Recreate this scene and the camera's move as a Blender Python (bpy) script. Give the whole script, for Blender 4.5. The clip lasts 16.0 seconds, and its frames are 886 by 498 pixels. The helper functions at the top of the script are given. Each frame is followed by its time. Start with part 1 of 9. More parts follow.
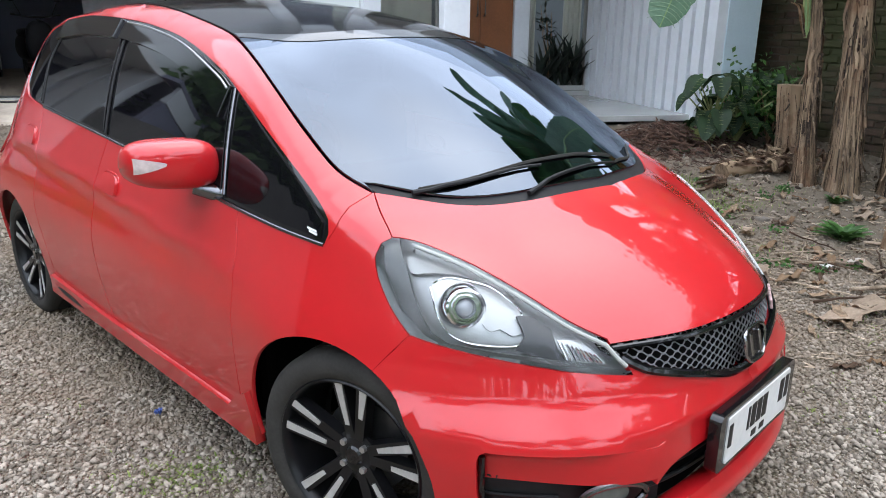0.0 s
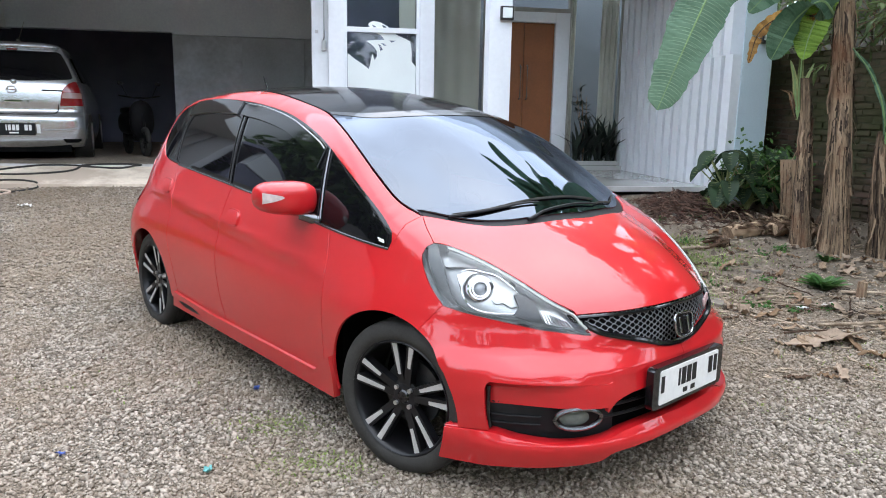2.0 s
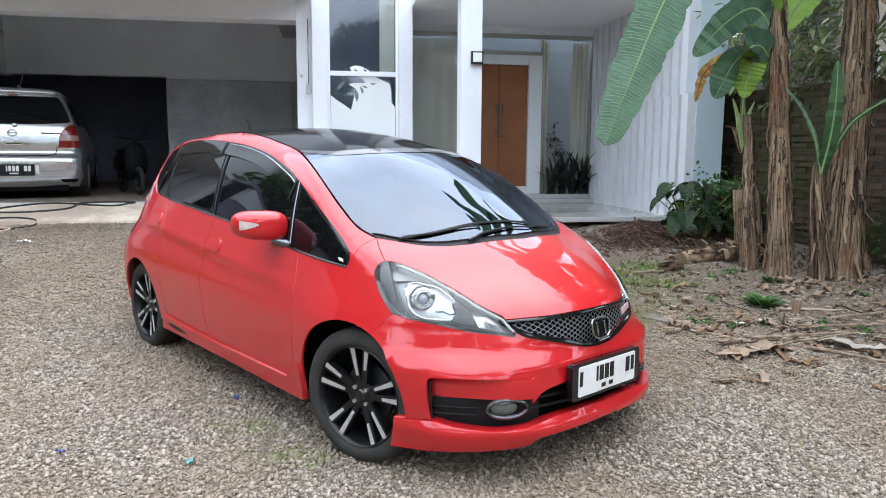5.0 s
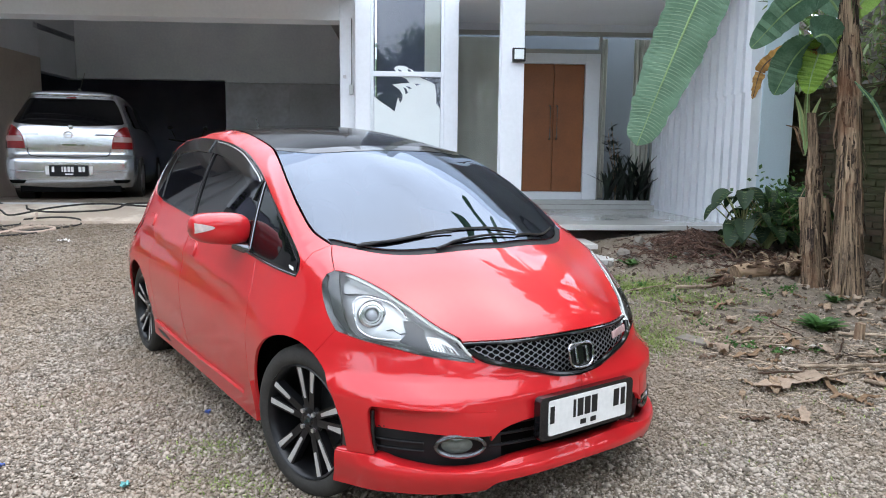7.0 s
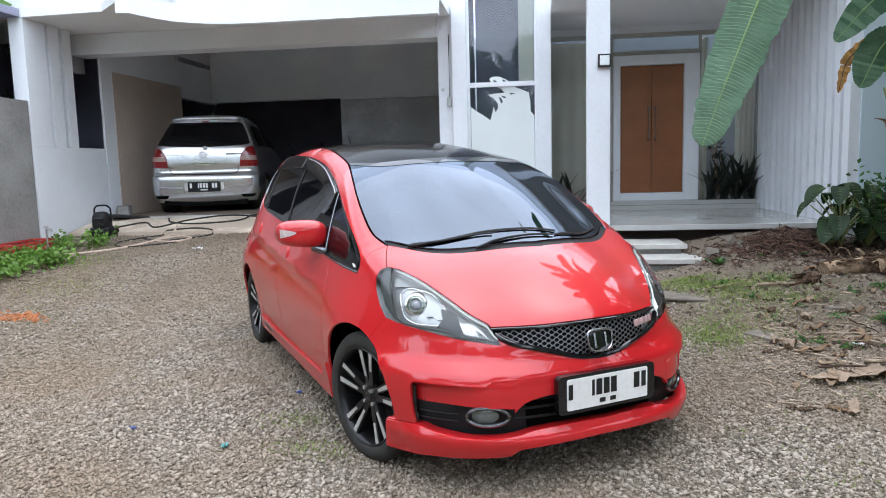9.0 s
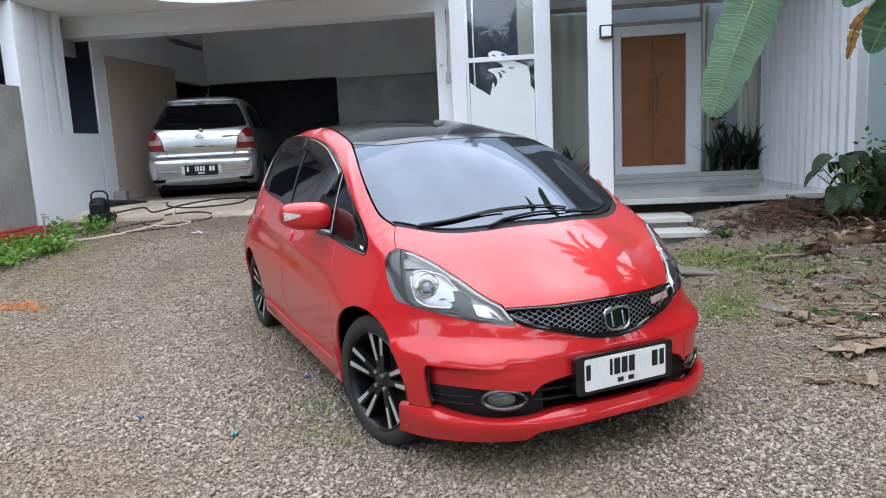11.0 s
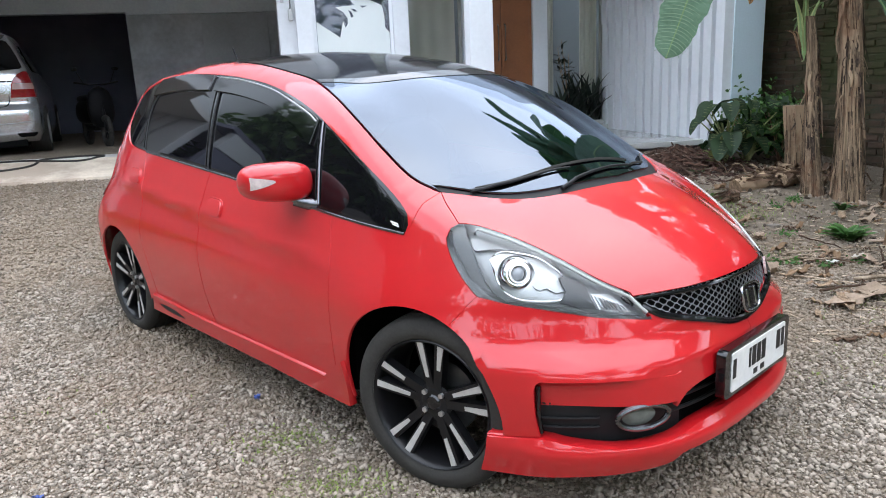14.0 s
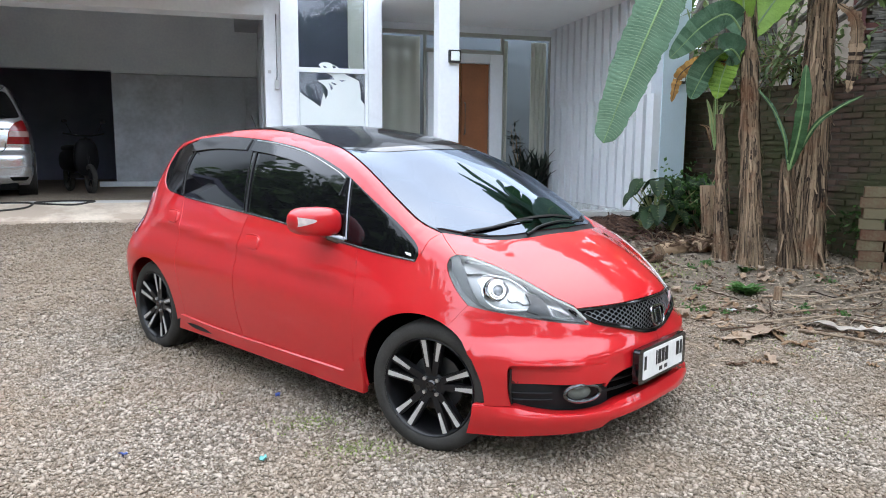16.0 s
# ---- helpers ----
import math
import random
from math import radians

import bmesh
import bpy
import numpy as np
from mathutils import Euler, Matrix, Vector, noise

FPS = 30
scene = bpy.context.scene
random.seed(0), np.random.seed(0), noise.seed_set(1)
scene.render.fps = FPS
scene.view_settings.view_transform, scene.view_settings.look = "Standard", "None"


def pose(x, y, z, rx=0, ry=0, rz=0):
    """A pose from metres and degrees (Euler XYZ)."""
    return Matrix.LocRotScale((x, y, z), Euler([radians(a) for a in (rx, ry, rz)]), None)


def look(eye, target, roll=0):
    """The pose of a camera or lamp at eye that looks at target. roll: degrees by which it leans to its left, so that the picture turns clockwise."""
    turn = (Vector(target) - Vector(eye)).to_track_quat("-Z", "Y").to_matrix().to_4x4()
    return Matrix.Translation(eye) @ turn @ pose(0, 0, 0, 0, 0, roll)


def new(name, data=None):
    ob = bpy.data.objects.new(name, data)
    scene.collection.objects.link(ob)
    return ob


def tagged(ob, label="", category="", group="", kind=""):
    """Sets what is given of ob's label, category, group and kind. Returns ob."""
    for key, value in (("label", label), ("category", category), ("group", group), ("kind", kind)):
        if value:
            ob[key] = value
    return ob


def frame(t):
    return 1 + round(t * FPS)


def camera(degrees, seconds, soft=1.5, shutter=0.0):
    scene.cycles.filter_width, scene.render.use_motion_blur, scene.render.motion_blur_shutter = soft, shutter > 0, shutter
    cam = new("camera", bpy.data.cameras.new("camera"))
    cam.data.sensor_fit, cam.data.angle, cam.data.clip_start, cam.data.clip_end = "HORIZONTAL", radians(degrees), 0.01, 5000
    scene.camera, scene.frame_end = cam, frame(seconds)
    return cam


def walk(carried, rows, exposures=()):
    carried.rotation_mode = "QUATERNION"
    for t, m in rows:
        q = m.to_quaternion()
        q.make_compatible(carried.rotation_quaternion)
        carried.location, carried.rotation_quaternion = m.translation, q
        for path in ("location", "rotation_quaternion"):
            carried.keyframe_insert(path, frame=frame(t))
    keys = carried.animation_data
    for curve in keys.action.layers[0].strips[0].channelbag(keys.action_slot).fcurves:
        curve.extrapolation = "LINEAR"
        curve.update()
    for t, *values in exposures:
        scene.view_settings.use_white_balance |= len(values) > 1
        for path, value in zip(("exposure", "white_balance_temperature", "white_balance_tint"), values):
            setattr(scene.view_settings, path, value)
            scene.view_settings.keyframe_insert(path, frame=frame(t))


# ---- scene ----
cam = camera(64.1, 16.0, 1.0)
PATH = [
    (0, (-0.001, 0.001, 1.36), (0.0, 1.917, 0.785), 0.6),
    (0.5, (-0.038, -0.161, 1.332), (-0.055, 1.752, 0.749), 0.1),
    (1, (-0.078, -0.417, 1.334), (-0.129, 1.517, 0.828), -0.7),
    (1.5, (-0.014, -0.633, 1.34), (-0.065, 1.327, 0.943), 0.2),
    (2, (0.092, -0.902, 1.35), (-0.047, 1.059, 0.983), 1.0),
    (2.5, (0.111, -1.132, 1.34), (0.009, 0.841, 1.033), -0.1),
    (3, (0.127, -1.332, 1.349), (0.066, 0.656, 1.14), -0.7),
    (3.5, (0.221, -1.384, 1.344), (0.14, 0.604, 1.14), -0.1),
    (3.7, (0.259, -1.398, 1.347), (0.131, 0.588, 1.149), -0.0),
    (5.8, (0.373, -1.298, 1.35), (0.245, 0.675, 1.052), 0.6),
    (6, (0.481, -1.301, 1.352), (0.295, 0.676, 1.115), -0.1),
    (6.5, (0.633, -1.15, 1.33), (0.406, 0.819, 1.065), 0.7),
    (7, (0.754, -0.896, 1.318), (0.402, 1.057, 1.066), 0.6),
    (7.5, (0.943, -0.805, 1.333), (0.461, 1.108, 1.005), 1.0),
    (8, (1.124, -0.88, 1.356), (0.491, 0.991, 1.041), -0.7),
    (8.5, (1.18, -1.081, 1.35), (0.493, 0.778, 1.083), -1.8),
    (8.7, (1.204, -1.173, 1.344), (0.511, 0.689, 1.109), -1.5),
    (10.8, (1.184, -1.228, 1.329), (0.491, 0.631, 1.072), -2.1),
    (11, (1.126, -1.133, 1.339), (0.439, 0.721, 1.042), -2.8),
    (11.5, (1.008, -0.915, 1.38), (0.389, 0.966, 1.097), -2.0),
    (12, (0.856, -0.86, 1.358), (0.284, 1.035, 1.07), 0.1),
    (12.5, (0.592, -0.846, 1.341), (0.225, 1.079, 0.944), -2.3),
    (13, (0.39, -0.706, 1.339), (0.154, 1.229, 0.895), -5.5),
    (13.5, (0.213, -0.561, 1.345), (0.05, 1.377, 0.878), -3.5),
    (14, (-0.094, -0.53, 1.316), (-0.167, 1.418, 0.867), -2.6),
    (14.5, (-0.234, -0.625, 1.333), (-0.215, 1.342, 0.969), 0.8),
    (15, (-0.224, -0.93, 1.354), (-0.2, 1.043, 1.027), 1.2),
    (15.5, (-0.251, -1.146, 1.37), (-0.187, 0.84, 1.145), 0.5),
    (16, (-0.323, -1.438, 1.341), (-0.231, 0.541, 1.07), 0.4),
]
walk(cam, [(t, look(eye, target, roll)) for t, eye, target, roll in PATH], [(0.0, 0.75), (2.5, 0.94), (6.0, 0.92), (7.0, 0.88), (8.5, 0.74), (11.0, 0.68), (12.5, 0.80), (14.0, 0.88), (16.0, 1.0)])

# ---------------------------------------------------------------- light
SUN_EL, SUN_AZ = radians(76), radians(66)
world = bpy.data.worlds.new("world")
scene.world = world
world.use_nodes = True
wn = world.node_tree.nodes
sky = wn.new("ShaderNodeTexSky")
sky.sky_type, sky.sun_disc = "NISHITA", False
sky.sun_elevation, sky.sun_rotation = SUN_EL, SUN_AZ
sky.air_density, sky.dust_density, sky.ozone_density = 1.0, 2.0, 1.0
wn["Background"].inputs["Strength"].default_value = 0.12
# thin bright cloud over the blue
wtc, wno, wra, wmi = [wn.new("ShaderNode" + k) for k in ("TexCoord", "TexNoise", "ValToRGB", "MixRGB")]
wno.inputs["Scale"].default_value, wno.inputs["Detail"].default_value = 2.2, 6
wra.color_ramp.elements[0].position, wra.color_ramp.elements[1].position = 0.30, 0.62
wra.color_ramp.elements[0].color, wra.color_ramp.elements[1].color = (0.55, 0.55, 0.55, 1), (1, 1, 1, 1)
wmi.inputs[2].default_value = (15.8, 17.6, 20.8, 1)
wl = world.node_tree.links
wl.new(wtc.outputs["Generated"], wno.inputs["Vector"])
wl.new(wno.outputs["Fac"], wra.inputs["Fac"])
wl.new(wra.outputs["Color"], wmi.inputs[0])
wl.new(sky.outputs[0], wmi.inputs[1])
# the veiled sun's glow through the cloud
sun_way = (math.sin(SUN_AZ) * math.cos(SUN_EL), math.cos(SUN_AZ) * math.cos(SUN_EL), math.sin(SUN_EL))
wdot, wmax, wpow, wglow = wn.new("ShaderNodeVectorMath"), wn.new("ShaderNodeMath"), wn.new("ShaderNodeMath"), wn.new("ShaderNodeMixRGB")
wdot.operation, wdot.inputs[1].default_value = "DOT_PRODUCT", sun_way
wmax.operation, wmax.inputs[1].default_value = "MAXIMUM", 0.0
wpow.operation, wpow.inputs[1].default_value = "POWER", 26.0
wglow.blend_type, wglow.inputs[2].default_value = "ADD", (13.0, 12.5, 11.6, 1)
wl.new(wtc.outputs["Generated"], wdot.inputs[0])
wl.new(wdot.outputs["Value"], wmax.inputs[0])
wl.new(wmax.outputs[0], wpow.inputs[0])
wl.new(wpow.outputs[0], wglow.inputs[0])
wl.new(wmi.outputs[0], wglow.inputs[1])
wl.new(wglow.outputs[0], wn["Background"].inputs["Color"])
sun = new("sun", bpy.data.lights.new("sun", "SUN"))
sun.data.energy, sun.data.angle, sun.data.color = 1.0, radians(90), (1.0, 0.95, 0.88)
sun.matrix_world = look((0, 0, 20), Vector((0, 0, 20)) - Vector((math.sin(SUN_AZ) * math.cos(SUN_EL), math.cos(SUN_AZ) * math.cos(SUN_EL), math.sin(SUN_EL))))


# ---------------------------------------------------------------- materials
def mat(name, color, rough=0.6, metal=0.0, var=0.15, scale=6.0, fine=60.0, bump=0.15, coat=0.0, spec=0.5, tint=None, island=0.0, objrand=0.0, ior=1.45):
    """A plain surface with stains at one scale, grain at another and fine relief."""
    m = bpy.data.materials.new(name)
    m.use_nodes = True
    nt = m.node_tree
    b = nt.nodes["Principled BSDF"]
    b.inputs["Roughness"].default_value, b.inputs["Metallic"].default_value = rough, metal
    b.inputs["Specular IOR Level"].default_value = spec
    b.inputs["IOR"].default_value = ior
    b.inputs["Coat Weight"].default_value, b.inputs["Coat Roughness"].default_value = coat, 0.03
    tc = nt.nodes.new("ShaderNodeTexCoord")
    n1, n2 = nt.nodes.new("ShaderNodeTexNoise"), nt.nodes.new("ShaderNodeTexNoise")
    n1.inputs["Scale"].default_value, n1.inputs["Detail"].default_value = scale, 5
    n2.inputs["Scale"].default_value, n2.inputs["Detail"].default_value = fine, 4
    for n in (n1, n2):
        nt.links.new(tc.outputs["Object"], n.inputs["Vector"])
    mix = nt.nodes.new("ShaderNodeMath")
    mix.operation = "MULTIPLY_ADD"
    nt.links.new(n1.outputs["Fac"], mix.inputs[0])
    mix.inputs[1].default_value = 0.65
    m2 = nt.nodes.new("ShaderNodeMath")
    m2.operation = "MULTIPLY"
    m2.inputs[1].default_value = 0.35
    nt.links.new(n2.outputs["Fac"], m2.inputs[0])
    nt.links.new(m2.outputs[0], mix.inputs[2])
    last = mix.outputs[0]
    for amount, kind in ((island, "isl"), (objrand, "obj")):
        if amount:
            src = nt.nodes.new("ShaderNodeNewGeometry" if kind == "isl" else "ShaderNodeObjectInfo")
            out = src.outputs["Random Per Island"] if kind == "isl" else src.outputs["Random"]
            ma = nt.nodes.new("ShaderNodeMath")
            ma.operation = "MULTIPLY_ADD"
            nt.links.new(out, ma.inputs[0])
            ma.inputs[1].default_value = amount
            nt.links.new(last, ma.inputs[2])
            mb = nt.nodes.new("ShaderNodeMath")
            mb.operation = "SUBTRACT"
            nt.links.new(ma.outputs[0], mb.inputs[0])
            mb.inputs[1].default_value = amount / 2
            last = mb.outputs[0]
    ramp = nt.nodes.new("ShaderNodeValToRGB")
    c = Vector(color)
    t = Vector(tint) if tint else c
    lo, hi = c * (1 - var), t * (1 + var)
    ramp.color_ramp.elements[0].position, ramp.color_ramp.elements[1].position = 0.3, 0.7
    ramp.color_ramp.elements[0].color = (*[min(max(v, 0), 1) for v in lo], 1)
    ramp.color_ramp.elements[1].color = (*[min(max(v, 0), 1) for v in hi], 1)
    nt.links.new(last, ramp.inputs["Fac"])
    nt.links.new(ramp.outputs["Color"], b.inputs["Base Color"])
    if bump:
        bp = nt.nodes.new("ShaderNodeBump")
        bp.inputs["Strength"].default_value, bp.inputs["Distance"].default_value = bump, 0.01
        nt.links.new(last, bp.inputs["Height"])
        nt.links.new(bp.outputs["Normal"], b.inputs["Normal"])
    return m


RED = mat("red_paint", (0.47, 0.009, 0.013), 0.45, var=0.05, scale=5, fine=22, bump=0.05, coat=1.0, spec=0.25)
RED.node_tree.nodes["Principled BSDF"].inputs["Coat IOR"].default_value = 1.54
BLACK_GLOSS = mat("black_gloss", (0.006, 0.006, 0.007), 0.10, var=0.1, bump=0.0, coat=0.3)
BLACK_PLASTIC = mat("black_plastic", (0.012, 0.012, 0.013), 0.5, var=0.2, scale=20, fine=300, bump=0.1, spec=0.25)
DARK = mat("dark_cavity", (0.006, 0.006, 0.006), 0.9, var=0.2, bump=0.0, spec=0.0)
RUBBER = mat("tyre_rubber", (0.036, 0.034, 0.031), 0.75, var=0.35, scale=9, fine=120, bump=0.2, spec=0.25)
WHEEL_BLACK = mat("wheel_black", (0.008, 0.008, 0.009), 0.3, var=0.2, bump=0.0, spec=0.35)
WHEEL_CUT = mat("machined_alloy", (0.58, 0.58, 0.57), 0.35, metal=0.5, var=0.12, scale=20, bump=0.05)
CHROME = mat("chrome", (0.78, 0.78, 0.78), 0.08, metal=1.0, var=0.03, bump=0.0)
SATIN = mat("satin_silver", (0.5, 0.5, 0.5), 0.3, metal=0.8, var=0.06, bump=0.0)
GLASS_DARK = mat("tinted_glass", (0.004, 0.004, 0.005), 0.03, var=0.1, bump=0.0, spec=0.38)
WHITE_PLATE = mat("plate_white", (0.72, 0.72, 0.70), 0.45, var=0.06, scale=30, bump=0.02)
INK = mat("plate_black", (0.01, 0.01, 0.01), 0.5, var=0.1, bump=0.0)
WALL_WHITE = mat("white_wall_paint", (0.74, 0.77, 0.80), 0.85, var=0.07, scale=1.3, fine=25, bump=0.12)
WALL_GREY = mat("grey_wall_paint", (0.82, 0.88, 0.96), 0.85, var=0.12, scale=1.2, fine=25, bump=0.12)
CEIL_WHITE = mat("white_ceiling_paint", (0.82, 0.83, 0.83), 0.9, var=0.05, scale=1.0, fine=30, bump=0.06)
GREY_CEMENT = mat("bare_cement", (0.24, 0.235, 0.225), 0.9, var=0.3, scale=1.8, fine=30, bump=0.4)
APRON = mat("apron_concrete", (0.66, 0.57, 0.46), 0.8, var=0.18, scale=1.5, fine=40, bump=0.3)
DOOR_WOOD = mat("door_wood", (0.24, 0.085, 0.030), 0.42, var=0.2, scale=2.5, fine=50, bump=0.06)
TILE = mat("porch_tile", (0.46, 0.46, 0.44), 0.14, var=0.10, scale=2.0, fine=30, bump=0.02)
SILVER = mat("silver_paint", (0.62, 0.64, 0.66), 0.26, metal=0.9, var=0.04, bump=0.0)


FLOOR_CEMENT = mat("garage_floor_cement", (0.62, 0.60, 0.57), 0.5, var=0.2, scale=1.4, fine=30, bump=0.1)


def mossy(m, color, scale=1.3, lo=0.48, hi=0.66, most=0.8):
    """Moss or dirt that has spread over a material in drifts."""
    nt = m.node_tree
    b = nt.nodes["Principled BSDF"]
    ramp = [n for n in nt.nodes if n.type == "VALTORGB"][0]
    geo, no, mr, mx = [nt.nodes.new("ShaderNode" + k) for k in ("NewGeometry", "TexNoise", "MapRange", "MixRGB")]
    no.inputs["Scale"].default_value, no.inputs["Detail"].default_value, no.inputs["Roughness"].default_value = scale, 8, 0.65
    mr.inputs["From Min"].default_value, mr.inputs["From Max"].default_value, mr.inputs["To Max"].default_value = lo, hi, most
    nt.links.new(geo.outputs["Position"], no.inputs["Vector"])
    nt.links.new(no.outputs["Fac"], mr.inputs["Value"])
    nt.links.new(mr.outputs[0], mx.inputs[0])
    nt.links.new(ramp.outputs["Color"], mx.inputs[1])
    mx.inputs[2].default_value = (*color, 1)
    nt.links.new(mx.outputs[0], b.inputs["Base Color"])
    return m


def part(name, bm, material, parent, label=""):
    """Links a bmesh or a mesh as one mesh object under its thing."""
    if isinstance(bm, bmesh.types.BMesh):
        me = bpy.data.meshes.new(name)
        bm.normal_update()
        bm.to_mesh(me)
        bm.free()
    else:
        me = bm
    if material and not me.materials:
        me.materials.append(material)
    ob = new(name, me)
    if parent is not None:
        ob.parent = parent
    if label:
        ob["label"] = label
    return ob


def smooth(ob, angle=40):
    me = ob.data
    me.polygons.foreach_set("use_smooth", [True] * len(me.polygons))
    me.set_sharp_from_angle(angle=radians(angle))
    return ob


def box(bm, x0, x1, y0, y1, z0, z1, bevel=0.0):
    c = Matrix.LocRotScale(((x0 + x1) / 2, (y0 + y1) / 2, (z0 + z1) / 2), None, (x1 - x0, y1 - y0, z1 - z0))
    made = bmesh.ops.create_cube(bm, size=1, matrix=c)["verts"]
    if bevel:
        edges = list({e for v in made for e in v.link_edges})
        bmesh.ops.bevel(bm, geom=edges, offset=bevel, segments=2, affect="EDGES", profile=0.5)
    return bm


def cyl(bm, a, b, ra, rb=None, n=16, caps=True):
    a, b = Vector(a), Vector(b)
    d = b - a
    m = Matrix.Translation((a + b) / 2) @ d.to_track_quat("Z", "Y").to_matrix().to_4x4()
    return bmesh.ops.create_cone(bm, cap_ends=caps, segments=n, radius1=ra, radius2=ra if rb is None else rb, depth=d.length, matrix=m)["verts"]


def tube(bm, pts, r, n=8, closed=False):
    """A round bar along points; r is one radius or one for each point."""
    pts = [Vector(p) for p in pts]
    rs = r if isinstance(r, (list, tuple)) else [r] * len(pts)
    rings = []
    for i, p in enumerate(pts):
        a = pts[i - 1] if i > 0 or closed else p
        b = pts[(i + 1) % len(pts)] if i < len(pts) - 1 or closed else p
        q = (b - a).normalized().to_track_quat("Z", "Y")
        rings.append([bm.verts.new(p + q @ Vector((math.cos(t) * rs[i], math.sin(t) * rs[i], 0))) for t in [2 * math.pi * k / n for k in range(n)]])
    for i in range(len(rings) if closed else len(rings) - 1):
        A, B = rings[i], rings[(i + 1) % len(rings)]
        for k in range(n):
            bm.faces.new((A[k], A[(k + 1) % n], B[(k + 1) % n], B[k]))
    if not closed:
        bm.faces.new(rings[0][::-1])
        bm.faces.new(rings[-1])
    return bm


def thing(name, m, label, category, group="", kind=""):
    ob = new(name)
    ob.matrix_world = m
    return tagged(ob, label, category, group, kind)


def spline(pts, step=0.025):
    """Points along a smooth line through the given ones (2D or 3D)."""
    P = np.array(pts, float)
    if len(P) == 2:
        n = max(1, int(np.linalg.norm(P[1] - P[0]) / step))
        return [P[0] + (P[1] - P[0]) * k / n for k in range(n)] + [P[1]]
    Q = np.vstack([2 * P[0] - P[1], P, 2 * P[-1] - P[-2]])
    out = []
    for i in range(1, len(Q) - 2):
        n = max(1, int(np.linalg.norm(Q[i + 1] - Q[i]) / step))
        for k in range(n):
            t = k / n
            out.append(0.5 * (2 * Q[i] + (Q[i + 1] - Q[i - 1]) * t + (2 * Q[i - 1] - 5 * Q[i] + 4 * Q[i + 1] - Q[i + 2]) * t * t
                              + (3 * Q[i] - 3 * Q[i + 1] + Q[i + 2] - Q[i - 1]) * t ** 3))
    return out + [P[-1]]


# ---------------------------------------------------------------- ground
HOUSE = pose(-1.8, 7.9, 0, 0, 0, 13)
HOUSE_INV = HOUSE.inverted()


def sstep(a, b, x):
    t = np.clip((x - a) / (b - a), 0, 1)
    return t * t * (3 - 2 * t)


def soft_ramp(x, w=0.5):
    return np.where(x > 8 * w, x, w * np.log1p(np.exp(np.minimum(x, 8 * w) / w)))


def ground_z(x, y):
    """Height of the yard, which rises from the parked car towards the house."""
    x, y = np.asarray(x, float), np.asarray(y, float)
    hx = HOUSE_INV[0][0] * x + HOUSE_INV[0][1] * y + HOUSE_INV[0][3]
    hy = HOUSE_INV[1][0] * x + HOUSE_INV[1][1] * y + HOUSE_INV[1][3]
    hy = np.minimum(hy, 0.5)
    left = 0.155 * soft_ramp(hy + 4.1, 0.35)
    right = 0.115 * soft_ramp(hy + 6.3, 0.4)
    s = sstep(0.0, 3.2, hx)
    z = left * (1 - s) + right * s
    far = np.hypot(x, y - 3)
    # hollow by the porch steps and the void below the porch floor
    z = z - 0.17 * np.exp(-((hx - 1.95) / 0.75) ** 2) * sstep(-3.7, -2.5, hy)
    z = np.where((hx > 0.35) & (hx < 4.3) & (hy > -1.5), np.minimum(z, 0.33), z)
    return z * (1 - sstep(14, 30, far)) + 0.012 * np.sin(2.1 * x + 0.7) * np.sin(1.7 * y + 0.3) * sstep(2.5, 4.5, np.hypot(x + .7, y - 2.9))


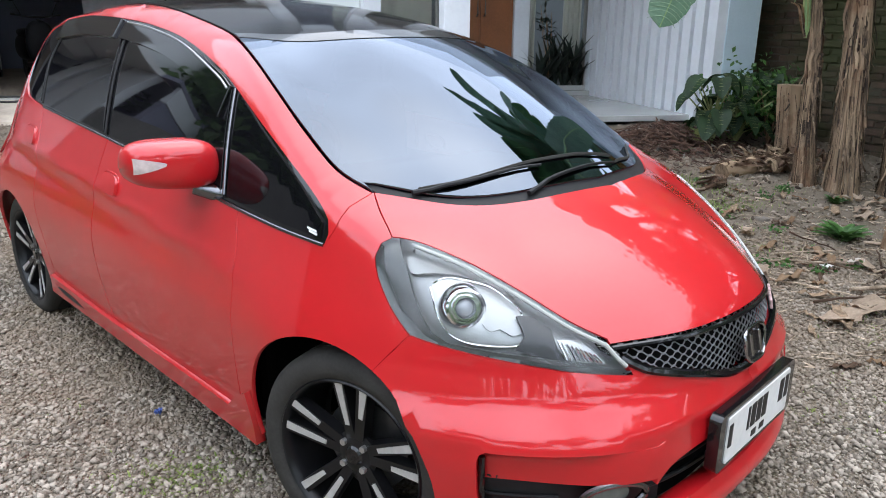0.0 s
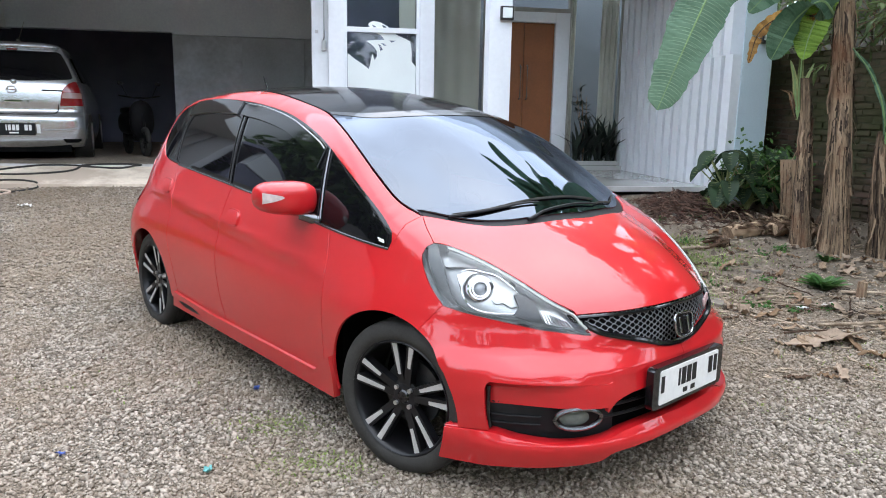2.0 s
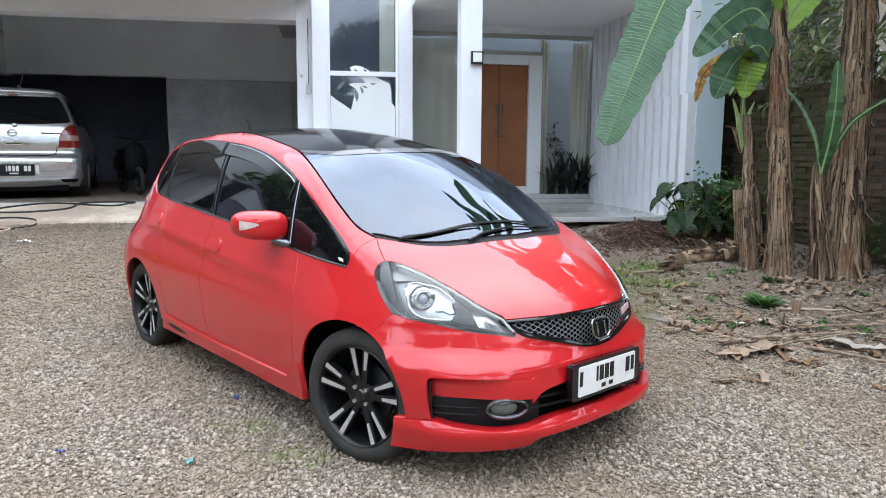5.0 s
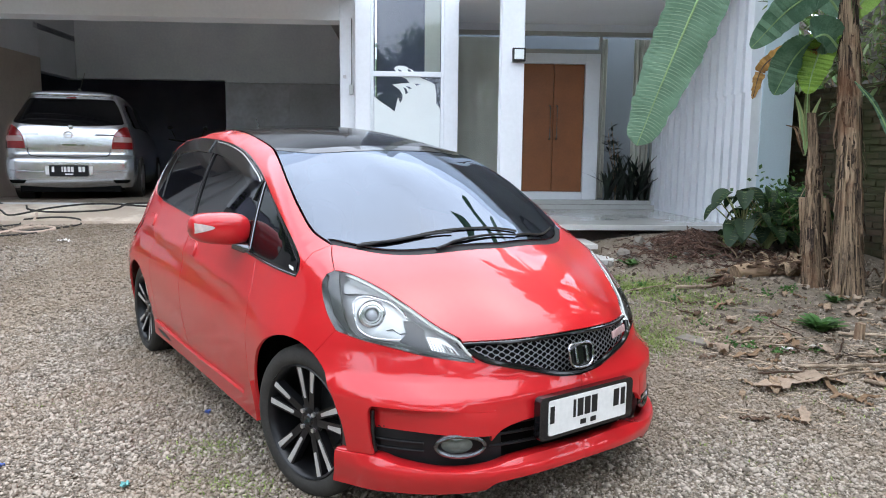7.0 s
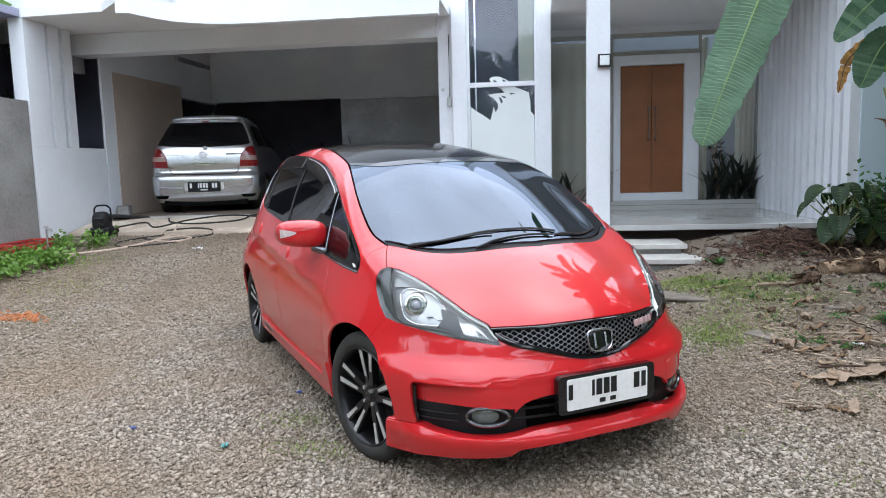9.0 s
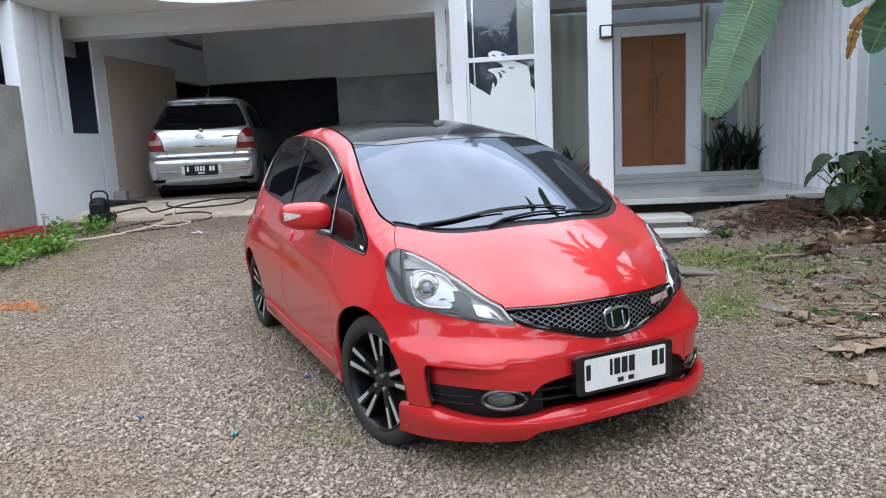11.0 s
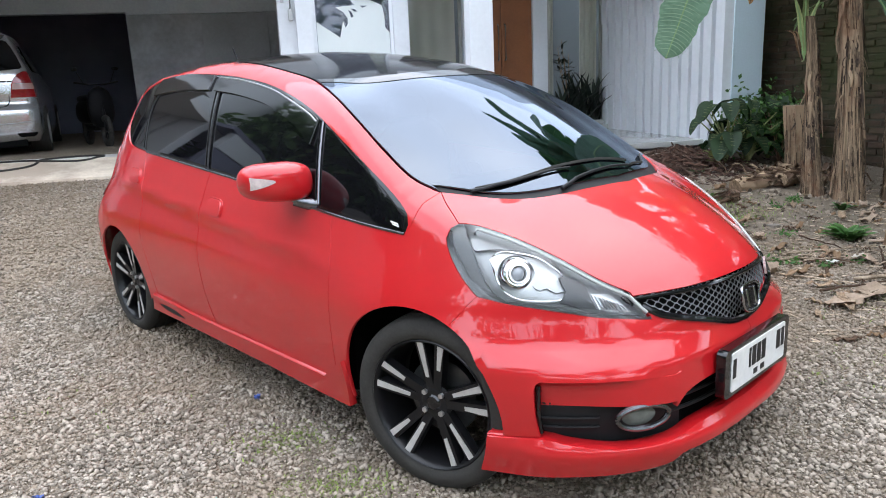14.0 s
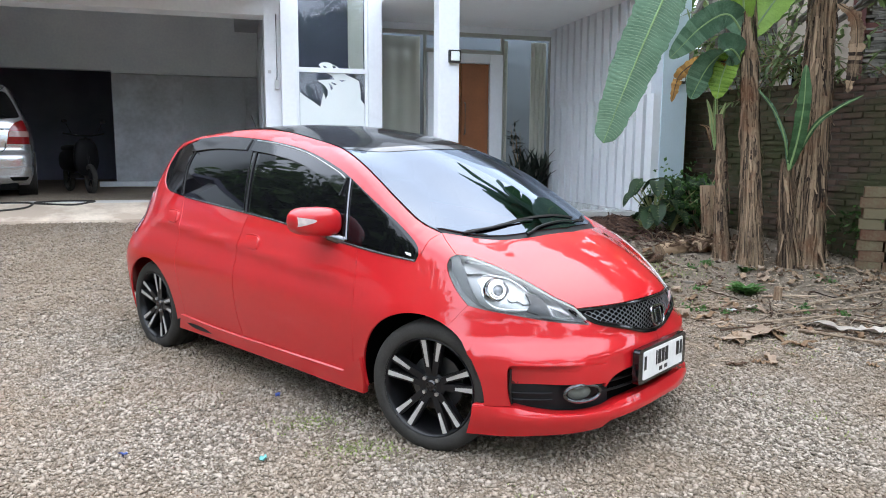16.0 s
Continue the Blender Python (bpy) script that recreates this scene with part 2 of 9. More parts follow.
# ---------------------------------------------------------------- yard
def gravel_material():
    m = mat("gravel", (0.252, 0.210, 0.164), 0.95, var=0.35, scale=0.9, fine=14, bump=0.0)
    nt = m.node_tree
    b = nt.nodes["Principled BSDF"]
    ramp = [n for n in nt.nodes if n.type == "VALTORGB"][0]
    tc = [n for n in nt.nodes if n.type == "TEX_COORD"][0]
    vor, vor2, mx, mx2, bp, no, ra, ra2 = [nt.nodes.new("ShaderNode" + k) for k in ("TexVoronoi", "TexVoronoi", "MixRGB", "MixRGB", "Bump", "TexNoise", "ValToRGB", "ValToRGB")]
    vor.inputs["Scale"].default_value, vor2.inputs["Scale"].default_value = 85, 85
    vor2.feature = "DISTANCE_TO_EDGE"
    for v in (vor, vor2, no):
        nt.links.new(tc.outputs["Object"], v.inputs["Vector"])
    bw = nt.nodes.new("ShaderNodeRGBToBW")
    nt.links.new(vor.outputs["Color"], bw.inputs[0])
    ra.color_ramp.elements[0].color, ra.color_ramp.elements[1].color = (0.6, 0.57, 0.53, 1), (1.35, 1.32, 1.28, 1)
    nt.links.new(bw.outputs[0], ra.inputs[0])
    mx.blend_type, mx.inputs[0].default_value = "MULTIPLY", 1.0
    nt.links.new(ramp.outputs[0], mx.inputs[1])
    nt.links.new(ra.outputs[0], mx.inputs[2])
    no.inputs["Scale"].default_value, no.inputs["Detail"].default_value = 0.55, 6
    ra2.color_ramp.elements[0].position, ra2.color_ramp.elements[1].position = 0.50, 0.66
    nt.links.new(no.outputs["Fac"], ra2.inputs[0])
    # soil shows through in drifts, most of all towards the garden bed
    geo, sep, mr = [nt.nodes.new("ShaderNode" + k) for k in ("NewGeometry", "SeparateXYZ", "MapRange")]
    nt.links.new(geo.outputs["Position"], sep.inputs[0])
    mr.inputs["From Min"].default_value, mr.inputs["From Max"].default_value = 3.7, 4.9
    dot, mrx, both = [nt.nodes.new("ShaderNode" + k) for k in ("VectorMath", "MapRange", "Math")]
    dot.operation, dot.inputs[1].default_value = "DOT_PRODUCT", (0.6, 0.8, 0.0)
    nt.links.new(geo.outputs["Position"], dot.inputs[0])
    nt.links.new(dot.outputs["Value"], mr.inputs["Value"])
    mrx.inputs["From Min"].default_value, mrx.inputs["From Max"].default_value = 0.3, 1.3
    nt.links.new(sep.outputs["X"], mrx.inputs["Value"])
    both.operation = "MULTIPLY"
    nt.links.new(mr.outputs[0], both.inputs[0])
    nt.links.new(mrx.outputs[0], both.inputs[1])
    ad = nt.nodes.new("ShaderNodeMath")
    ad.use_clamp = True
    mulx = nt.nodes.new("ShaderNodeMath")
    mulx.operation, mulx.inputs[1].default_value = "MULTIPLY", 0.88
    nt.links.new(both.outputs[0], mulx.inputs[0])
    nt.links.new(mulx.outputs[0], ad.inputs[0])
    mul = nt.nodes.new("ShaderNodeMath")
    mul.operation, mul.inputs[1].default_value = "MULTIPLY", 0.38
    nt.links.new(ra2.outputs[0], mul.inputs[0])
    nt.links.new(mul.outputs[0], ad.inputs[1])
    nt.links.new(ad.outputs[0], mx2.inputs[0])
    nt.links.new(mx.outputs[0], mx2.inputs[1])
    mx2.inputs[2].default_value = (0.188, 0.150, 0.112, 1)
    nt.links.new(mx2.outputs[0], b.inputs["Base Color"])
    bp.inputs["Strength"].default_value, bp.inputs["Distance"].default_value = 0.9, 0.02
    nt.links.new(vor2.outputs["Distance"], bp.inputs["Height"])
    nt.links.new(bp.outputs["Normal"], b.inputs["Normal"])
    return m


def ground_mesh():
    xs = np.concatenate([np.linspace(-400, -30, 10), np.linspace(-29, -9, 21), np.linspace(-8.8, 7.8, 167), np.linspace(9, 29, 21), np.linspace(30, 400, 10)])
    ys = np.concatenate([np.linspace(-400, -30, 10), np.linspace(-29, -4, 26), np.linspace(-3.8, 8.8, 127), np.linspace(10, 30, 21), np.linspace(40, 400, 9)])
    X, Y = np.meshgrid(xs, ys)
    Z = ground_z(X, Y)
    n, m = len(ys), len(xs)
    idx = np.arange(n * m).reshape(n, m)
    faces = np.stack([idx[:-1, :-1], idx[:-1, 1:], idx[1:, 1:], idx[1:, :-1]], -1).reshape(-1, 4)
    me = bpy.data.meshes.new("ground")
    me.from_pydata(np.stack([X, Y, Z], -1).reshape(-1, 3).tolist(), [], faces.tolist())
    return me


ground = smooth(tagged(part("ground", ground_mesh(), gravel_material(), None), "grey crushed gravel yard mixed with brown soil", "ground", kind="structure"))


# ---------------------------------------------------------------- house
def wall(name, boxes, material, label, category="wall", bevel=0.004, m=HOUSE):
    bm = bmesh.new()
    for b in boxes:
        box(bm, *b, bevel=bevel)
    ob = part(name, bm, material, None)
    ob.matrix_world = m
    return tagged(ob, label, category, kind="structure")


def sub(name, boxes, material, parent, label="", bevel=0.003):
    bm = bmesh.new()
    for b in boxes:
        box(bm, *b, bevel=bevel)
    return part(name, bm, material, parent, label)


def thin_glass(name, tint, ior=1.5, rough=0.0, sheen=(1, 1, 1)):
    m = bpy.data.materials.new(name)
    m.use_nodes = True
    nt = m.node_tree
    nt.nodes.remove(nt.nodes["Principled BSDF"])
    out = nt.nodes["Material Output"]
    tr, gl, fr, mx = [nt.nodes.new("ShaderNode" + k) for k in ("BsdfTransparent", "BsdfGlossy", "Fresnel", "MixShader")]
    tr.inputs["Color"].default_value = (*tint, 1)
    gl.inputs["Roughness"].default_value = rough
    gl.inputs["Color"].default_value = (*sheen, 1)
    fr.inputs["IOR"].default_value = ior
    nt.links.new(fr.outputs[0], mx.inputs[0])
    nt.links.new(tr.outputs[0], mx.inputs[1])
    nt.links.new(gl.outputs[0], mx.inputs[2])
    nt.links.new(mx.outputs[0], out.inputs["Surface"])
    return m


FLOOR_Z = 0.63
PANE = thin_glass("window_glass", (0.86, 0.89, 0.90), 1.5)
TAN_WALL = mat("tan_wall_paint", (0.50, 0.42, 0.35), 0.85, var=0.15, scale=1.5, fine=25, bump=0.1)
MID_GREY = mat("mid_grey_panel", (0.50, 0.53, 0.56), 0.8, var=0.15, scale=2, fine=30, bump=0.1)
# unlit interiors: their dimness is put into this dark bluish colour
DARK_ROOM = mat("room_shade_tone", (0.24, 0.25, 0.33), 0.9, var=0.2, scale=2, bump=0.1)
PORCH_PANE = thin_glass("porch_glass", (0.90, 0.91, 0.91), 1.22)
CURTAIN = mat("curtain_cloth", (0.72, 0.71, 0.62), 0.9, var=0.1, scale=3, fine=80, bump=0.1)
FROST = mat("frosted_film", (0.70, 0.75, 0.74), 0.6, var=0.03, scale=3, bump=0.0)
DARK_STEEL = mat("dark_steel", (0.14, 0.13, 0.12), 0.35, metal=0.9, var=0.1, bump=0.0)
BLACK_METAL = mat("black_metal", (0.015, 0.015, 0.016), 0.4, var=0.2, bump=0.05)

wall("wall_bay", [(-0.17, 0.02, -0.06, 0.25, 0.3, 6.5), (0.94, 1.12, -0.06, 0.25, 0.3, 6.5), (-0.37, -0.17, 0.06, 0.6, 0.3, 3.4), (0.02, 0.94, 0.0, 0.25, 0.3, 0.9)], WALL_WHITE, "white painted wall posts round a tall window")
wall("wall_bay_room", [(0.02, 1.05, 1.6, 1.7, 0.3, 6.5), (-0.1, 0.0, 0.25, 1.6, 0.3, 6.5), (1.0, 1.1, 0.25, 1.6, 0.3, 6.5)], DARK_ROOM, "room walls behind the tall window, coloured dark as unlit")
wall("wall_garage_beam", [(-5.6, -0.37, 0.0, 0.35, 3.02, 3.296)], WALL_WHITE, "white painted beam over the garage opening")
bm = bmesh.new()
edge = [(-0.20, -1.15), (-2.5, -1.15)] + [(-2.5 - 1.2 * math.sin(radians(a)), -1.15 - 1.3 * (1 - math.cos(radians(a)))) for a in range(8, 73, 8)]
inner = [(x + 0.0, y + 0.14) if i < 2 else (x + 0.14 * math.sin(radians(min(8 * (i - 1), 70))), y + 0.14 * math.cos(radians(min(8 * (i - 1), 70)))) for i, (x, y) in enumerate(edge)]
lo, hi = [[[bm.verts.new((x, y, z)) for x, y in line] for line in (edge, inner)] for z in (3.09, 3.75)]
for i in range(len(edge) - 1):
    for q in ((lo[0][i], lo[0][i + 1], hi[0][i + 1], hi[0][i]), (lo[1][i + 1], lo[1][i], hi[1][i], hi[1][i + 1]), (lo[0][i + 1], lo[0][i], lo[1][i], lo[1][i + 1]), (hi[0][i], hi[0][i + 1], hi[1][i + 1], hi[1][i])):
        bm.faces.new(q)
for i in (0, -1):
    bm.faces.new((lo[0][i], lo[1][i], hi[1][i], hi[0][i]))
bmesh.ops.recalc_face_normals(bm, faces=bm.faces)
fascia = smooth(part("trim_canopy_fascia", bm, WALL_WHITE, None), 30)
fascia.matrix_world = HOUSE
tagged(fascia, "white curved fascia band round the garage canopy", "fascia", kind="structure")
bm = bmesh.new()
f = bm.faces.new([bm.verts.new((x, y, 3.30)) for x, y in inner + [(-4.3, -1.25), (-5.4, -1.2), (-7.6, -1.2), (-7.6, 0.36), (-0.20, 0.36)]])
e = bmesh.ops.extrude_face_region(bm, geom=[f])["geom"]
bmesh.ops.translate(bm, vec=(0, 0, 0.1), verts=[v for v in e if isinstance(v, bmesh.types.BMVert)])
bmesh.ops.triangulate(bm, faces=[f for f in bm.faces if len(f.verts) > 4])
bmesh.ops.recalc_face_normals(bm, faces=bm.faces)
canopy = part("ceiling_canopy", bm, CEIL_WHITE, None)
canopy.matrix_world = HOUSE
tagged(canopy, "white plastered soffit of the garage canopy", "ceiling", kind="structure")
wall("wall_upper", [(-8, -0.17, 0.362, 0.6, 3.4, 6.5), (1.12, 5.0, 1.3, 1.5, 3.4, 6.5)], WALL_WHITE, "white painted upper storey wall")
garage_left = wall("wall_garage_left", [(-5.6, -5.4, -1.2, 0.32, 0.2, 1.71)], WALL_WHITE, "white painted garage side wall with ribs and a window opening")
sub("inner_section", [(-5.6, -5.4, 0.62, 2.75, 0.2, 3.75), (-5.6, -5.4, 2.75, 4.2, 2.66, 3.75)], WALL_WHITE, garage_left)
sub("jamb_section", [(-5.44, -5.4, 0.36, 0.62, 0.2, 3.296)], WALL_WHITE, garage_left)
sub("recessed_section", [(-5.6, -5.48, -0.81, -0.28, 1.71, 3.296)], WALL_WHITE, garage_left)
for y0, y1 in ((-1.2, -0.80), (-0.74, -0.53), (-0.45, -0.28)):
    sub("rib", [(-5.478 if y0 > -1 else -5.6, -5.4, y0, y1, 1.71, 3.296)], WALL_WHITE, garage_left)
wall("wall_garage_inner", [(-5.397, -5.385, 0.63, 2.74, 0.7, 2.86)], TAN_WALL, "tan painted inner garage wall")
wall("wall_side_room", [(-7.6, -7.4, -1.5, 1.5, 0.2, 3.29), (-7.6, -5.6, 1.4, 1.5, 0.2, 3.29), (-7.6, -5.62, -1.6, -1.5, 0.2, 2.83)], DARK_ROOM, "wall behind the side window opening, coloured dark as unlit")
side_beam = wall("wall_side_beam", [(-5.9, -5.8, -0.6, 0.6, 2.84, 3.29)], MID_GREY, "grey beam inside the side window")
for y in (-0.14, 0.12):
    sub("slot", [(-5.802, -5.795, y - 0.025, y + 0.025, 2.92, 3.08)], DARK, side_beam, "dark slot in the beam", 0)
# unseen roof over the side room, added to block sky light
wall("ceiling_side_room", [(-7.6, -5.6, 0.37, 1.5, 3.3, 3.4), (-7.6, -5.42, -1.62, -1.21, 3.3, 3.4)], DARK_ROOM, "unseen side room ceiling added to keep sky light out", "ceiling")
wall("wall_side_upper", [(-7.6, -5.62, -1.62, -1.5, 2.84, 3.29)], WALL_GREY, "pale grey wall strip above the boundary wall")
wall("wall_garage_back", [(-5.4, -0.2, 4.0, 4.2, 2.68, 3.75), (-2.8, -0.2, 4.0, 4.2, 2.645, 2.68)], WALL_GREY, "grey garage back wall above a dark opening")
wall("wall_garage_lower", [(-2.8, -0.2, 4.01, 4.2, 0.6, 2.64)], mat("dark_grey_panel", (0.52, 0.545, 0.58), 0.8, var=0.25, scale=3, fine=14, bump=0.3), "dark grey rough panel wall at the garage back")
wall("wall_store_back", [(-7.8, -2.6, 7.0, 7.2, 0.4, 3.4), (-2.8, -2.6, 4.2, 7.0, 0.4, 3.4), (-7.8, -7.6, 2.4, 7.0, 0.4, 3.4), (-7.6, -5.6, 2.4, 2.6, 0.4, 3.4), (-7.6, -5.4, 2.6, 7.0, 3.3, 3.4)], DARK_ROOM, "store room walls, coloured dark as unlit")
wall("wall_garage_panel", [(-1.65, -0.60, 3.95, 4.005, 0.75, 2.62)], MID_GREY, "grey flush garage door panel")
wall("wall_kerb_garage", [(-3.05, -1.66, 3.86, 3.99, 0.70, 0.80)], WALL_GREY, "pale low kerb at the foot of the garage back wall", "kerb")
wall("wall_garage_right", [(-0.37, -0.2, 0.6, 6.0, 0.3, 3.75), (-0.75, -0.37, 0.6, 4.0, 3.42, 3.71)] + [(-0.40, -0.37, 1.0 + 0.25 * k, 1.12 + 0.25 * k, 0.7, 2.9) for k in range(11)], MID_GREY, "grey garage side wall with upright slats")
wall("ceiling_garage", [(-5.4, -0.37, 0.6, 4.2, 3.72, 3.80), (-5.4, -2.8, 4.2, 7.0, 3.3, 3.4)], WALL_GREY, "grey garage ceiling", "ceiling")
wall("floor_garage", [(-5.4, -0.37, 0.0, 7.0, 0.2, 0.70), (-7.6, -5.4, 2.6, 7.0, 0.2, 0.70)], FLOOR_CEMENT, "smooth tan concrete garage floor", "floor")
bm = bmesh.new()
vs = [bm.verts.new(p) for p in ((-5.35, 0.0, 0.70), (-0.30, 0.0, 0.70), (-0.30, -0.75, 0.56), (-5.35, -0.75, 0.56), (-5.35, 0.0, 0.3), (-0.30, 0.0, 0.3), (-0.30, -0.75, 0.3), (-5.35, -0.75, 0.3))]
for q in ((0, 3, 2, 1), (4, 5, 6, 7), (0, 1, 5, 4), (1, 2, 6, 5), (2, 3, 7, 6), (3, 0, 4, 7)):
    bm.faces.new([vs[i] for i in q])
ramp_ob = part("pavement_ramp", bm, mossy(APRON, (0.40, 0.32, 0.25), 0.75, 0.46, 0.56, 0.85), None)
ramp_ob.matrix_world = HOUSE
tagged(ramp_ob, "tan concrete apron sloping down from the garage", "pavement", kind="structure")
wall("floor_porch", [(0.3, 4.12, -1.6, 1.3, 0.57, FLOOR_Z)], TILE, "glossy pale grey tiled porch floor", "floor", bevel=0.006)
wall("wall_porch_base", [(0.4, 4.1, -1.0, 1.2, 0.1, 0.566)], GREY_CEMENT, "rough cement base under the porch floor")
wall("trim_porch_plinth", [(1.12, 4.12, 0.86, 1.3, FLOOR_Z, 0.69), (1.12, 4.12, 1.0, 1.3, 0.69, 0.75)], TILE, "pale tiled plinth below the entrance glazing", "plinth")
wall("column_porch", [(1.47, 1.71, -1.6, -1.38, FLOOR_Z, 3.3)], WALL_WHITE, "square white porch column", "column", bevel=0.008)
wall("ceiling_porch", [(1.12, 4.75, -1.65, 1.3, 3.25, 3.42), (1.12, 4.78, -1.70, -1.60, 3.36, 3.46)], CEIL_WHITE, "white porch roof slab", "ceiling")
# grey behind the ribs is shade put into the colour, darkest below
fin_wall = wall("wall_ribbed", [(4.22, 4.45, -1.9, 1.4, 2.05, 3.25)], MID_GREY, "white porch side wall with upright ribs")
sub("recess", [(4.205, 4.45, -1.74, 1.4, 0.3, 2.05)], mat("rib_gap_shade", (0.10, 0.105, 0.11), 0.85, var=0.2, scale=3, bump=0.1), fin_wall, "recess behind the ribs, coloured dark for the shade there")
sub("end_rib", [(4.02, 4.45, -1.9, -1.745, 0.3, 2.05)], WALL_WHITE, fin_wall)
for k in range(13):
    y = 1.06 - 0.215 * k
    if y - 0.150 > -1.74:
        sub("rib", [(4.02, 4.20, y - 0.150, y, FLOOR_Z if y > -1.5 else 0.45, 2.05)], WALL_WHITE, fin_wall)
for k in range(14):
    y = 1.16 - 0.215 * k
    sub("rib", [(4.05, 4.22, y - 0.148, y, 2.052, 3.25)], WALL_WHITE, fin_wall)
# bluish tint puts this face's different shading into its colour
wall("wall_porch_end", [(4.12, 4.46, -1.915, -1.9, 0.3, 3.25)], mat("shade_tinted_wall_end", (0.55, 0.66, 0.72), 0.85, var=0.08, scale=1.5, bump=0.1), "end face of the porch wall, tinted pale blue for its shading")

# tall bay window
w1 = tagged(new("window_1"), "tall bay window with frosted leaf pattern", "window", kind="structure")
w1.matrix_world = HOUSE
sub("window_frame", [(0.02, 0.055, 0.02, 0.07, 0.9, 6.3), (0.905, 0.94, 0.02, 0.07, 0.9, 6.3), (0.055, 0.905, 0.02, 0.07, 0.9, 0.94)], WALL_WHITE, w1, "white window frame")
sub("crossbar", [(0.055, 0.905, 0.005, 0.075, 2.35, 2.41)], WALL_WHITE, w1, "white crossbar")
for z0, z1 in ((0.94, 2.35), (2.41, 6.3)):
    p = sub("pane", [(0.055, 0.905, 0.045, 0.051, z0, z1)], PANE, w1, "dark reflecting glass", bevel=0)
    p.visible_shadow = False
sub("side_curtain", [(0.70, 0.90, 0.10, 0.13, 2.41, 6.3)], CURTAIN, w1, "pale curtain edge")


from mathutils.geometry import delaunay_2d_cdt
film = [(0.06, 0.945), (0.06, 2.10), (0.15, 2.03), (0.24, 1.975), (0.32, 1.915), (0.365, 2.10), (0.39, 2.02), (0.42, 2.07), (0.42, 2.13), (0.38, 2.19), (0.29, 2.25), (0.39, 2.265), (0.51, 2.27), (0.47, 2.32), (0.40, 2.35), (0.35, 2.39), (0.31, 2.45),
        (0.34, 2.475), (0.38, 2.485), (0.43, 2.482), (0.47, 2.47), (0.55, 2.43), (0.61, 2.37), (0.67, 2.33), (0.77, 2.29), (0.83, 2.26), (0.85, 2.14), (0.85, 2.02), (0.90, 1.96), (0.90, 0.945)]
cuts = [[(0.36, 2.445), (0.40, 2.43), (0.43, 2.395), (0.38, 2.40)], [(0.48, 2.445), (0.52, 2.435), (0.55, 2.395), (0.50, 2.40)], [(0.43, 2.22), (0.47, 2.20), (0.49, 2.15), (0.46, 2.13), (0.45, 2.18)], [(0.46, 2.235), (0.51, 2.225), (0.54, 2.20), (0.50, 2.20)], [(0.57, 2.265), (0.66, 2.262), (0.60, 2.24)]]


def cut_sheet(name, outline, holes, y, material, parent, label=""):
    """A thin sheet with an outline and openings cut through it."""
    loops = [outline] + holes
    pts, edges = [], []
    for L in loops:
        k = len(pts)
        pts += [Vector(p) for p in L]
        edges += [(k + i, k + (i + 1) % len(L)) for i in range(len(L))]
    ov, _, of, *_ = delaunay_2d_cdt(pts, edges, [], 0, 1e-6)
    bm = bmesh.new()
    vs = [bm.verts.new((p.x, y, p.y)) for p in ov]

    def within(L, q):
        hit = False
        for (x0, y0), (x1, y1) in zip(L, L[1:] + L[:1]):
            if (y0 > q[1]) != (y1 > q[1]) and q[0] < (x1 - x0) * (q[1] - y0) / (y1 - y0) + x0:
                hit = not hit
        return hit
    for f in of:
        c = (sum(ov[i].x for i in f) / len(f), sum(ov[i].y for i in f) / len(f))
        if within(outline, c) and not any(within(h, c) for h in holes):
            bm.faces.new([vs[i] for i in f])
    e = bmesh.ops.extrude_face_region(bm, geom=list(bm.faces))["geom"]
    bmesh.ops.translate(bm, vec=(0, 0.002, 0), verts=[v for v in e if isinstance(v, bmesh.types.BMVert)])
    bmesh.ops.recalc_face_normals(bm, faces=bm.faces)
    return part(name, bm, material, parent, label)


cut_sheet("frosted_film", film, cuts, 0.038, FROST, w1, "white frosted film cut in a leaf pattern")

# entrance: double door and side glazing
d1 = tagged(new("door_1"), "closed double door of brown wood in a white frame", "door", kind="structure")
d1.matrix_world = HOUSE
sub("door_frame", [(2.04, 2.14, 1.12, 1.26, 0.75, 2.83), (3.03, 3.24, 1.12, 1.26, 0.75, 2.83), (2.14, 3.03, 1.12, 1.26, 2.69, 2.83), (2.14, 3.03, 1.12, 1.26, 0.75, 0.86)], WALL_WHITE, d1, "wide white door frame", 0.006)
for x0, x1, hx in ((2.145, 2.582, 2.535), (2.588, 3.025, 2.635)):
    leaf = sub("door_leaf", [(x0, x1, 1.17, 1.22, 0.865, 2.685)], DOOR_WOOD, d1, "brown wooden door leaf", 0.004)
    bm = bmesh.new()
    tube(bm, [(hx, 1.165, 1.62), (hx, 1.12, 1.64), (hx, 1.12, 2.08), (hx, 1.165, 2.10)], 0.011, 8)
    part("door_handle", bm, DARK_STEEL, leaf, "long dark steel pull handle")
w2 = tagged(new("window_2"), "full-height entrance glazing with curtains behind", "window", kind="structure")
w2.matrix_world = HOUSE
sub("window_frame", [(1.12, 1.15, 1.2, 1.26, 0.75, 3.15), (2.0, 2.04, 1.2, 1.26, 0.75, 3.15), (3.24, 3.28, 1.2, 1.26, 0.75, 3.15), (4.05, 4.12, 1.2, 1.26, 0.75, 3.15), (1.15, 4.05, 1.2, 1.26, 3.09, 3.15), (2.04, 3.24, 1.2, 1.26, 2.83, 2.90)], mat("grey_aluminium", (0.40, 0.40, 0.37), 0.5, metal=0.4, var=0.1, bump=0.05), w2, "grey aluminium glazing bars")
for x0, x1 in ((1.15, 2.0), (3.28, 4.05)):
    p = sub("pane", [(x0, x1, 1.225, 1.231, 0.75, 3.09)], PORCH_PANE, w2, "clear glass", bevel=0)
    p.visible_shadow = False
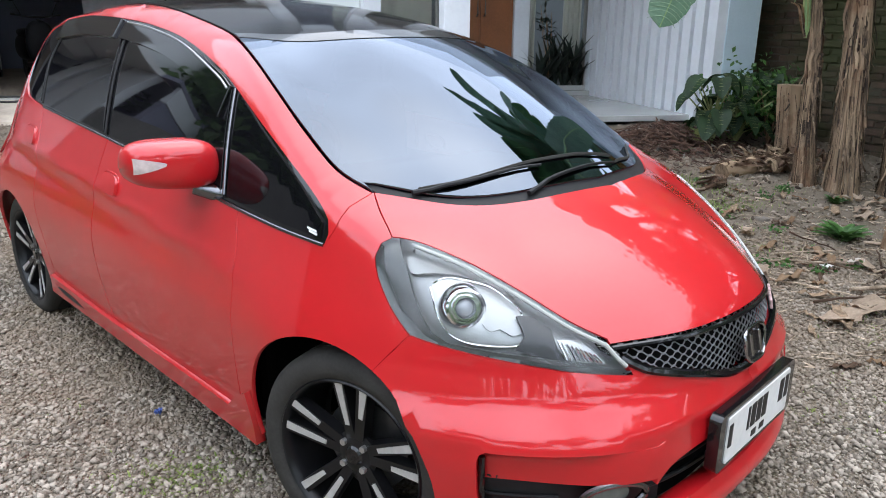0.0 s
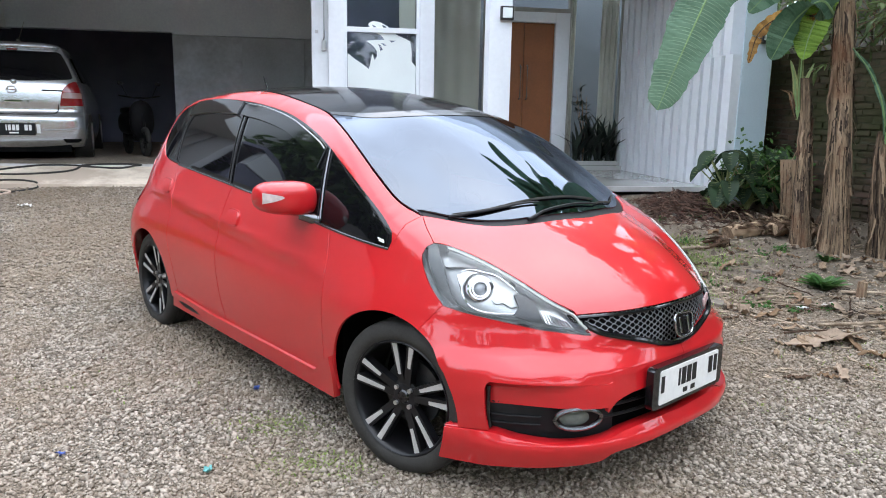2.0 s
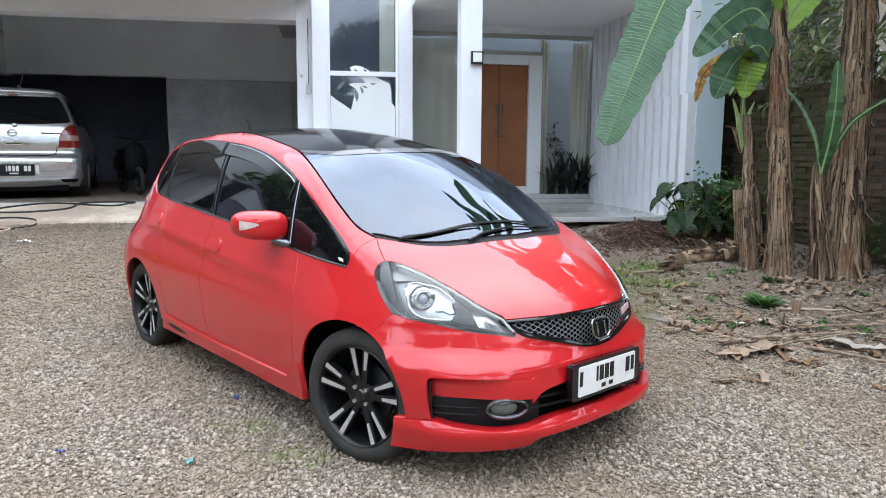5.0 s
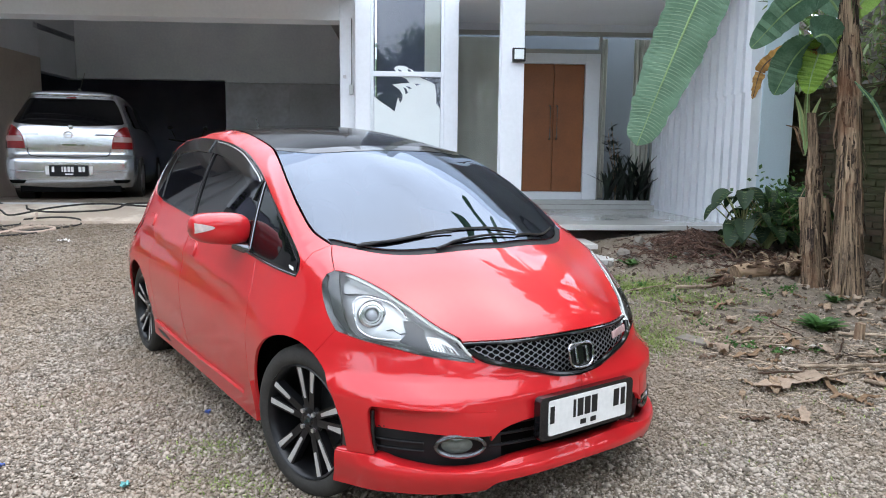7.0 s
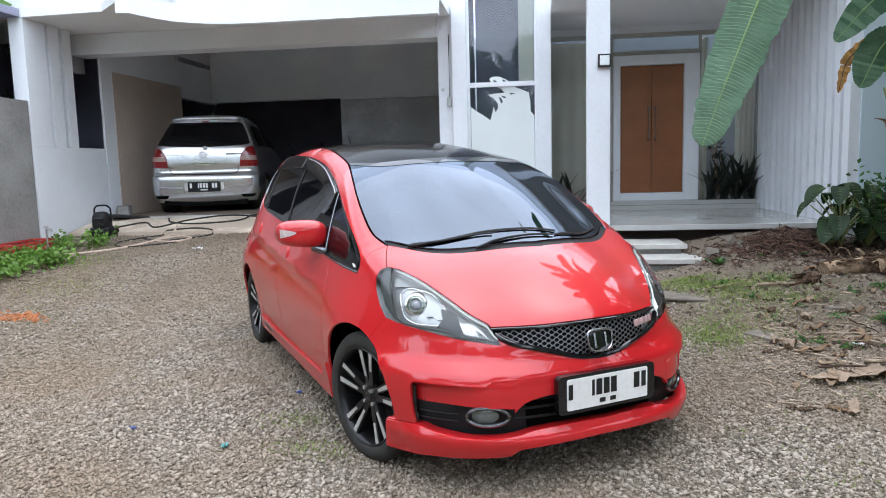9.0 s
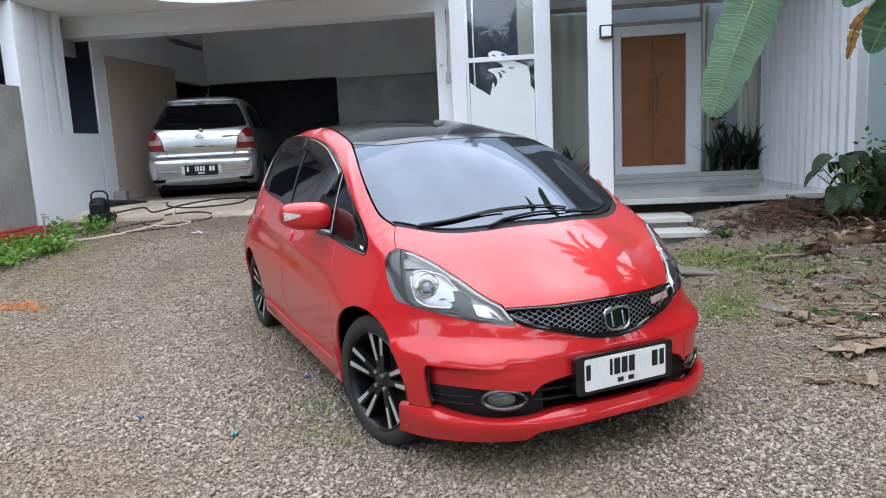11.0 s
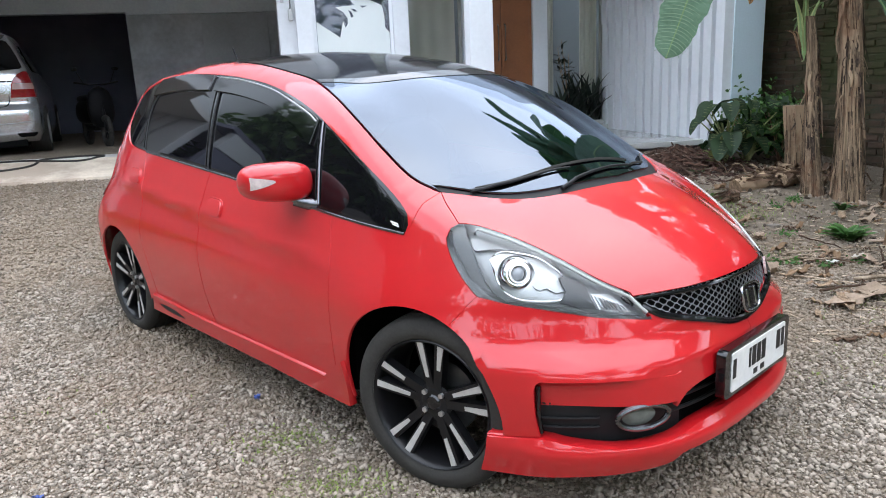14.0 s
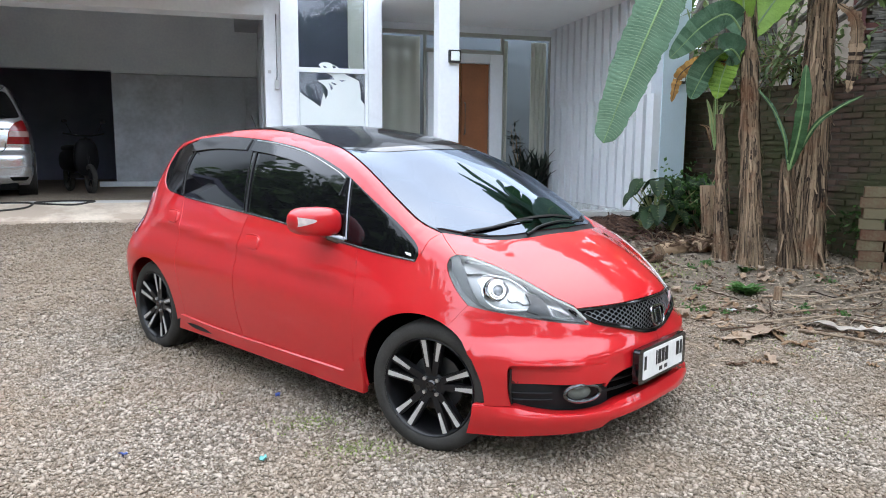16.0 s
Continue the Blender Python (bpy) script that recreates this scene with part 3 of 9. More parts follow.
p = sub("pane", [(2.04, 3.24, 1.225, 1.231, 2.90, 3.09)], PORCH_PANE, w2, "clear glass over the door", bevel=0)
p.visible_shadow = False
# the room's dimness is toned into this bluish wall colour
wall("wall_entrance_back", [(1.1, 4.4, 2.0, 2.1, 0.5, 3.3), (1.0, 1.1, 1.3, 2.0, 0.5, 3.3)], mat("dim_toned_room_wall", (0.30, 0.335, 0.37), 0.9, var=0.1, scale=1, bump=0.05), "bluish room wall behind the glazing, toned down as dim")
wall("wall_entrance_head", [(1.12, 4.12, 1.2, 1.3, 3.15, 3.25)], WALL_WHITE, "white wall strip above the glazing")


def curtain(x0, x1, y, z0, z1, amp, wl):
    n = int((x1 - x0) / 0.012)
    bm = bmesh.new()
    rows = []
    for z in np.linspace(z0, z1, 6):
        rows.append([bm.verts.new((x0 + (x1 - x0) * i / n, y + amp * math.sin(2 * math.pi * i / n * (x1 - x0) / wl) * (1 + 0.2 * math.sin(3 * z)), z)) for i in range(n + 1)])
    for A, B in zip(rows, rows[1:]):
        for i in range(n):
            bm.faces.new((A[i], A[i + 1], B[i + 1], B[i]))
    ob = smooth(part("curtain", bm, CURTAIN, None), 80)
    ob.matrix_world = HOUSE
    mod = ob.modifiers.new("cloth", "SOLIDIFY")
    mod.thickness = 0.003
    return tagged(ob, "pale beige curtain in upright folds", "curtain", "entrance curtains")


curtain(1.14, 1.98, 1.36, 0.76, 3.08, 0.010, 0.21)
curtain(3.80, 4.06, 1.36, 0.76, 3.08, 0.022, 0.075)
curtain(3.29, 3.40, 1.36, 0.76, 3.08, 0.018, 0.06)

# steps
for z, y0, y1, x0, x1 in ((0.465, -2.02, -1.45, 1.55, 2.45), (0.36, -2.40, -1.9, 1.35, 2.54)):
    st = wall("step_porch", [(x0, x1, y0, y1, z - 0.05, z)], mat("worn_step_tile", (0.52, 0.51, 0.48), 0.45, var=0.2, scale=4, bump=0.1), "pale tiled porch step", "step", 0.006)
    sub("riser", [(x0 + 0.05, x1 - 0.05, y0 + 0.05, y1, z - 0.35, z - 0.05)], GREY_CEMENT, st, "dark cement riser")

# low cement wall beside the drive
wall("wall_cement", [(-5.75, -5.41, -6.0, -1.22, 0.0, 2.28)], GREY_CEMENT, "bare grey cement boundary wall, stained")
wall("wall_cement_ledge", [(-5.41, -5.1, -5.0, -1.35, 0.0, 0.44)], GREY_CEMENT, "mossy low cement ledge along the wall")


# ---------------------------------------------------------------- brick boundary wall
BRICK = mossy(mat("old_brick", (0.080, 0.050, 0.037), 0.92, var=0.35, scale=9, fine=70, bump=0.6, objrand=0.35, island=0.35), (0.042, 0.052, 0.016), 0.9, 0.44, 0.60, 0.85)
MORTAR = mossy(mat("dark_mortar", (0.080, 0.067, 0.052), 0.95, var=0.4, scale=5, fine=60, bump=0.5), (0.042, 0.052, 0.016), 0.9, 0.44, 0.60, 0.85)
BW = pose(3.15, 7.65, 0, 0, 0, -63.5)
brick_wall = wall("wall_brick", [(-0.3, 6.0, -0.036, 0.2, 0.0, 2.06)], MORTAR, "old dark brown brick boundary wall, mossy and uneven", m=BW)
rb = random.Random(5)
brick_meshes = []
for k in range(6):
    bm = bmesh.new()
    box(bm, -0.1, 0.1, -0.045, 0.045, -0.026, 0.026, 0.005)
    for v in bm.verts:
        v.co += Vector((rb.uniform(-1, 1) * 0.005, rb.uniform(-1, 1) * 0.005, rb.uniform(-1, 1) * 0.003))
    brick_meshes.append(keep_me := bpy.data.meshes.new("brick"))
    bm.to_mesh(keep_me)
    bm.free()
    keep_me.materials.append(BRICK)
rest = bmesh.new()
count = 0
for row in range(31):
    z = 0.03 + 0.067 * row + 0.026
    for col in range(-1, 28):
        x = col * 0.216 + (0.108 if row % 2 else 0) + rb.uniform(-0.006, 0.006)
        m = pose(x, rb.uniform(-0.012, 0.006), z + rb.uniform(-0.003, 0.003), rb.uniform(-2, 2), rb.uniform(-1.2, 1.2), rb.uniform(-2, 2))
        if 0.55 < x < 3.35 and row >= 8 and count < 300:
            o = part("brick", brick_meshes[rb.randrange(6)], None, brick_wall)
            o.matrix_local = m
            count += 1
        else:
            rest.from_mesh(brick_meshes[rb.randrange(6)])
            rest.verts.ensure_lookup_table()
            for v in rest.verts[-len(brick_meshes[0].vertices):]:
                v.co = m @ v.co
o = part("far_bricks", rest, BRICK, brick_wall, "further bricks of the wall")
o["kind"] = "stuff"

# ---------------------------------------------------------------- red hatchback: skin
def curve(xs, ys, x):
    """Smooth monotone curve through a few stations (cubic Hermite)."""
    xs, ys, x = np.asarray(xs, float), np.asarray(ys, float), np.asarray(x, float)
    d = np.diff(ys) / np.diff(xs)
    m = np.concatenate([[d[0]], (d[1:] + d[:-1]) / 2, [d[-1]]])
    x = np.clip(x, xs[0], xs[-1])
    i = np.clip(np.searchsorted(xs, x) - 1, 0, len(xs) - 2)
    h = xs[i + 1] - xs[i]
    t = (x - xs[i]) / h
    return ((2 * t ** 3 - 3 * t ** 2 + 1) * ys[i] + (t ** 3 - 2 * t ** 2 + t) * h * m[i]
            + (-2 * t ** 3 + 3 * t ** 2) * ys[i + 1] + (t ** 3 - t ** 2) * h * m[i + 1])


def half_width(z):
    return curve([.10, .20, .32, .45, .62, .80, .88, .97, 1.1, 1.25, 1.4, 1.6],
                 [.79, .80, .818, .834, .843, .815, .795, .765, .715, .645, .555, .42], z)


def nose(z):
    return curve([.10, .2, .3, .45, .55, .62, .70, .80, 1.0], [.70, .722, .73, .725, .71, .70, .695, .67, .6], z)


def tail(z):
    return curve([.1, .3, .6, .9, 1.1, 1.3, 1.4, 1.6], [.78, .86, .86, .84, .78, .68, .64, .6], z)


def top_line(x):
    return curve([-3.1, -2.6, -2.3, -1.9, -1.5, -1.2, -.9, -.7, -.55, -.4, -.2, 0, .2, .27, .335, .45, .543, .62, .70, .9],
                 [1.38, 1.45, 1.485, 1.51, 1.51, 1.49, 1.45, 1.41, 1.365, 1.305, 1.21, 1.1, .985, .952, .925, .868, .812, .757, .69, .5], x)


def plan_bow(y):
    """How far the bonnet and windscreen sweep back towards the sides."""
    return curve([-.05, 0, .2, .42, .55, .62, .67, .75, .85, 1.2], [.003, 0, .037, .168, .230, .272, .305, .340, .375, .46], y)


def skin(p):
    x, y, z = p[..., 0], np.abs(p[..., 1]), p[..., 2]
    w = half_width(z) * (1 - .045 * sstep(.60, .90, z) * sstep(-1.0, .1, x))
    w = w + .018 * np.exp(-(x / .35) ** 2) * (1 - sstep(.50, .72, z))
    # character line along the doors
    line = .795 - .085 * (x + 1.285)
    w = w + (.007 * np.exp(-((z - line) / .028) ** 2) - .004 * np.exp(-((z - line + .07) / .05) ** 2)) * sstep(-2.75, -2.3, x) * (1 - sstep(-.7, -.2, x))
    n = 2.75 - .63 * sstep(.42, .64, z)
    a = nose(z) + .3
    u = np.maximum(x + .3, 0) / a
    v = np.minimum(y / w, 3)
    front = ((u ** n + v ** n + 1e-9) ** (1 / n) - 1) * .8
    # shoulder along the bumper, and the sunken field round the plate
    ahead = sstep(.05, .35, x)
    front = front - ahead * (.010 * np.exp(-((z - .505) / .022) ** 2) - .005 * np.exp(-((z - .56) / .03) ** 2))
    front = front + ahead * .003 * (1 - sstep(.50, .56, z)) * (1 - sstep(.24, .40, y + .35 * (z - .45)))
    ur = np.maximum(-x - 2.2, 0) / tail(z)
    m = 3 + 2.8 * (1 - sstep(.62, .92, z))
    rear = ((ur ** m + v ** m + 1e-9) ** (1 / m) - 1) * .8
    side = np.maximum(front, rear)
    crown = .045 * (y / .5) ** 2 * (1 - sstep(-1.2, -.4, x))
    top = (z - top_line(x + plan_bow(y) * sstep(-2.2, -1.2, x)) + crown) * .86
    k = .05
    h = np.maximum(k - np.abs(side - top), 0) / k
    return np.maximum(side, top) + h * h * k / 4


def cast(o, d, off=0.0, far=3.0):
    """First place along the rays o + t d where the skin lies, found by stepping and halving."""
    o, d = np.asarray(o, float), np.asarray(d, float)
    t0 = np.zeros(len(o)); found = np.zeros(len(o), bool); a = np.zeros(len(o)); b = np.full(len(o), far)
    prev = skin(o) - off
    N = 150
    for i in range(1, N + 1):
        t = np.full(len(o), far * i / N)
        cur = skin(o + t[:, None] * d) - off
        new_ = (~found) & (prev > 0) & (cur <= 0)
        a[new_] = far * (i - 1) / N; b[new_] = far * i / N
        found |= new_; prev = cur
    for _ in range(26):
        m = (a + b) / 2
        inside = skin(o + m[:, None] * d) - off <= 0
        b = np.where(inside, m, b); a = np.where(inside, a, m)
    return o + b[:, None] * d, found



def skin_normal(p):
    e = 1e-3
    g = np.stack([skin(p + np.eye(3)[i] * e) - skin(p - np.eye(3)[i] * e) for i in range(3)], -1)
    return g / np.maximum(np.linalg.norm(g, axis=1, keepdims=True), 1e-9)


R2 = math.sqrt(0.5)
VIEWS = {  # plane axes u, v and the outward direction from which a panel is laid on the skin
    "side": ((1, 0, 0), (0, 0, 1), (0, -1, 0)),
    "top": ((1, 0, 0), (0, 1, 0), (0, 0, 1)),
    "front": ((0, 1, 0), (0, 0, 1), (1, 0, 0)),
    "diag": ((R2, R2, 0), (0, 0, 1), (R2, -R2, 0)),
    "rear": ((0, -1, 0), (0, 0, 1), (-1, 0, 0)),
    "brow": ((R2, R2, 0), (-0.35, 0.35, 0.869), (0.614, -0.614, 0.495)),
}


def lay(view, uv, off=0.0):
    u, v, d = [np.array(a, float) for a in VIEWS[view]]
    uv = np.asarray(uv, float)
    base = {"side": 1.4, "top": 2.4, "front": 1.4, "rear": 4.4, "diag": 1.9, "brow": 1.9}[view]
    return cast(uv[:, :1] * u + uv[:, 1:] * v + base * d, np.repeat(-d[None], len(uv), 0), off, 2.4)[0]


def seen_from(view, pts):
    u, v, _ = [np.array(a, float) for a in VIEWS[view]]
    p = np.asarray(pts, float)
    return np.stack([p @ u, p @ v], -1)


def on(view, pts, step=0.02):
    """A line on the skin, drawn in one view."""
    return lay(view, np.array(spline(pts, step)))


def inside(poly, q):
    x, y = q[:, 0][:, None], q[:, 1][:, None]
    x0, y0 = poly[:, 0], poly[:, 1]
    x1, y1 = np.roll(x0, -1), np.roll(y0, -1)
    with np.errstate(divide="ignore", invalid="ignore"):
        hit = ((y0 > y) != (y1 > y)) & (x < (x1 - x0) * (y - y0) / (y1 - y0) + x0)
    return hit.sum(1) % 2 == 1




def panel_mesh(name, view, curves, holes=(), off=0.0, h=0.035, rim=0.012, mirror=False, both=False, gap=0.0):
    """A sheet cut along 3D lines on the skin, with a turned-in rim. curves: 3D lines that close a loop."""
    def loop2d(cs):
        pts = seen_from(view, np.vstack(cs))
        keep = [0]
        for i in range(1, len(pts)):
            if np.linalg.norm(pts[i] - pts[keep[-1]]) > 0.004:
                keep.append(i)
        if np.linalg.norm(pts[keep[-1]] - pts[0]) < 0.004:
            keep.pop()
        L = pts[keep]
        if gap:
            x0, y0 = L[:, 0], L[:, 1]
            if (x0 * np.roll(y0, -1) - np.roll(x0, -1) * y0).sum() < 0:
                L = L[::-1]
            t = np.roll(L, -1, 0) - np.roll(L, 1, 0)
            t /= np.maximum(np.linalg.norm(t, axis=1, keepdims=True), 1e-9)
            L = L + np.stack([-t[:, 1], t[:, 0]], -1) * gap
        return L
    loops = [loop2d(curves)] + [loop2d(c) for c in holes]
    verts, edges = [], []
    for L in loops:
        k = len(verts)
        verts += [tuple(p) for p in L]
        edges += [(k + i, k + (i + 1) % len(L)) for i in range(len(L))]
    lo, hi = loops[0].min(0), loops[0].max(0)
    g = np.stack(np.meshgrid(np.arange(lo[0], hi[0], h), np.arange(lo[1], hi[1], h)), -1).reshape(-1, 2)
    g[:, 0] += (np.round((g[:, 1] - lo[1]) / h) % 2) * h / 2
    ok = inside(loops[0], g)
    for L in loops[1:]:
        ok &= ~inside(L, g)
    g = g[ok]
    allb = np.vstack(loops)
    if len(g):
        dist = np.sqrt(((g[:, None] - allb[None]) ** 2).sum(-1)).min(1)
        g = g[dist > 0.45 * h]
    verts += [tuple(p) for p in g]
    ov, _, of, *_ = delaunay_2d_cdt([Vector(v) for v in verts], edges, [], 0, 1e-5)
    ov = np.array([tuple(v) for v in ov])
    of = np.array([f for f in of if len(f) == 3])
    cen = ov[of].mean(1)
    ok = inside(loops[0], cen)
    for L in loops[1:]:
        ok &= ~inside(L, cen)
    of = of[ok]
    P = lay(view, ov, off(ov) if callable(off) else off)
    if both:
        P[:, 1] = np.minimum(P[:, 1], 0)
    N = skin_normal(P)
    if callable(off):
        fn = np.cross(P[of[:, 1]] - P[of[:, 0]], P[of[:, 2]] - P[of[:, 0]])
        fn *= np.sign((fn * N[of[:, 0]]).sum(1, keepdims=True))
        vn = np.zeros_like(P)
        for k in range(3):
            np.add.at(vn, of[:, k], fn)
        ln = np.linalg.norm(vn, axis=1, keepdims=True)
        N = np.where(ln > 1e-12, vn / np.maximum(ln, 1e-12), N)
    V, NV, FC, NS = [P], [N], of.tolist(), skin_normal(P)
    from_edge = {}
    for f in FC:
        for a, b in zip(f, f[1:] + f[:1]):
            from_edge[(a, b)] = 1
    border = [e for e in from_edge if (e[1], e[0]) not in from_edge]
    base = len(P)
    extra, extran = [], []
    d = np.array(VIEWS[view][2], float)
    for a, b in border:
        if both and P[a, 1] > -1e-4 and P[b, 1] > -1e-4:
            continue
        out = np.cross(P[b] - P[a], (N[a] + N[b]) / 2)
        out /= max(np.linalg.norm(out), 1e-9)
        k = base + len(extra)
        extra += [P[a], P[b], P[b] - NS[b] * rim, P[a] - NS[a] * rim]
        ed = (out * 0.8 + (N[a] + N[b]) * 0.3)
        ed /= np.linalg.norm(ed)
        extran += [ed, ed, out, out]
        FC.append([k + 1, k, k + 3, k + 2])
    V = np.vstack([P, np.array(extra)])
    NV = np.vstack([N, np.array(extran)])
    flip = np.array([1, -1, 1.0])
    if both:
        n = len(V)
        FC = FC + [[i + n for i in f][::-1] for f in FC]
        V, NV = np.vstack([V, V * flip]), np.vstack([NV, NV * flip])
    elif mirror:
        V, NV, FC = V * flip, NV * flip, [f[::-1] for f in FC]
    me = bpy.data.meshes.new(name)
    me.from_pydata(V.tolist(), [], FC)
    me.polygons.foreach_set("use_smooth", [True] * len(me.polygons))
    me.normals_split_custom_set_from_vertices(NV.tolist())
    return me


def panel(name, view, curves, material, parent, label="", holes=(), off=0.0, h=0.035, rim=0.012, sides="r", gap=0.0):
    """sides: r the right one alone, rl one on each side, b both halves in one mesh."""
    made = []
    if "b" in sides:
        made.append(part(name, panel_mesh(name, view, curves, holes, off, h, rim, both=True, gap=gap), material, parent, label))
    else:
        if "r" in sides:
            made.append(part(name, panel_mesh(name, view, curves, holes, off, h, rim, gap=gap), material, parent, label))
        if "l" in sides:
            me = panel_mesh(name, view, curves, holes, off, h, rim, mirror=True, gap=gap)
            made.append(part(name, me, material, parent, label))
    return made


CAR = pose(0.298, 2.198, 0.0, 0, 0, -44.43) @ Matrix.Diagonal((1.0, 1.025, 1.0, 1.0))
hatch = thing("hatchback_car", CAR, "glossy red five-door hatchback with black roof parked on gravel", "car")


def arch(x, r, a0, a1, n=28, z=0.30):
    return np.array([(x + r * math.cos(radians(a)), z + r * math.sin(radians(a))) for a in np.linspace(a0, a1, n)])


# lines shared by the panels
ws_edge = on("top", [(-0.05, -0.615), (-0.157, -0.645), (-0.299, -0.640), (-0.456, -0.620), (-0.62, -0.585), (-0.85, -0.530)])
cowl = on("top", [(0.262, 0.0), (0.234, -0.18), (0.185, -0.32), (0.09, -0.475), (-0.05, -0.615)])
roof_edge = on("top", [(-0.85, -0.530), (-1.2, -0.485), (-1.6, -0.455), (-2.0, -0.445), (-2.4, -0.44), (-2.75, -0.44)])
hood_side = on("top", [(-0.05, -0.615), (0.015, -0.647), (0.085, -0.672)])
hl_in = on("top", [(0.085, -0.672), (0.132, -0.636), (0.231, -0.582), (0.348, -0.527), (0.460, -0.470), (0.536, -0.413)])
hl_end = on("diag", [(0.087, 0.680), (0.133, 0.643), (0.146, 0.612)])
hl_low = on("diag", [(0.146, 0.612), (0.076, 0.621), (-0.036, 0.636), (-0.158, 0.656), (-0.298, 0.678), (-0.3683, 0.692)])
hl_back = on("side", [(0.205, 0.692), (0.145, 0.748), (0.097, 0.806), (0.073, 0.853), (0.073, 0.882), (0.087, 0.894)])
hood_front = on("front", [(-0.412, 0.677), (-0.30, 0.682), (-0.15, 0.689), (0.0, 0.692)])
belt = [(-2.15, 1.047), (-1.65, 1.008), (-1.343, 0.984), (-1.014, 0.955), (-0.451, 0.888), (-0.08, 0.856)]
belt_line = on("side", belt)
dlo_top = on("side", [(-0.08, 0.856), (-0.085, 0.915), (-0.214, 1.004), (-0.454, 1.125), (-0.729, 1.249), (-1.028, 1.334), (-1.329, 1.384), (-1.667, 1.416), (-1.989, 1.43), (-2.247, 1.42), (-2.43, 1.385), (-2.56, 1.33)])
dlo_back = on("side", [(-2.56, 1.33), (-2.575, 1.25), (-2.53, 1.16), (-2.46, 1.11), (-2.375, 1.077), (-2.15, 1.047)])
A_F = arch(-0.018, 0.332, 62, 193, z=0.305)
A_R = arch(-2.5, 0.330, -8, 192)
bump_arch = on("side", [A_F[0], (0.205, 0.692)])
fender_arch = lay("side", A_F)
door_front = on("side", [(-0.451, 0.888), (-0.415, 0.75), (-0.405, 0.60), (-0.415, 0.45), (-0.43, 0.30)])
door_mid = on("side", [(-1.39, 0.988), (-1.43, 0.80), (-1.445, 0.60), (-1.435, 0.42), (-1.40, 0.285)])
door_back = on("side", [(-2.15, 1.047), (-2.12, 0.93), (-2.10, 0.80), (-2.115, 0.66), (-2.085, 0.52), (-2.06, 0.40), (-2.05, 0.30)])


def rev(c):
    return np.asarray(c)[::-1]


MIR = np.array([1, -1, 1.0])
GAP = 0.0020
DOOR_GAP = 0.0034


def whole(half):
    """A half line from the middle outwards and back, closed by its mirror image."""
    half = np.vstack(half)
    return [half, rev(half * MIR)]


LENS = thin_glass("clear_lens", (0.94, 0.95, 0.95), 1.33, rough=0.04)
SCREEN = thin_glass("film_tinted_screen", (0.05, 0.055, 0.06), 2.05, sheen=(0.72, 0.82, 0.98))
HEAD_SILVER = mat("lamp_silver", (0.52, 0.53, 0.53), 0.34, metal=0.7, var=0.05, bump=0.0)
HEAD_PALE = mat("lamp_pale", (0.36, 0.37, 0.35), 0.4, var=0.05, bump=0.0)
HEAD_GREY = mat("lamp_grey", (0.30, 0.31, 0.31), 0.35, metal=0.35, var=0.06, bump=0.0)
HEAD_WHITE = mat("lamp_white", (0.44, 0.45, 0.45), 0.42, metal=0.4, var=0.04, bump=0.0)
PROJECTOR = mat("projector_glass", (0.30, 0.32, 0.34), 0.05, var=0.05, bump=0.0, coat=1.0)
HEAD_MID = mat("lamp_mid_bezel", (0.09, 0.095, 0.095), 0.35, metal=0.3, var=0.08, bump=0.0)
HEAD_DARK = mat("lamp_dark_bezel", (0.045, 0.047, 0.05), 0.35, metal=0.1, var=0.1, bump=0.0)
DARK_CHROME = mat("dark_chrome", (0.17, 0.17, 0.18), 0.25, metal=1.0, var=0.08, bump=0.0)
ROOF_BLACK = mat("roof_wrap_black", (0.006, 0.006, 0.007), 0.08, var=0.15, scale=3, bump=0.0, spec=0.4, ior=1.17)
RED_LENS = mat("red_lens", (0.20, 0.008, 0.010), 0.15, var=0.15, scale=30, bump=0.0, coat=1.0)

# outer panels
panel("bonnet", "top", whole([cowl, hood_side, hl_in, hood_front]), RED, hatch, "red bonnet", h=0.035, gap=GAP)
ws_top = on("top", [(-0.85, -0.530), (-0.72, -0.40), (-0.62, -0.2), (-0.59, 0.0)])
ws = panel("windscreen", "top", whole([cowl + np.array([-0.035, 0, 0.018]), ws_edge, ws_top]), SCREEN, hatch, "film-tinted windscreen", off=0.002, h=0.04, gap=0.003)[0]
panel("windscreen_band", "top", whole([on("top", [(-0.515, 0.0), (-0.545, -0.2), (-0.66, -0.42), (-0.80, -0.541)]), ws_edge[-3:], ws_top]), BLACK_GLOSS, hatch, "black shade band along the windscreen top", off=0.004, h=0.04, gap=0.004)
panel("scuttle", "top", whole([on("top", [(0.262, 0.0), (0.234, -0.18), (0.185, -0.32), (0.09, -0.475), (-0.05, -0.615)]), on("top", [(-0.05, -0.607), (-0.10, -0.615), (0.03, -0.50), (0.12, -0.35), (0.17, -0.18), (0.19, 0.0)])]), BLACK_PLASTIC, hatch, "black plastic scuttle below the windscreen", off=-0.006, h=0.035, gap=0.003)
panel("roof", "top", whole([rev(ws_top), roof_edge, on("top", [(-2.75, -0.44), (-2.79, -0.2), (-2.80, 0.0)])]), ROOF_BLACK, hatch, "gloss black wrapped roof", off=0.001, h=0.06, gap=GAP)
rear_line = on("side", [seen_from("side", roof_edge[-1:])[0], (-2.80, 1.25), (-2.86, 0.95), (-2.88, 0.6), (-2.84, 0.30)])
pillar_foot = on("side", [(-0.08, 0.856), (-0.055, 0.90), seen_from("side", ws_edge[:1])[0]])
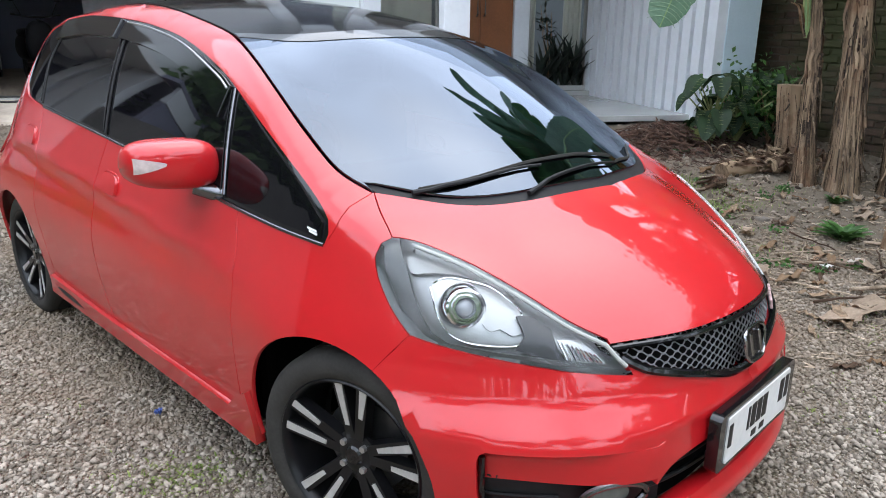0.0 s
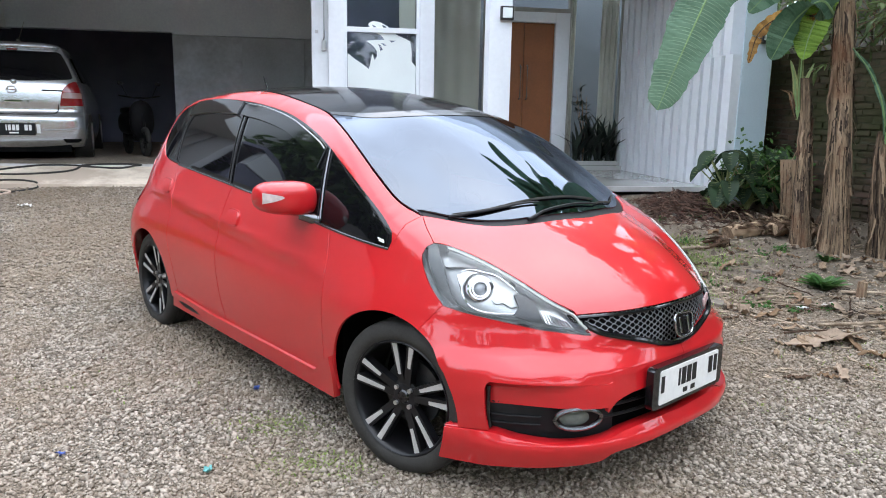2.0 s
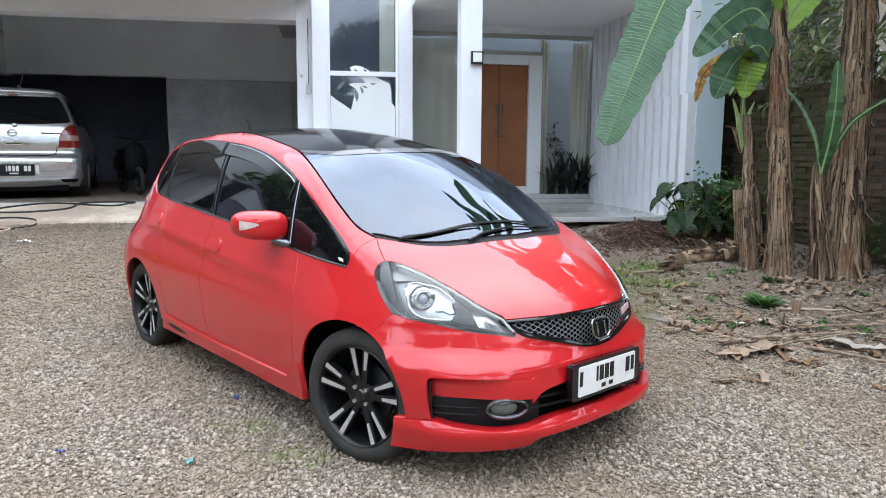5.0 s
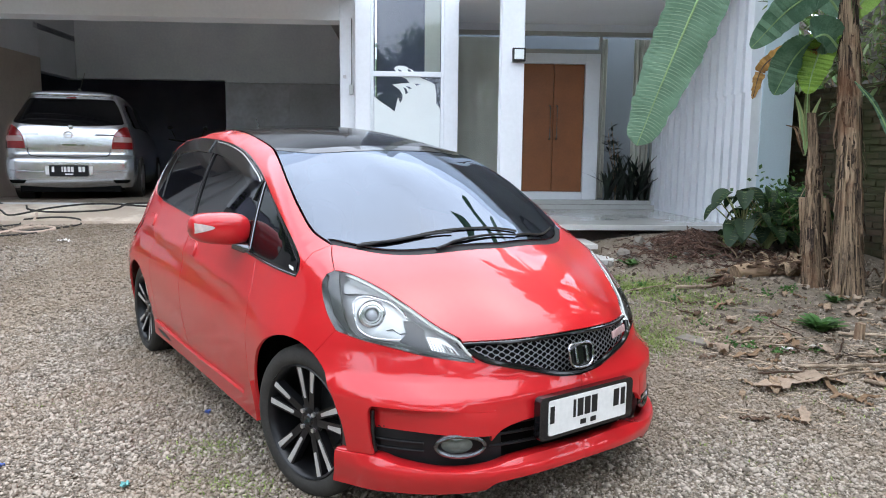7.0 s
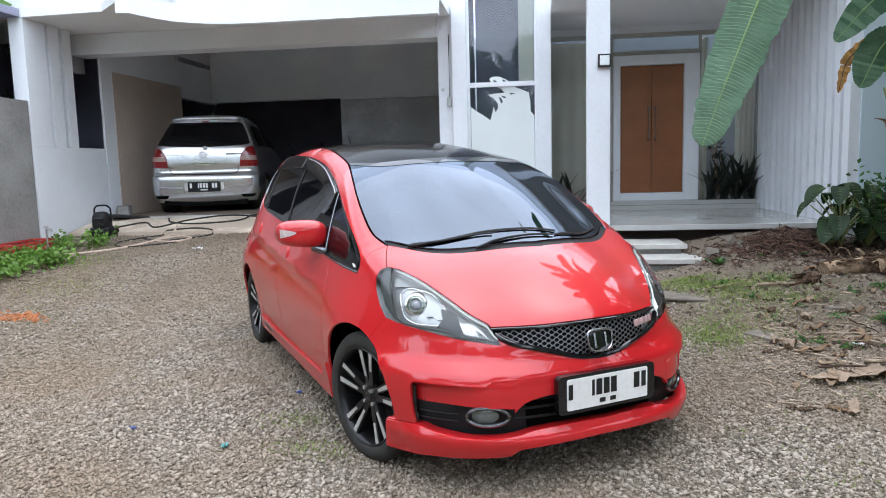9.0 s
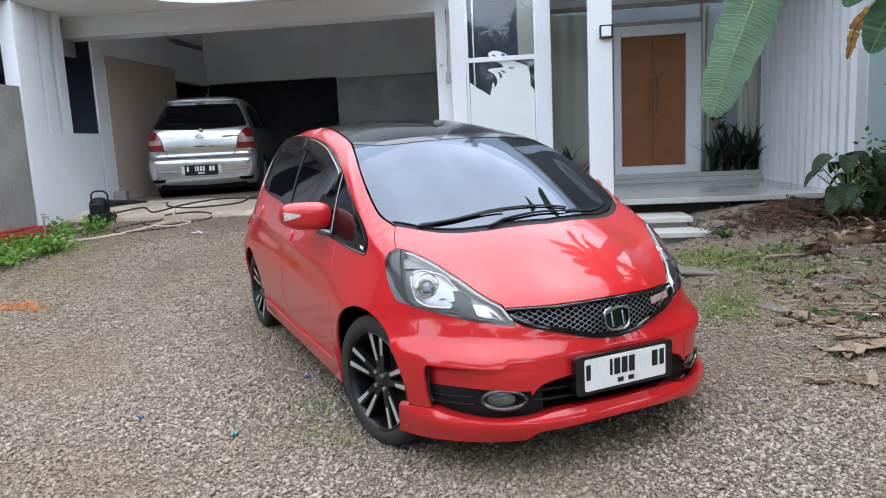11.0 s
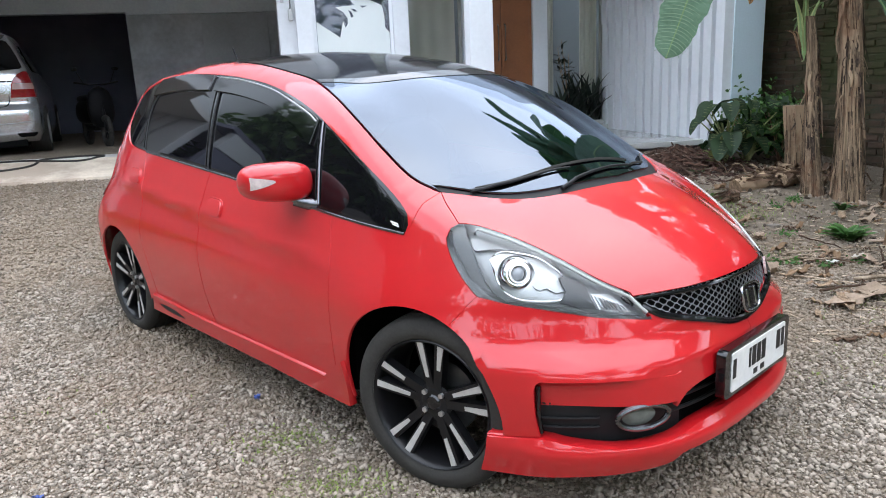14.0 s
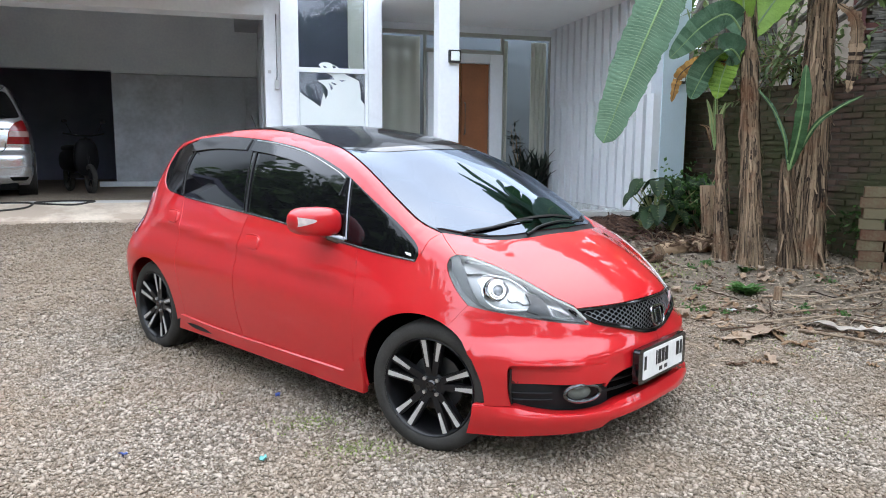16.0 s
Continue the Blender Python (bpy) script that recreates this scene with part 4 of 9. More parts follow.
panel("body_side", "side", [ws_edge, roof_edge, rear_line, on("side", [(-2.84, 0.30), (-2.835, 0.25), tuple(A_R[-1])]), lay("side", A_R[::-1]), on("side", [tuple(A_R[0]), (-2.05, 0.30)]), rev(door_back), rev(dlo_back), rev(dlo_top), pillar_foot], RED, hatch, "red side frame with roof rail and rear wing", sides="rl", gap=GAP)
fw_belt = on("side", [(-0.451, 0.888), (-0.26, 0.872), (-0.08, 0.856)])
panel("front_wing", "side", [hood_side, rev(hl_back), rev(bump_arch), fender_arch, on("side", [tuple(A_F[-1]), (-0.38, 0.275), (-0.43, 0.272)]), rev(door_front), fw_belt, pillar_foot], RED, hatch, "red front wing", sides="rl", gap=0.0006)
fd_belt = on("side", [(-1.39, 0.988), (-1.014, 0.955), (-0.451, 0.888)])
rd_belt = on("side", [(-2.15, 1.047), (-1.65, 1.008), (-1.39, 0.988)])
doors_f = panel("front_door", "side", [fd_belt, door_front, on("side", [(-0.43, 0.272), (-1.0, 0.276), (-1.40, 0.281)]), rev(door_mid)], RED, hatch, "red front door", sides="rl", gap=DOOR_GAP)
doors_r = panel("rear_door", "side", [rd_belt, door_mid, on("side", [(-1.40, 0.281), (-1.6, 0.283), (-2.05, 0.295)]), rev(door_back)], RED, hatch, "red rear door", sides="rl", gap=DOOR_GAP)
panel("side_skirt", "side", [on("side", [(-2.08, 0.305), (-1.6, 0.283), (-1.0, 0.276), (-0.5, 0.274)]), on("side", [(-0.5, 0.274), (-0.43, 0.33), (-0.36, 0.372)]), on("side", [(-0.36, 0.372), (-0.352, 0.28), (-0.36, 0.19)]), on("side", [(-0.36, 0.19), (-0.6, 0.188), (-1.0, 0.197), (-1.6, 0.205), (-2.13, 0.21)]), on("side", [(-2.13, 0.21), (-2.08, 0.305)])], RED, hatch, "red side skirt", off=0.016, rim=0.03, sides="rl")
panel("window_surround", "side", [dlo_top, dlo_back, belt_line], BLACK_GLOSS, hatch, "black window pillars and trim", off=-0.006, sides="rl")
tail_loop = [(-0.70, 0.30), (-0.72, 0.9), (-0.62, 1.2), (-0.42, 1.40), (0.42, 1.40), (0.62, 1.2), (0.72, 0.9), (0.70, 0.30)]
panel("tailgate", "rear", [lay("rear", np.array(spline(tail_loop + tail_loop[:1], 0.05)))], RED, hatch, "red tailgate and rear bumper", h=0.07, off=0.001)
panel("tail_lamp", "side", [on("side", [(-2.655, 1.02), (-2.74, 1.06), (-2.82, 0.93), (-2.82, 0.80), (-2.71, 0.79), (-2.67, 0.88), (-2.655, 1.02)])], RED_LENS, hatch, "dark red tail lamp", off=0.006, sides="rl", h=0.03)

# window panes and their trim
panes = {
    "quarter_glass": [[(-0.60, 1.195), (-0.45, 1.115), (-0.23, 1.0), (-0.10, 0.91)], [(-0.10, 0.91), (-0.097, 0.872)], [(-0.097, 0.872), (-0.3, 0.889), (-0.52, 0.912)], [(-0.52, 0.912), (-0.60, 1.195)]],
    "front_door_glass": [[(-0.645, 1.20), (-0.729, 1.236), (-1.028, 1.322), (-1.329, 1.372), (-1.525, 1.392)], [(-1.525, 1.392), (-1.47, 1.25), (-1.39, 1.0)], [(-1.39, 1.0), (-1.0, 0.966), (-0.555, 0.917)], [(-0.555, 0.917), (-0.645, 1.20)]],
    "rear_door_glass": [[(-1.615, 1.397), (-1.8, 1.412), (-1.99, 1.417), (-2.20, 1.405)], [(-2.20, 1.405), (-2.23, 1.25), (-2.165, 1.06)], [(-2.165, 1.06), (-1.8, 1.03), (-1.455, 1.006)], [(-1.455, 1.006), (-1.615, 1.397)]],
    "rear_quarter_glass": [[(-2.245, 1.405), (-2.40, 1.38), (-2.535, 1.32)], [(-2.535, 1.32), (-2.55, 1.25), (-2.51, 1.17), (-2.45, 1.125)], [(-2.45, 1.125), (-2.36, 1.092), (-2.21, 1.068)], [(-2.21, 1.068), (-2.275, 1.25), (-2.245, 1.405)]],
}
for name, loop in panes.items():
    panel(name, "side", [on("side", c) for c in loop], GLASS_DARK, hatch, "dark tinted side glass", off=0.0, rim=0.004, sides="rl", h=0.05)
GUARD = mat("smoked_guard", (0.004, 0.004, 0.005), 0.06, var=0.1, bump=0.0, spec=0.7)
for name, lo, up in (("front_rain_guard", [(-1.60, 1.345), (-1.33, 1.318), (-1.03, 1.268), (-0.80, 1.195), (-0.655, 1.125)], [(-0.645, 1.215), (-0.74, 1.253), (-1.03, 1.337), (-1.33, 1.387), (-1.60, 1.412)]),
                     ("rear_rain_guard", [(-2.29, 1.335), (-2.0, 1.355), (-1.66, 1.349)], [(-1.66, 1.416), (-1.99, 1.432), (-2.27, 1.417)])):
    panel(name, "side", [on("side", lo), on("side", [lo[-1], up[0]]), on("side", up), on("side", [up[-1], lo[0]])], GUARD, hatch, "smoked black rain guard over the door window", off=0.016, rim=0.014, sides="rl", h=0.03)


def bar(name, lines, r, material, parent, label="", sides="rl", n=8):
    for s in ((1, 1, 1), (1, -1, 1)) if sides == "rl" else ((1, 1, 1),):
        bm = bmesh.new()
        for ln in lines:
            tube(bm, [Vector(p) * 1.0 if s[1] == 1 else Vector((p[0], -p[1], p[2])) for p in ln], r, n)
        if s[1] == -1:
            bmesh.ops.reverse_faces(bm, faces=bm.faces)
        smooth(part(name, bm, material, parent, label))


bar("guard_strip", [lay("side", np.array(spline([(-0.65, 1.206), (-0.74, 1.244), (-1.03, 1.328), (-1.33, 1.378), (-1.58, 1.402)], 0.03)), 0.017)], 0.0035, SATIN, hatch, "thin silver strip along the rain guard")
bar("belt_moulding", [belt_line], 0.005, DARK_CHROME, hatch, "dark grey belt moulding")
bar("window_divider", [on("side", [(-0.535, 0.915), (-0.625, 1.205)])], 0.005, DARK_CHROME, hatch, "grey window divider strip")
bar("rear_window_strip", [on("side", [(-2.175, 1.06), (-2.25, 1.25), (-2.225, 1.40)])], 0.005, BLACK_PLASTIC, hatch, "black weather strip")
bar("centre_window_strip", [on("side", [(-1.425, 1.0), (-1.565, 1.39)])], 0.005, BLACK_PLASTIC, hatch, "black weather strip")


# lower front: pocket, fog housings, intake, lip
gr_low = on("front", [(-0.405, 0.652), (-0.365, 0.622), (-0.30, 0.604), (-0.205, 0.580), (-0.10, 0.55), (0.0, 0.540)])
cz = np.linspace(0.540, 0.425, 8)
intake_top = on("diag", [(0.515, 0.425), (0.43, 0.422), (0.351, 0.414), (0.294, 0.406), (0.245, 0.388), (0.212, 0.352)])
pocket_right = on("diag", [(0.212, 0.352), (0.208, 0.455)])
pocket_top = on("diag", [(0.208, 0.455), (0.0, 0.462), (-0.195, 0.464)])
pocket_left = on("diag", [(-0.195, 0.464), (-0.208, 0.457), (-0.214, 0.44), (-0.210, 0.35), (-0.196, 0.285)])
seam = on("diag", [(-0.196, 0.285), (-0.27, 0.279), (-0.352, 0.272)])
mid = lay("front", np.stack([0 * cz, cz], -1))
bumper = panel("front_bumper", "diag", [bump_arch, rev(hl_low), gr_low, mid, intake_top, pocket_right, pocket_top, pocket_left, seam, lay("side", arch(-0.018, 0.332, -7, 62, 14, z=0.305))], RED, hatch, "red front bumper", sides="b", gap=0.0008, rim=0.02)[0]
panel("bumper_pocket", "diag", [pocket_top, pocket_left[:len(pocket_left) // 2 + 1], on("diag", [(-0.21, 0.375), (0.0, 0.377), (0.205, 0.372)]), on("diag", [(0.222, 0.372), (0.224, 0.462)])], RED, hatch, "red recessed bumper pocket", off=lambda q: -0.034 * (1 - sstep(-0.16, 0.19, q[:, 0])) * sstep(0.472, 0.440, q[:, 1]) + 0.0012 * sstep(0.17, 0.20, q[:, 0]), sides="rl", h=0.018)
panel("fog_housing", "diag", [on("diag", [(-0.225, 0.385), (0.0, 0.382), (0.235, 0.384)]), on("diag", [(0.235, 0.384), (0.24, 0.25)]), on("diag", [(0.24, 0.25), (0.0, 0.25), (-0.205, 0.27)]), on("diag", [(-0.205, 0.27), (-0.225, 0.385)])], BLACK_PLASTIC, hatch, "black ribbed fog lamp housing", off=-0.034, sides="rl", h=0.03)
for z in (0.305, 0.335):
    bar("housing_rib", [lay("diag", np.array(spline([(-0.20, z), (-0.02, z)], 0.03)), -0.030)], 0.004, BLACK_PLASTIC, hatch)
panel("lower_intake", "diag", [on("diag", [(0.52, 0.44), (0.35, 0.43), (0.20, 0.40)]), on("diag", [(0.20, 0.40), (0.20, 0.24), (0.52, 0.24)]), on("diag", [(0.52, 0.24), (0.52, 0.44)])], DARK, hatch, "black lower air intake", off=-0.06, sides="b", h=0.04)
for z in (0.315, 0.355, 0.39):
    ln = lay("front", np.array(spline([(-0.36, z), (0.36, z)], 0.04)), -0.035)
    bar("intake_slat", [ln], 0.006, BLACK_PLASTIC, hatch, sides="r")
lip_top = on("diag", [(0.54, 0.281), (0.40, 0.284), (0.282, 0.276), (0.213, 0.262), (0.057, 0.256), (-0.105, 0.268), (-0.196, 0.280), (-0.352, 0.268)])
lip_low = on("diag", [(-0.372, 0.135), (-0.25, 0.145), (-0.114, 0.160), (0.095, 0.172), (0.20, 0.182), (0.232, 0.205), (0.28, 0.212), (0.40, 0.219), (0.54, 0.223)])
panel("front_lip", "diag", [lip_top, on("diag", [(-0.352, 0.268), (-0.36, 0.2), (-0.372, 0.135)]), lip_low, on("diag", [(0.54, 0.223), (0.54, 0.281)])], RED, hatch, "red front lip spoiler", off=lambda q: 0.004 + 0.020 * sstep(0.286, 0.240, q[:, 1]) * (0.35 + 0.65 * sstep(-0.33, -0.15, q[:, 0])) - 0.010 * sstep(0.225, 0.14, q[:, 1]), rim=0.045, sides="b", h=0.016)
bar("pocket_slot", [lay("diag", np.array(spline([(-0.200, 0.445), (-0.199, 0.36), (-0.190, 0.292)], 0.03)), -0.016)], 0.008, BLACK_GLOSS, hatch, "black slot beside the bumper pocket")

# fog lamps, plate, badge, grille


def ring_on(view, cu, cv, ru, rv, off, r, n=36):
    a = np.linspace(0, 2 * np.pi, n, endpoint=False)
    return lay(view, np.stack([cu + ru * np.cos(a), cv + rv * np.sin(a)], -1), off)


for s in (1, -1):
    bm = bmesh.new()
    loop = ring_on("diag", 0.107, 0.336, 0.080, 0.037, -0.010, 0)
    tube(bm, [Vector((p[0], p[1] * s, p[2])) for p in loop], 0.009, 8, closed=True)
    fog = smooth(part("fog_lamp", bm, DARK_CHROME, hatch, "dark chrome ringed fog lamp"))
    bm = bmesh.new()
    loop = ring_on("diag", 0.095, 0.336, 0.052, 0.030, -0.018, 0)
    c = loop.mean(0) + np.array([0.012, -0.012, 0])
    vs = [bm.verts.new((p[0], p[1] * s, p[2])) for p in loop]
    cv = bm.verts.new((c[0], c[1] * s, c[2]))
    for i in range(len(vs)):
        f = (vs[i], vs[(i + 1) % len(vs)], cv)
        bm.faces.new(f if s == 1 else f[::-1])
    smooth(part("lens", bm, mat("fog_glass", (0.10, 0.11, 0.10), 0.08, var=0.2, scale=40, bump=0.0, coat=1.0), fog, "clear fog lamp glass"))


def rounded_plate(w, hgt, depth, r=0.012):
    bm = bmesh.new()
    pts = []
    for cx, cz_, a0 in ((w / 2 - r, hgt / 2 - r, 0), (-w / 2 + r, hgt / 2 - r, 90), (-w / 2 + r, -hgt / 2 + r, 180), (w / 2 - r, -hgt / 2 + r, 270)):
        for k in range(5):
            a = radians(a0 + 22.5 * k)
            pts.append((0, cx + r * math.cos(a), cz_ + r * math.sin(a)))
    f = bm.faces.new([bm.verts.new(p) for p in pts])
    e = bmesh.ops.extrude_face_region(bm, geom=[f])["geom"]
    bmesh.ops.translate(bm, vec=(-depth, 0, 0), verts=[v for v in e if isinstance(v, bmesh.types.BMVert)])
    bmesh.ops.recalc_face_normals(bm, faces=bm.faces)
    return bm


holder = part("plate_holder", rounded_plate(0.475, 0.158, 0.03, 0.02), BLACK_GLOSS, hatch, "black plastic plate holder")
holder.location = (0.752, 0.010, 0.412)
plate = part("number_plate", rounded_plate(0.397, 0.128, 0.004, 0.008), WHITE_PLATE, holder, "white number plate with black characters")
plate.location = (0.0035, 0.0, 0.0)
for y, z, w, hgt in ((-0.183, 0.012, 0.020, 0.062), (-0.075, 0.016, 0.012, 0.066), (-0.046, 0.016, 0.028, 0.066), (-0.010, 0.016, 0.028, 0.066), (0.026, 0.016, 0.028, 0.066), (0.142, 0.016, 0.028, 0.066), (0.178, 0.016, 0.022, 0.066),
                     (-0.030, -0.042, 0.028, 0.018), (0.022, -0.042, 0.028, 0.018)):
    bm = bmesh.new()
    box(bm, 0.0, 0.0022, y - w / 2, y + w / 2, z - hgt / 2, z + hgt / 2)
    o = part("character_bar", bm, INK, holder)
    o.location = (0.003, 0, 0)

panel("grille_backing", "front", whole([hood_front[::-1], on("front", [(-0.412, 0.677), (-0.409, 0.665), (-0.405, 0.652)]), gr_low]), DARK, hatch, "black grille backing", off=-0.035, h=0.05)
GRILLE_GREY = mat("grille_grey", (0.21, 0.21, 0.22), 0.35, metal=0.5, var=0.1, bump=0.0)
rows = []
for i, z in enumerate(np.arange(0.553, 0.687, 0.0105)):
    lim = float(np.interp(z, [0.54, 0.55, 0.585, 0.612, 0.64, 0.66, 0.70], [0.03, 0.10, 0.20, 0.325, 0.38, 0.395, 0.40]))
    top = float(np.interp(z, [0.676, 0.684, 0.69], [0.42, 0.25, 0.05]))
    y0, y1 = -lim, lim
    pts, k = [], 0
    for y in np.arange(-0.42, 0.42, 0.0085):
        if -lim < y < lim and (z < 0.676 or abs(y) < top):
            pts.append((y, z + (0.0042 if (k // 2 + i) % 2 else -0.0042)))
        k += 1
    if len(pts) > 2:
        rows.append(lay("front", np.array(pts), -0.012))
for r in rows:
    bar("grille_slat", [r], 0.0018, GRILLE_GREY, hatch, sides="r", n=6)
bar("grille_trim", [np.vstack([gr_low, rev(gr_low * MIR)])], 0.011, BLACK_GLOSS, hatch, "black grille frame", sides="r")
bar("grille_upper_trim", [np.vstack([hood_front, rev(hood_front * MIR)]) + np.array([0.004, 0, -0.008])], 0.007, BLACK_GLOSS, hatch, "black grille upper trim", sides="r")
badge_frame = []
for a in np.linspace(0, 2 * np.pi, 33)[:-1]:
    c, s = math.cos(a), math.sin(a)
    y = 0.058 * math.copysign(abs(c) ** 0.55, c) * (1.0 + 0.16 * s)
    badge_frame.append((0.735 - 0.25 * (0.608 + 0.045 * s - 0.56), y - 0.006, 0.611 + 0.042 * math.copysign(abs(s) ** 0.55, s)))
bm = bmesh.new()
BADGE_CHROME = mat("badge_chrome", (0.34, 0.34, 0.35), 0.2, metal=1.0, var=0.08, bump=0.0)
tube(bm, badge_frame, 0.0050, 8, closed=True)
badge = smooth(part("front_badge", bm, BADGE_CHROME, hatch, "chrome badge with a plain upright mark"))
bm = bmesh.new()
f = bm.faces.new([bm.verts.new((p[0] - 0.004, p[1], p[2])) for p in badge_frame])
part("badge_face", bm, BLACK_GLOSS, badge)
bm = bmesh.new()
for y in (-0.032, 0.020):
    box(bm, -0.006, 0.006, y - 0.0055, y + 0.0055, -0.030, 0.030, 0.003)
o = part("badge_mark", bm, BADGE_CHROME, badge, "plain chrome bars")
o.matrix_local = pose(0.722, 0.0, 0.611, 0, -14, 0)
bm = bmesh.new()
for y0, y1 in ((-0.075, -0.035), (-0.028, 0.008), (0.015, 0.045), (0.052, 0.075)):
    box(bm, -0.004, 0.004, y0, y1, -0.014, 0.014, 0.003)
o = part("grille_badge", bm, mat("badge_pale_red", (0.62, 0.42, 0.42), 0.3, metal=0.4, var=0.1, bump=0.0), hatch, "small pale red grille badge of plain bars")
o.matrix_local = pose(0.648, 0.272, 0.645, 0, -10, 24)

# headlamps
for s in (1, -1):
    view_pts = [hl_in, hl_end, hl_low, hl_back]
    me = panel_mesh("headlamp", "brow", view_pts, (), 0.003, 0.03, 0.045, mirror=s == -1, gap=GAP)
    lens_ob = part("headlamp", me, LENS, hatch, "large clear swept-back headlamp")
    lens_ob.visible_shadow = False
    me = panel_mesh("lamp_housing", "brow", view_pts, (), -0.055, 0.03, 0.004, mirror=s == -1)
    part("lamp_housing", me, HEAD_GREY, lens_ob, "grey silver lamp housing")
    rim_loop = [(-0.322, 0.389), (-0.307, 0.330), (-0.281, 0.283), (-0.238, 0.258), (-0.181, 0.249), (-0.124, 0.249), (-0.103, 0.263), (-0.107, 0.289), (-0.112, 0.329), (-0.140, 0.359), (-0.180, 0.389), (-0.226, 0.403), (-0.273, 0.412), (-0.302, 0.407)]
    for nm, loop, off, material, label in (
            ("outer_bezel", [(-0.40, 0.515), (-0.436, 0.506), (-0.430, 0.436), (-0.389, 0.337), (-0.332, 0.274), (-0.276, 0.242), (-0.158, 0.223), (-0.006, 0.201), (0.120, 0.196), (-0.029, 0.216), (-0.159, 0.230), (-0.232, 0.243), (-0.284, 0.255), (-0.319, 0.279), (-0.344, 0.320), (-0.361, 0.367), (-0.373, 0.416), (-0.389, 0.466)], -0.012, HEAD_MID, "grey outer bezel"),
            ("upper_reflector", [(-0.378, 0.469), (-0.359, 0.479), (-0.291, 0.467), (-0.226, 0.432), (-0.156, 0.394), (-0.179, 0.394), (-0.250, 0.420), (-0.320, 0.427), (-0.367, 0.427)], -0.040, HEAD_GREY, "grey upper reflector"),
            ("reflector", rim_loop, -0.048, HEAD_SILVER, "silver reflector bowl"),
            ("side_reflector", [(-0.220, 0.394), (-0.180, 0.386), (-0.136, 0.353), (-0.110, 0.311), (-0.110, 0.277), (-0.131, 0.271), (-0.159, 0.288), (-0.181, 0.282), (-0.200, 0.300), (-0.192, 0.330), (-0.195, 0.359)], -0.034, HEAD_WHITE, "bright white side reflector"),
            ("wedge", [(-0.122, 0.318), (-0.085, 0.318), (-0.042, 0.287), (-0.036, 0.262), (-0.019, 0.222), (0.0, 0.211), (-0.06, 0.219), (-0.125, 0.238), (-0.104, 0.270)], -0.018, HEAD_DARK, "dark wedge before the indicator"),
            ("indicator", [(-0.037, 0.263), (0.023, 0.266), (0.057, 0.239), (0.087, 0.211), (0.035, 0.212), (-0.011, 0.218)], -0.024, HEAD_SILVER, "clear silver indicator")):
        c = lay("brow", np.array(spline(loop + loop[:1], 0.012) if nm in ("reflector", "upper_reflector", "side_reflector") else loop + loop[:1]))
        part(nm, panel_mesh(nm, "brow", [c], (), off, 0.02, 0.012, mirror=s == -1), material, lens_ob, label)
    bm = bmesh.new()
    # pale inner edge; its run round the tip stands for a reflection
    side_wall = np.vstack([hl_in, hl_end[1:]])
    inward = np.array([0.006, -0.011, -0.009])
    tube(bm, [Vector((p[0], p[1] * s, p[2])) for p in side_wall[2:-1] + inward], 0.0055, 8)
    smooth(part("inner_bezel", bm, HEAD_PALE, lens_ob, "pale inner edge of the lamp, with the tip's reflection"))
    ring = lay("brow", np.array(spline(rim_loop + rim_loop[:1], 0.012)), -0.026)
    bm = bmesh.new()
    tube(bm, [Vector((p[0], p[1] * s, p[2])) for p in ring[:-1]], 0.0024, 6, closed=True)
    smooth(part("reflector_rim", bm, CHROME, lens_ob, "chrome reflector rim"))
    C0 = lay("brow", np.array([(-0.241, 0.338)]), -0.030)[0]
    ax = np.array([0.80, -0.50, 0.25])
    ax /= np.linalg.norm(ax)
    up = np.cross(np.array([0, 0, 1.0]), ax)
    up /= np.linalg.norm(up)
    v2 = np.cross(ax, up)

    def P3(a, b, c):
        p = C0 + ax * c + up * a + v2 * b
        return (p[0], p[1] * s, p[2])

    def dish(name, prof, material, label="", nn=40):
        bm = bmesh.new()
        rings = [[bm.verts.new(P3(r * math.cos(q), r * math.sin(q), c)) for q in np.linspace(0, 2 * np.pi, nn, endpoint=False)] for r, c in prof]
        for A, B in zip(rings, rings[1:]):
            for i in range(nn):
                bm.faces.new((A[i], A[(i + 1) % nn], B[(i + 1) % nn], B[i]))
        return smooth(part(name, bm, material, lens_ob, label))
    dish("projector_ring", [(0.022, 0.000), (0.025, 0.008), (0.030, 0.008), (0.033, 0.0), (0.038, 0.0), (0.041, 0.004), (0.046, 0.002), (0.052, -0.014), (0.056, -0.03)], CHROME, "chrome projector ring")
    bm = bmesh.new()
    bmesh.ops.create_uvsphere(bm, u_segments=24, v_segments=12, radius=0.023)
    o = smooth(part("projector_lens", bm, PROJECTOR, lens_ob, "clear projector lens"))
    o.location = P3(0, 0, -0.012)
    for k in range(9):
        q = lay("brow", np.array([(-0.028 + 0.0105 * k, 0.262 - 0.0038 * k), (-0.008 + 0.0105 * k, 0.218 - 0.0008 * k)]), -0.020)
        bm = bmesh.new()
        tube(bm, [Vector((p[0], p[1] * s, p[2])) for p in q], 0.0022, 5)
        part("indicator_rib", bm, CHROME, lens_ob)


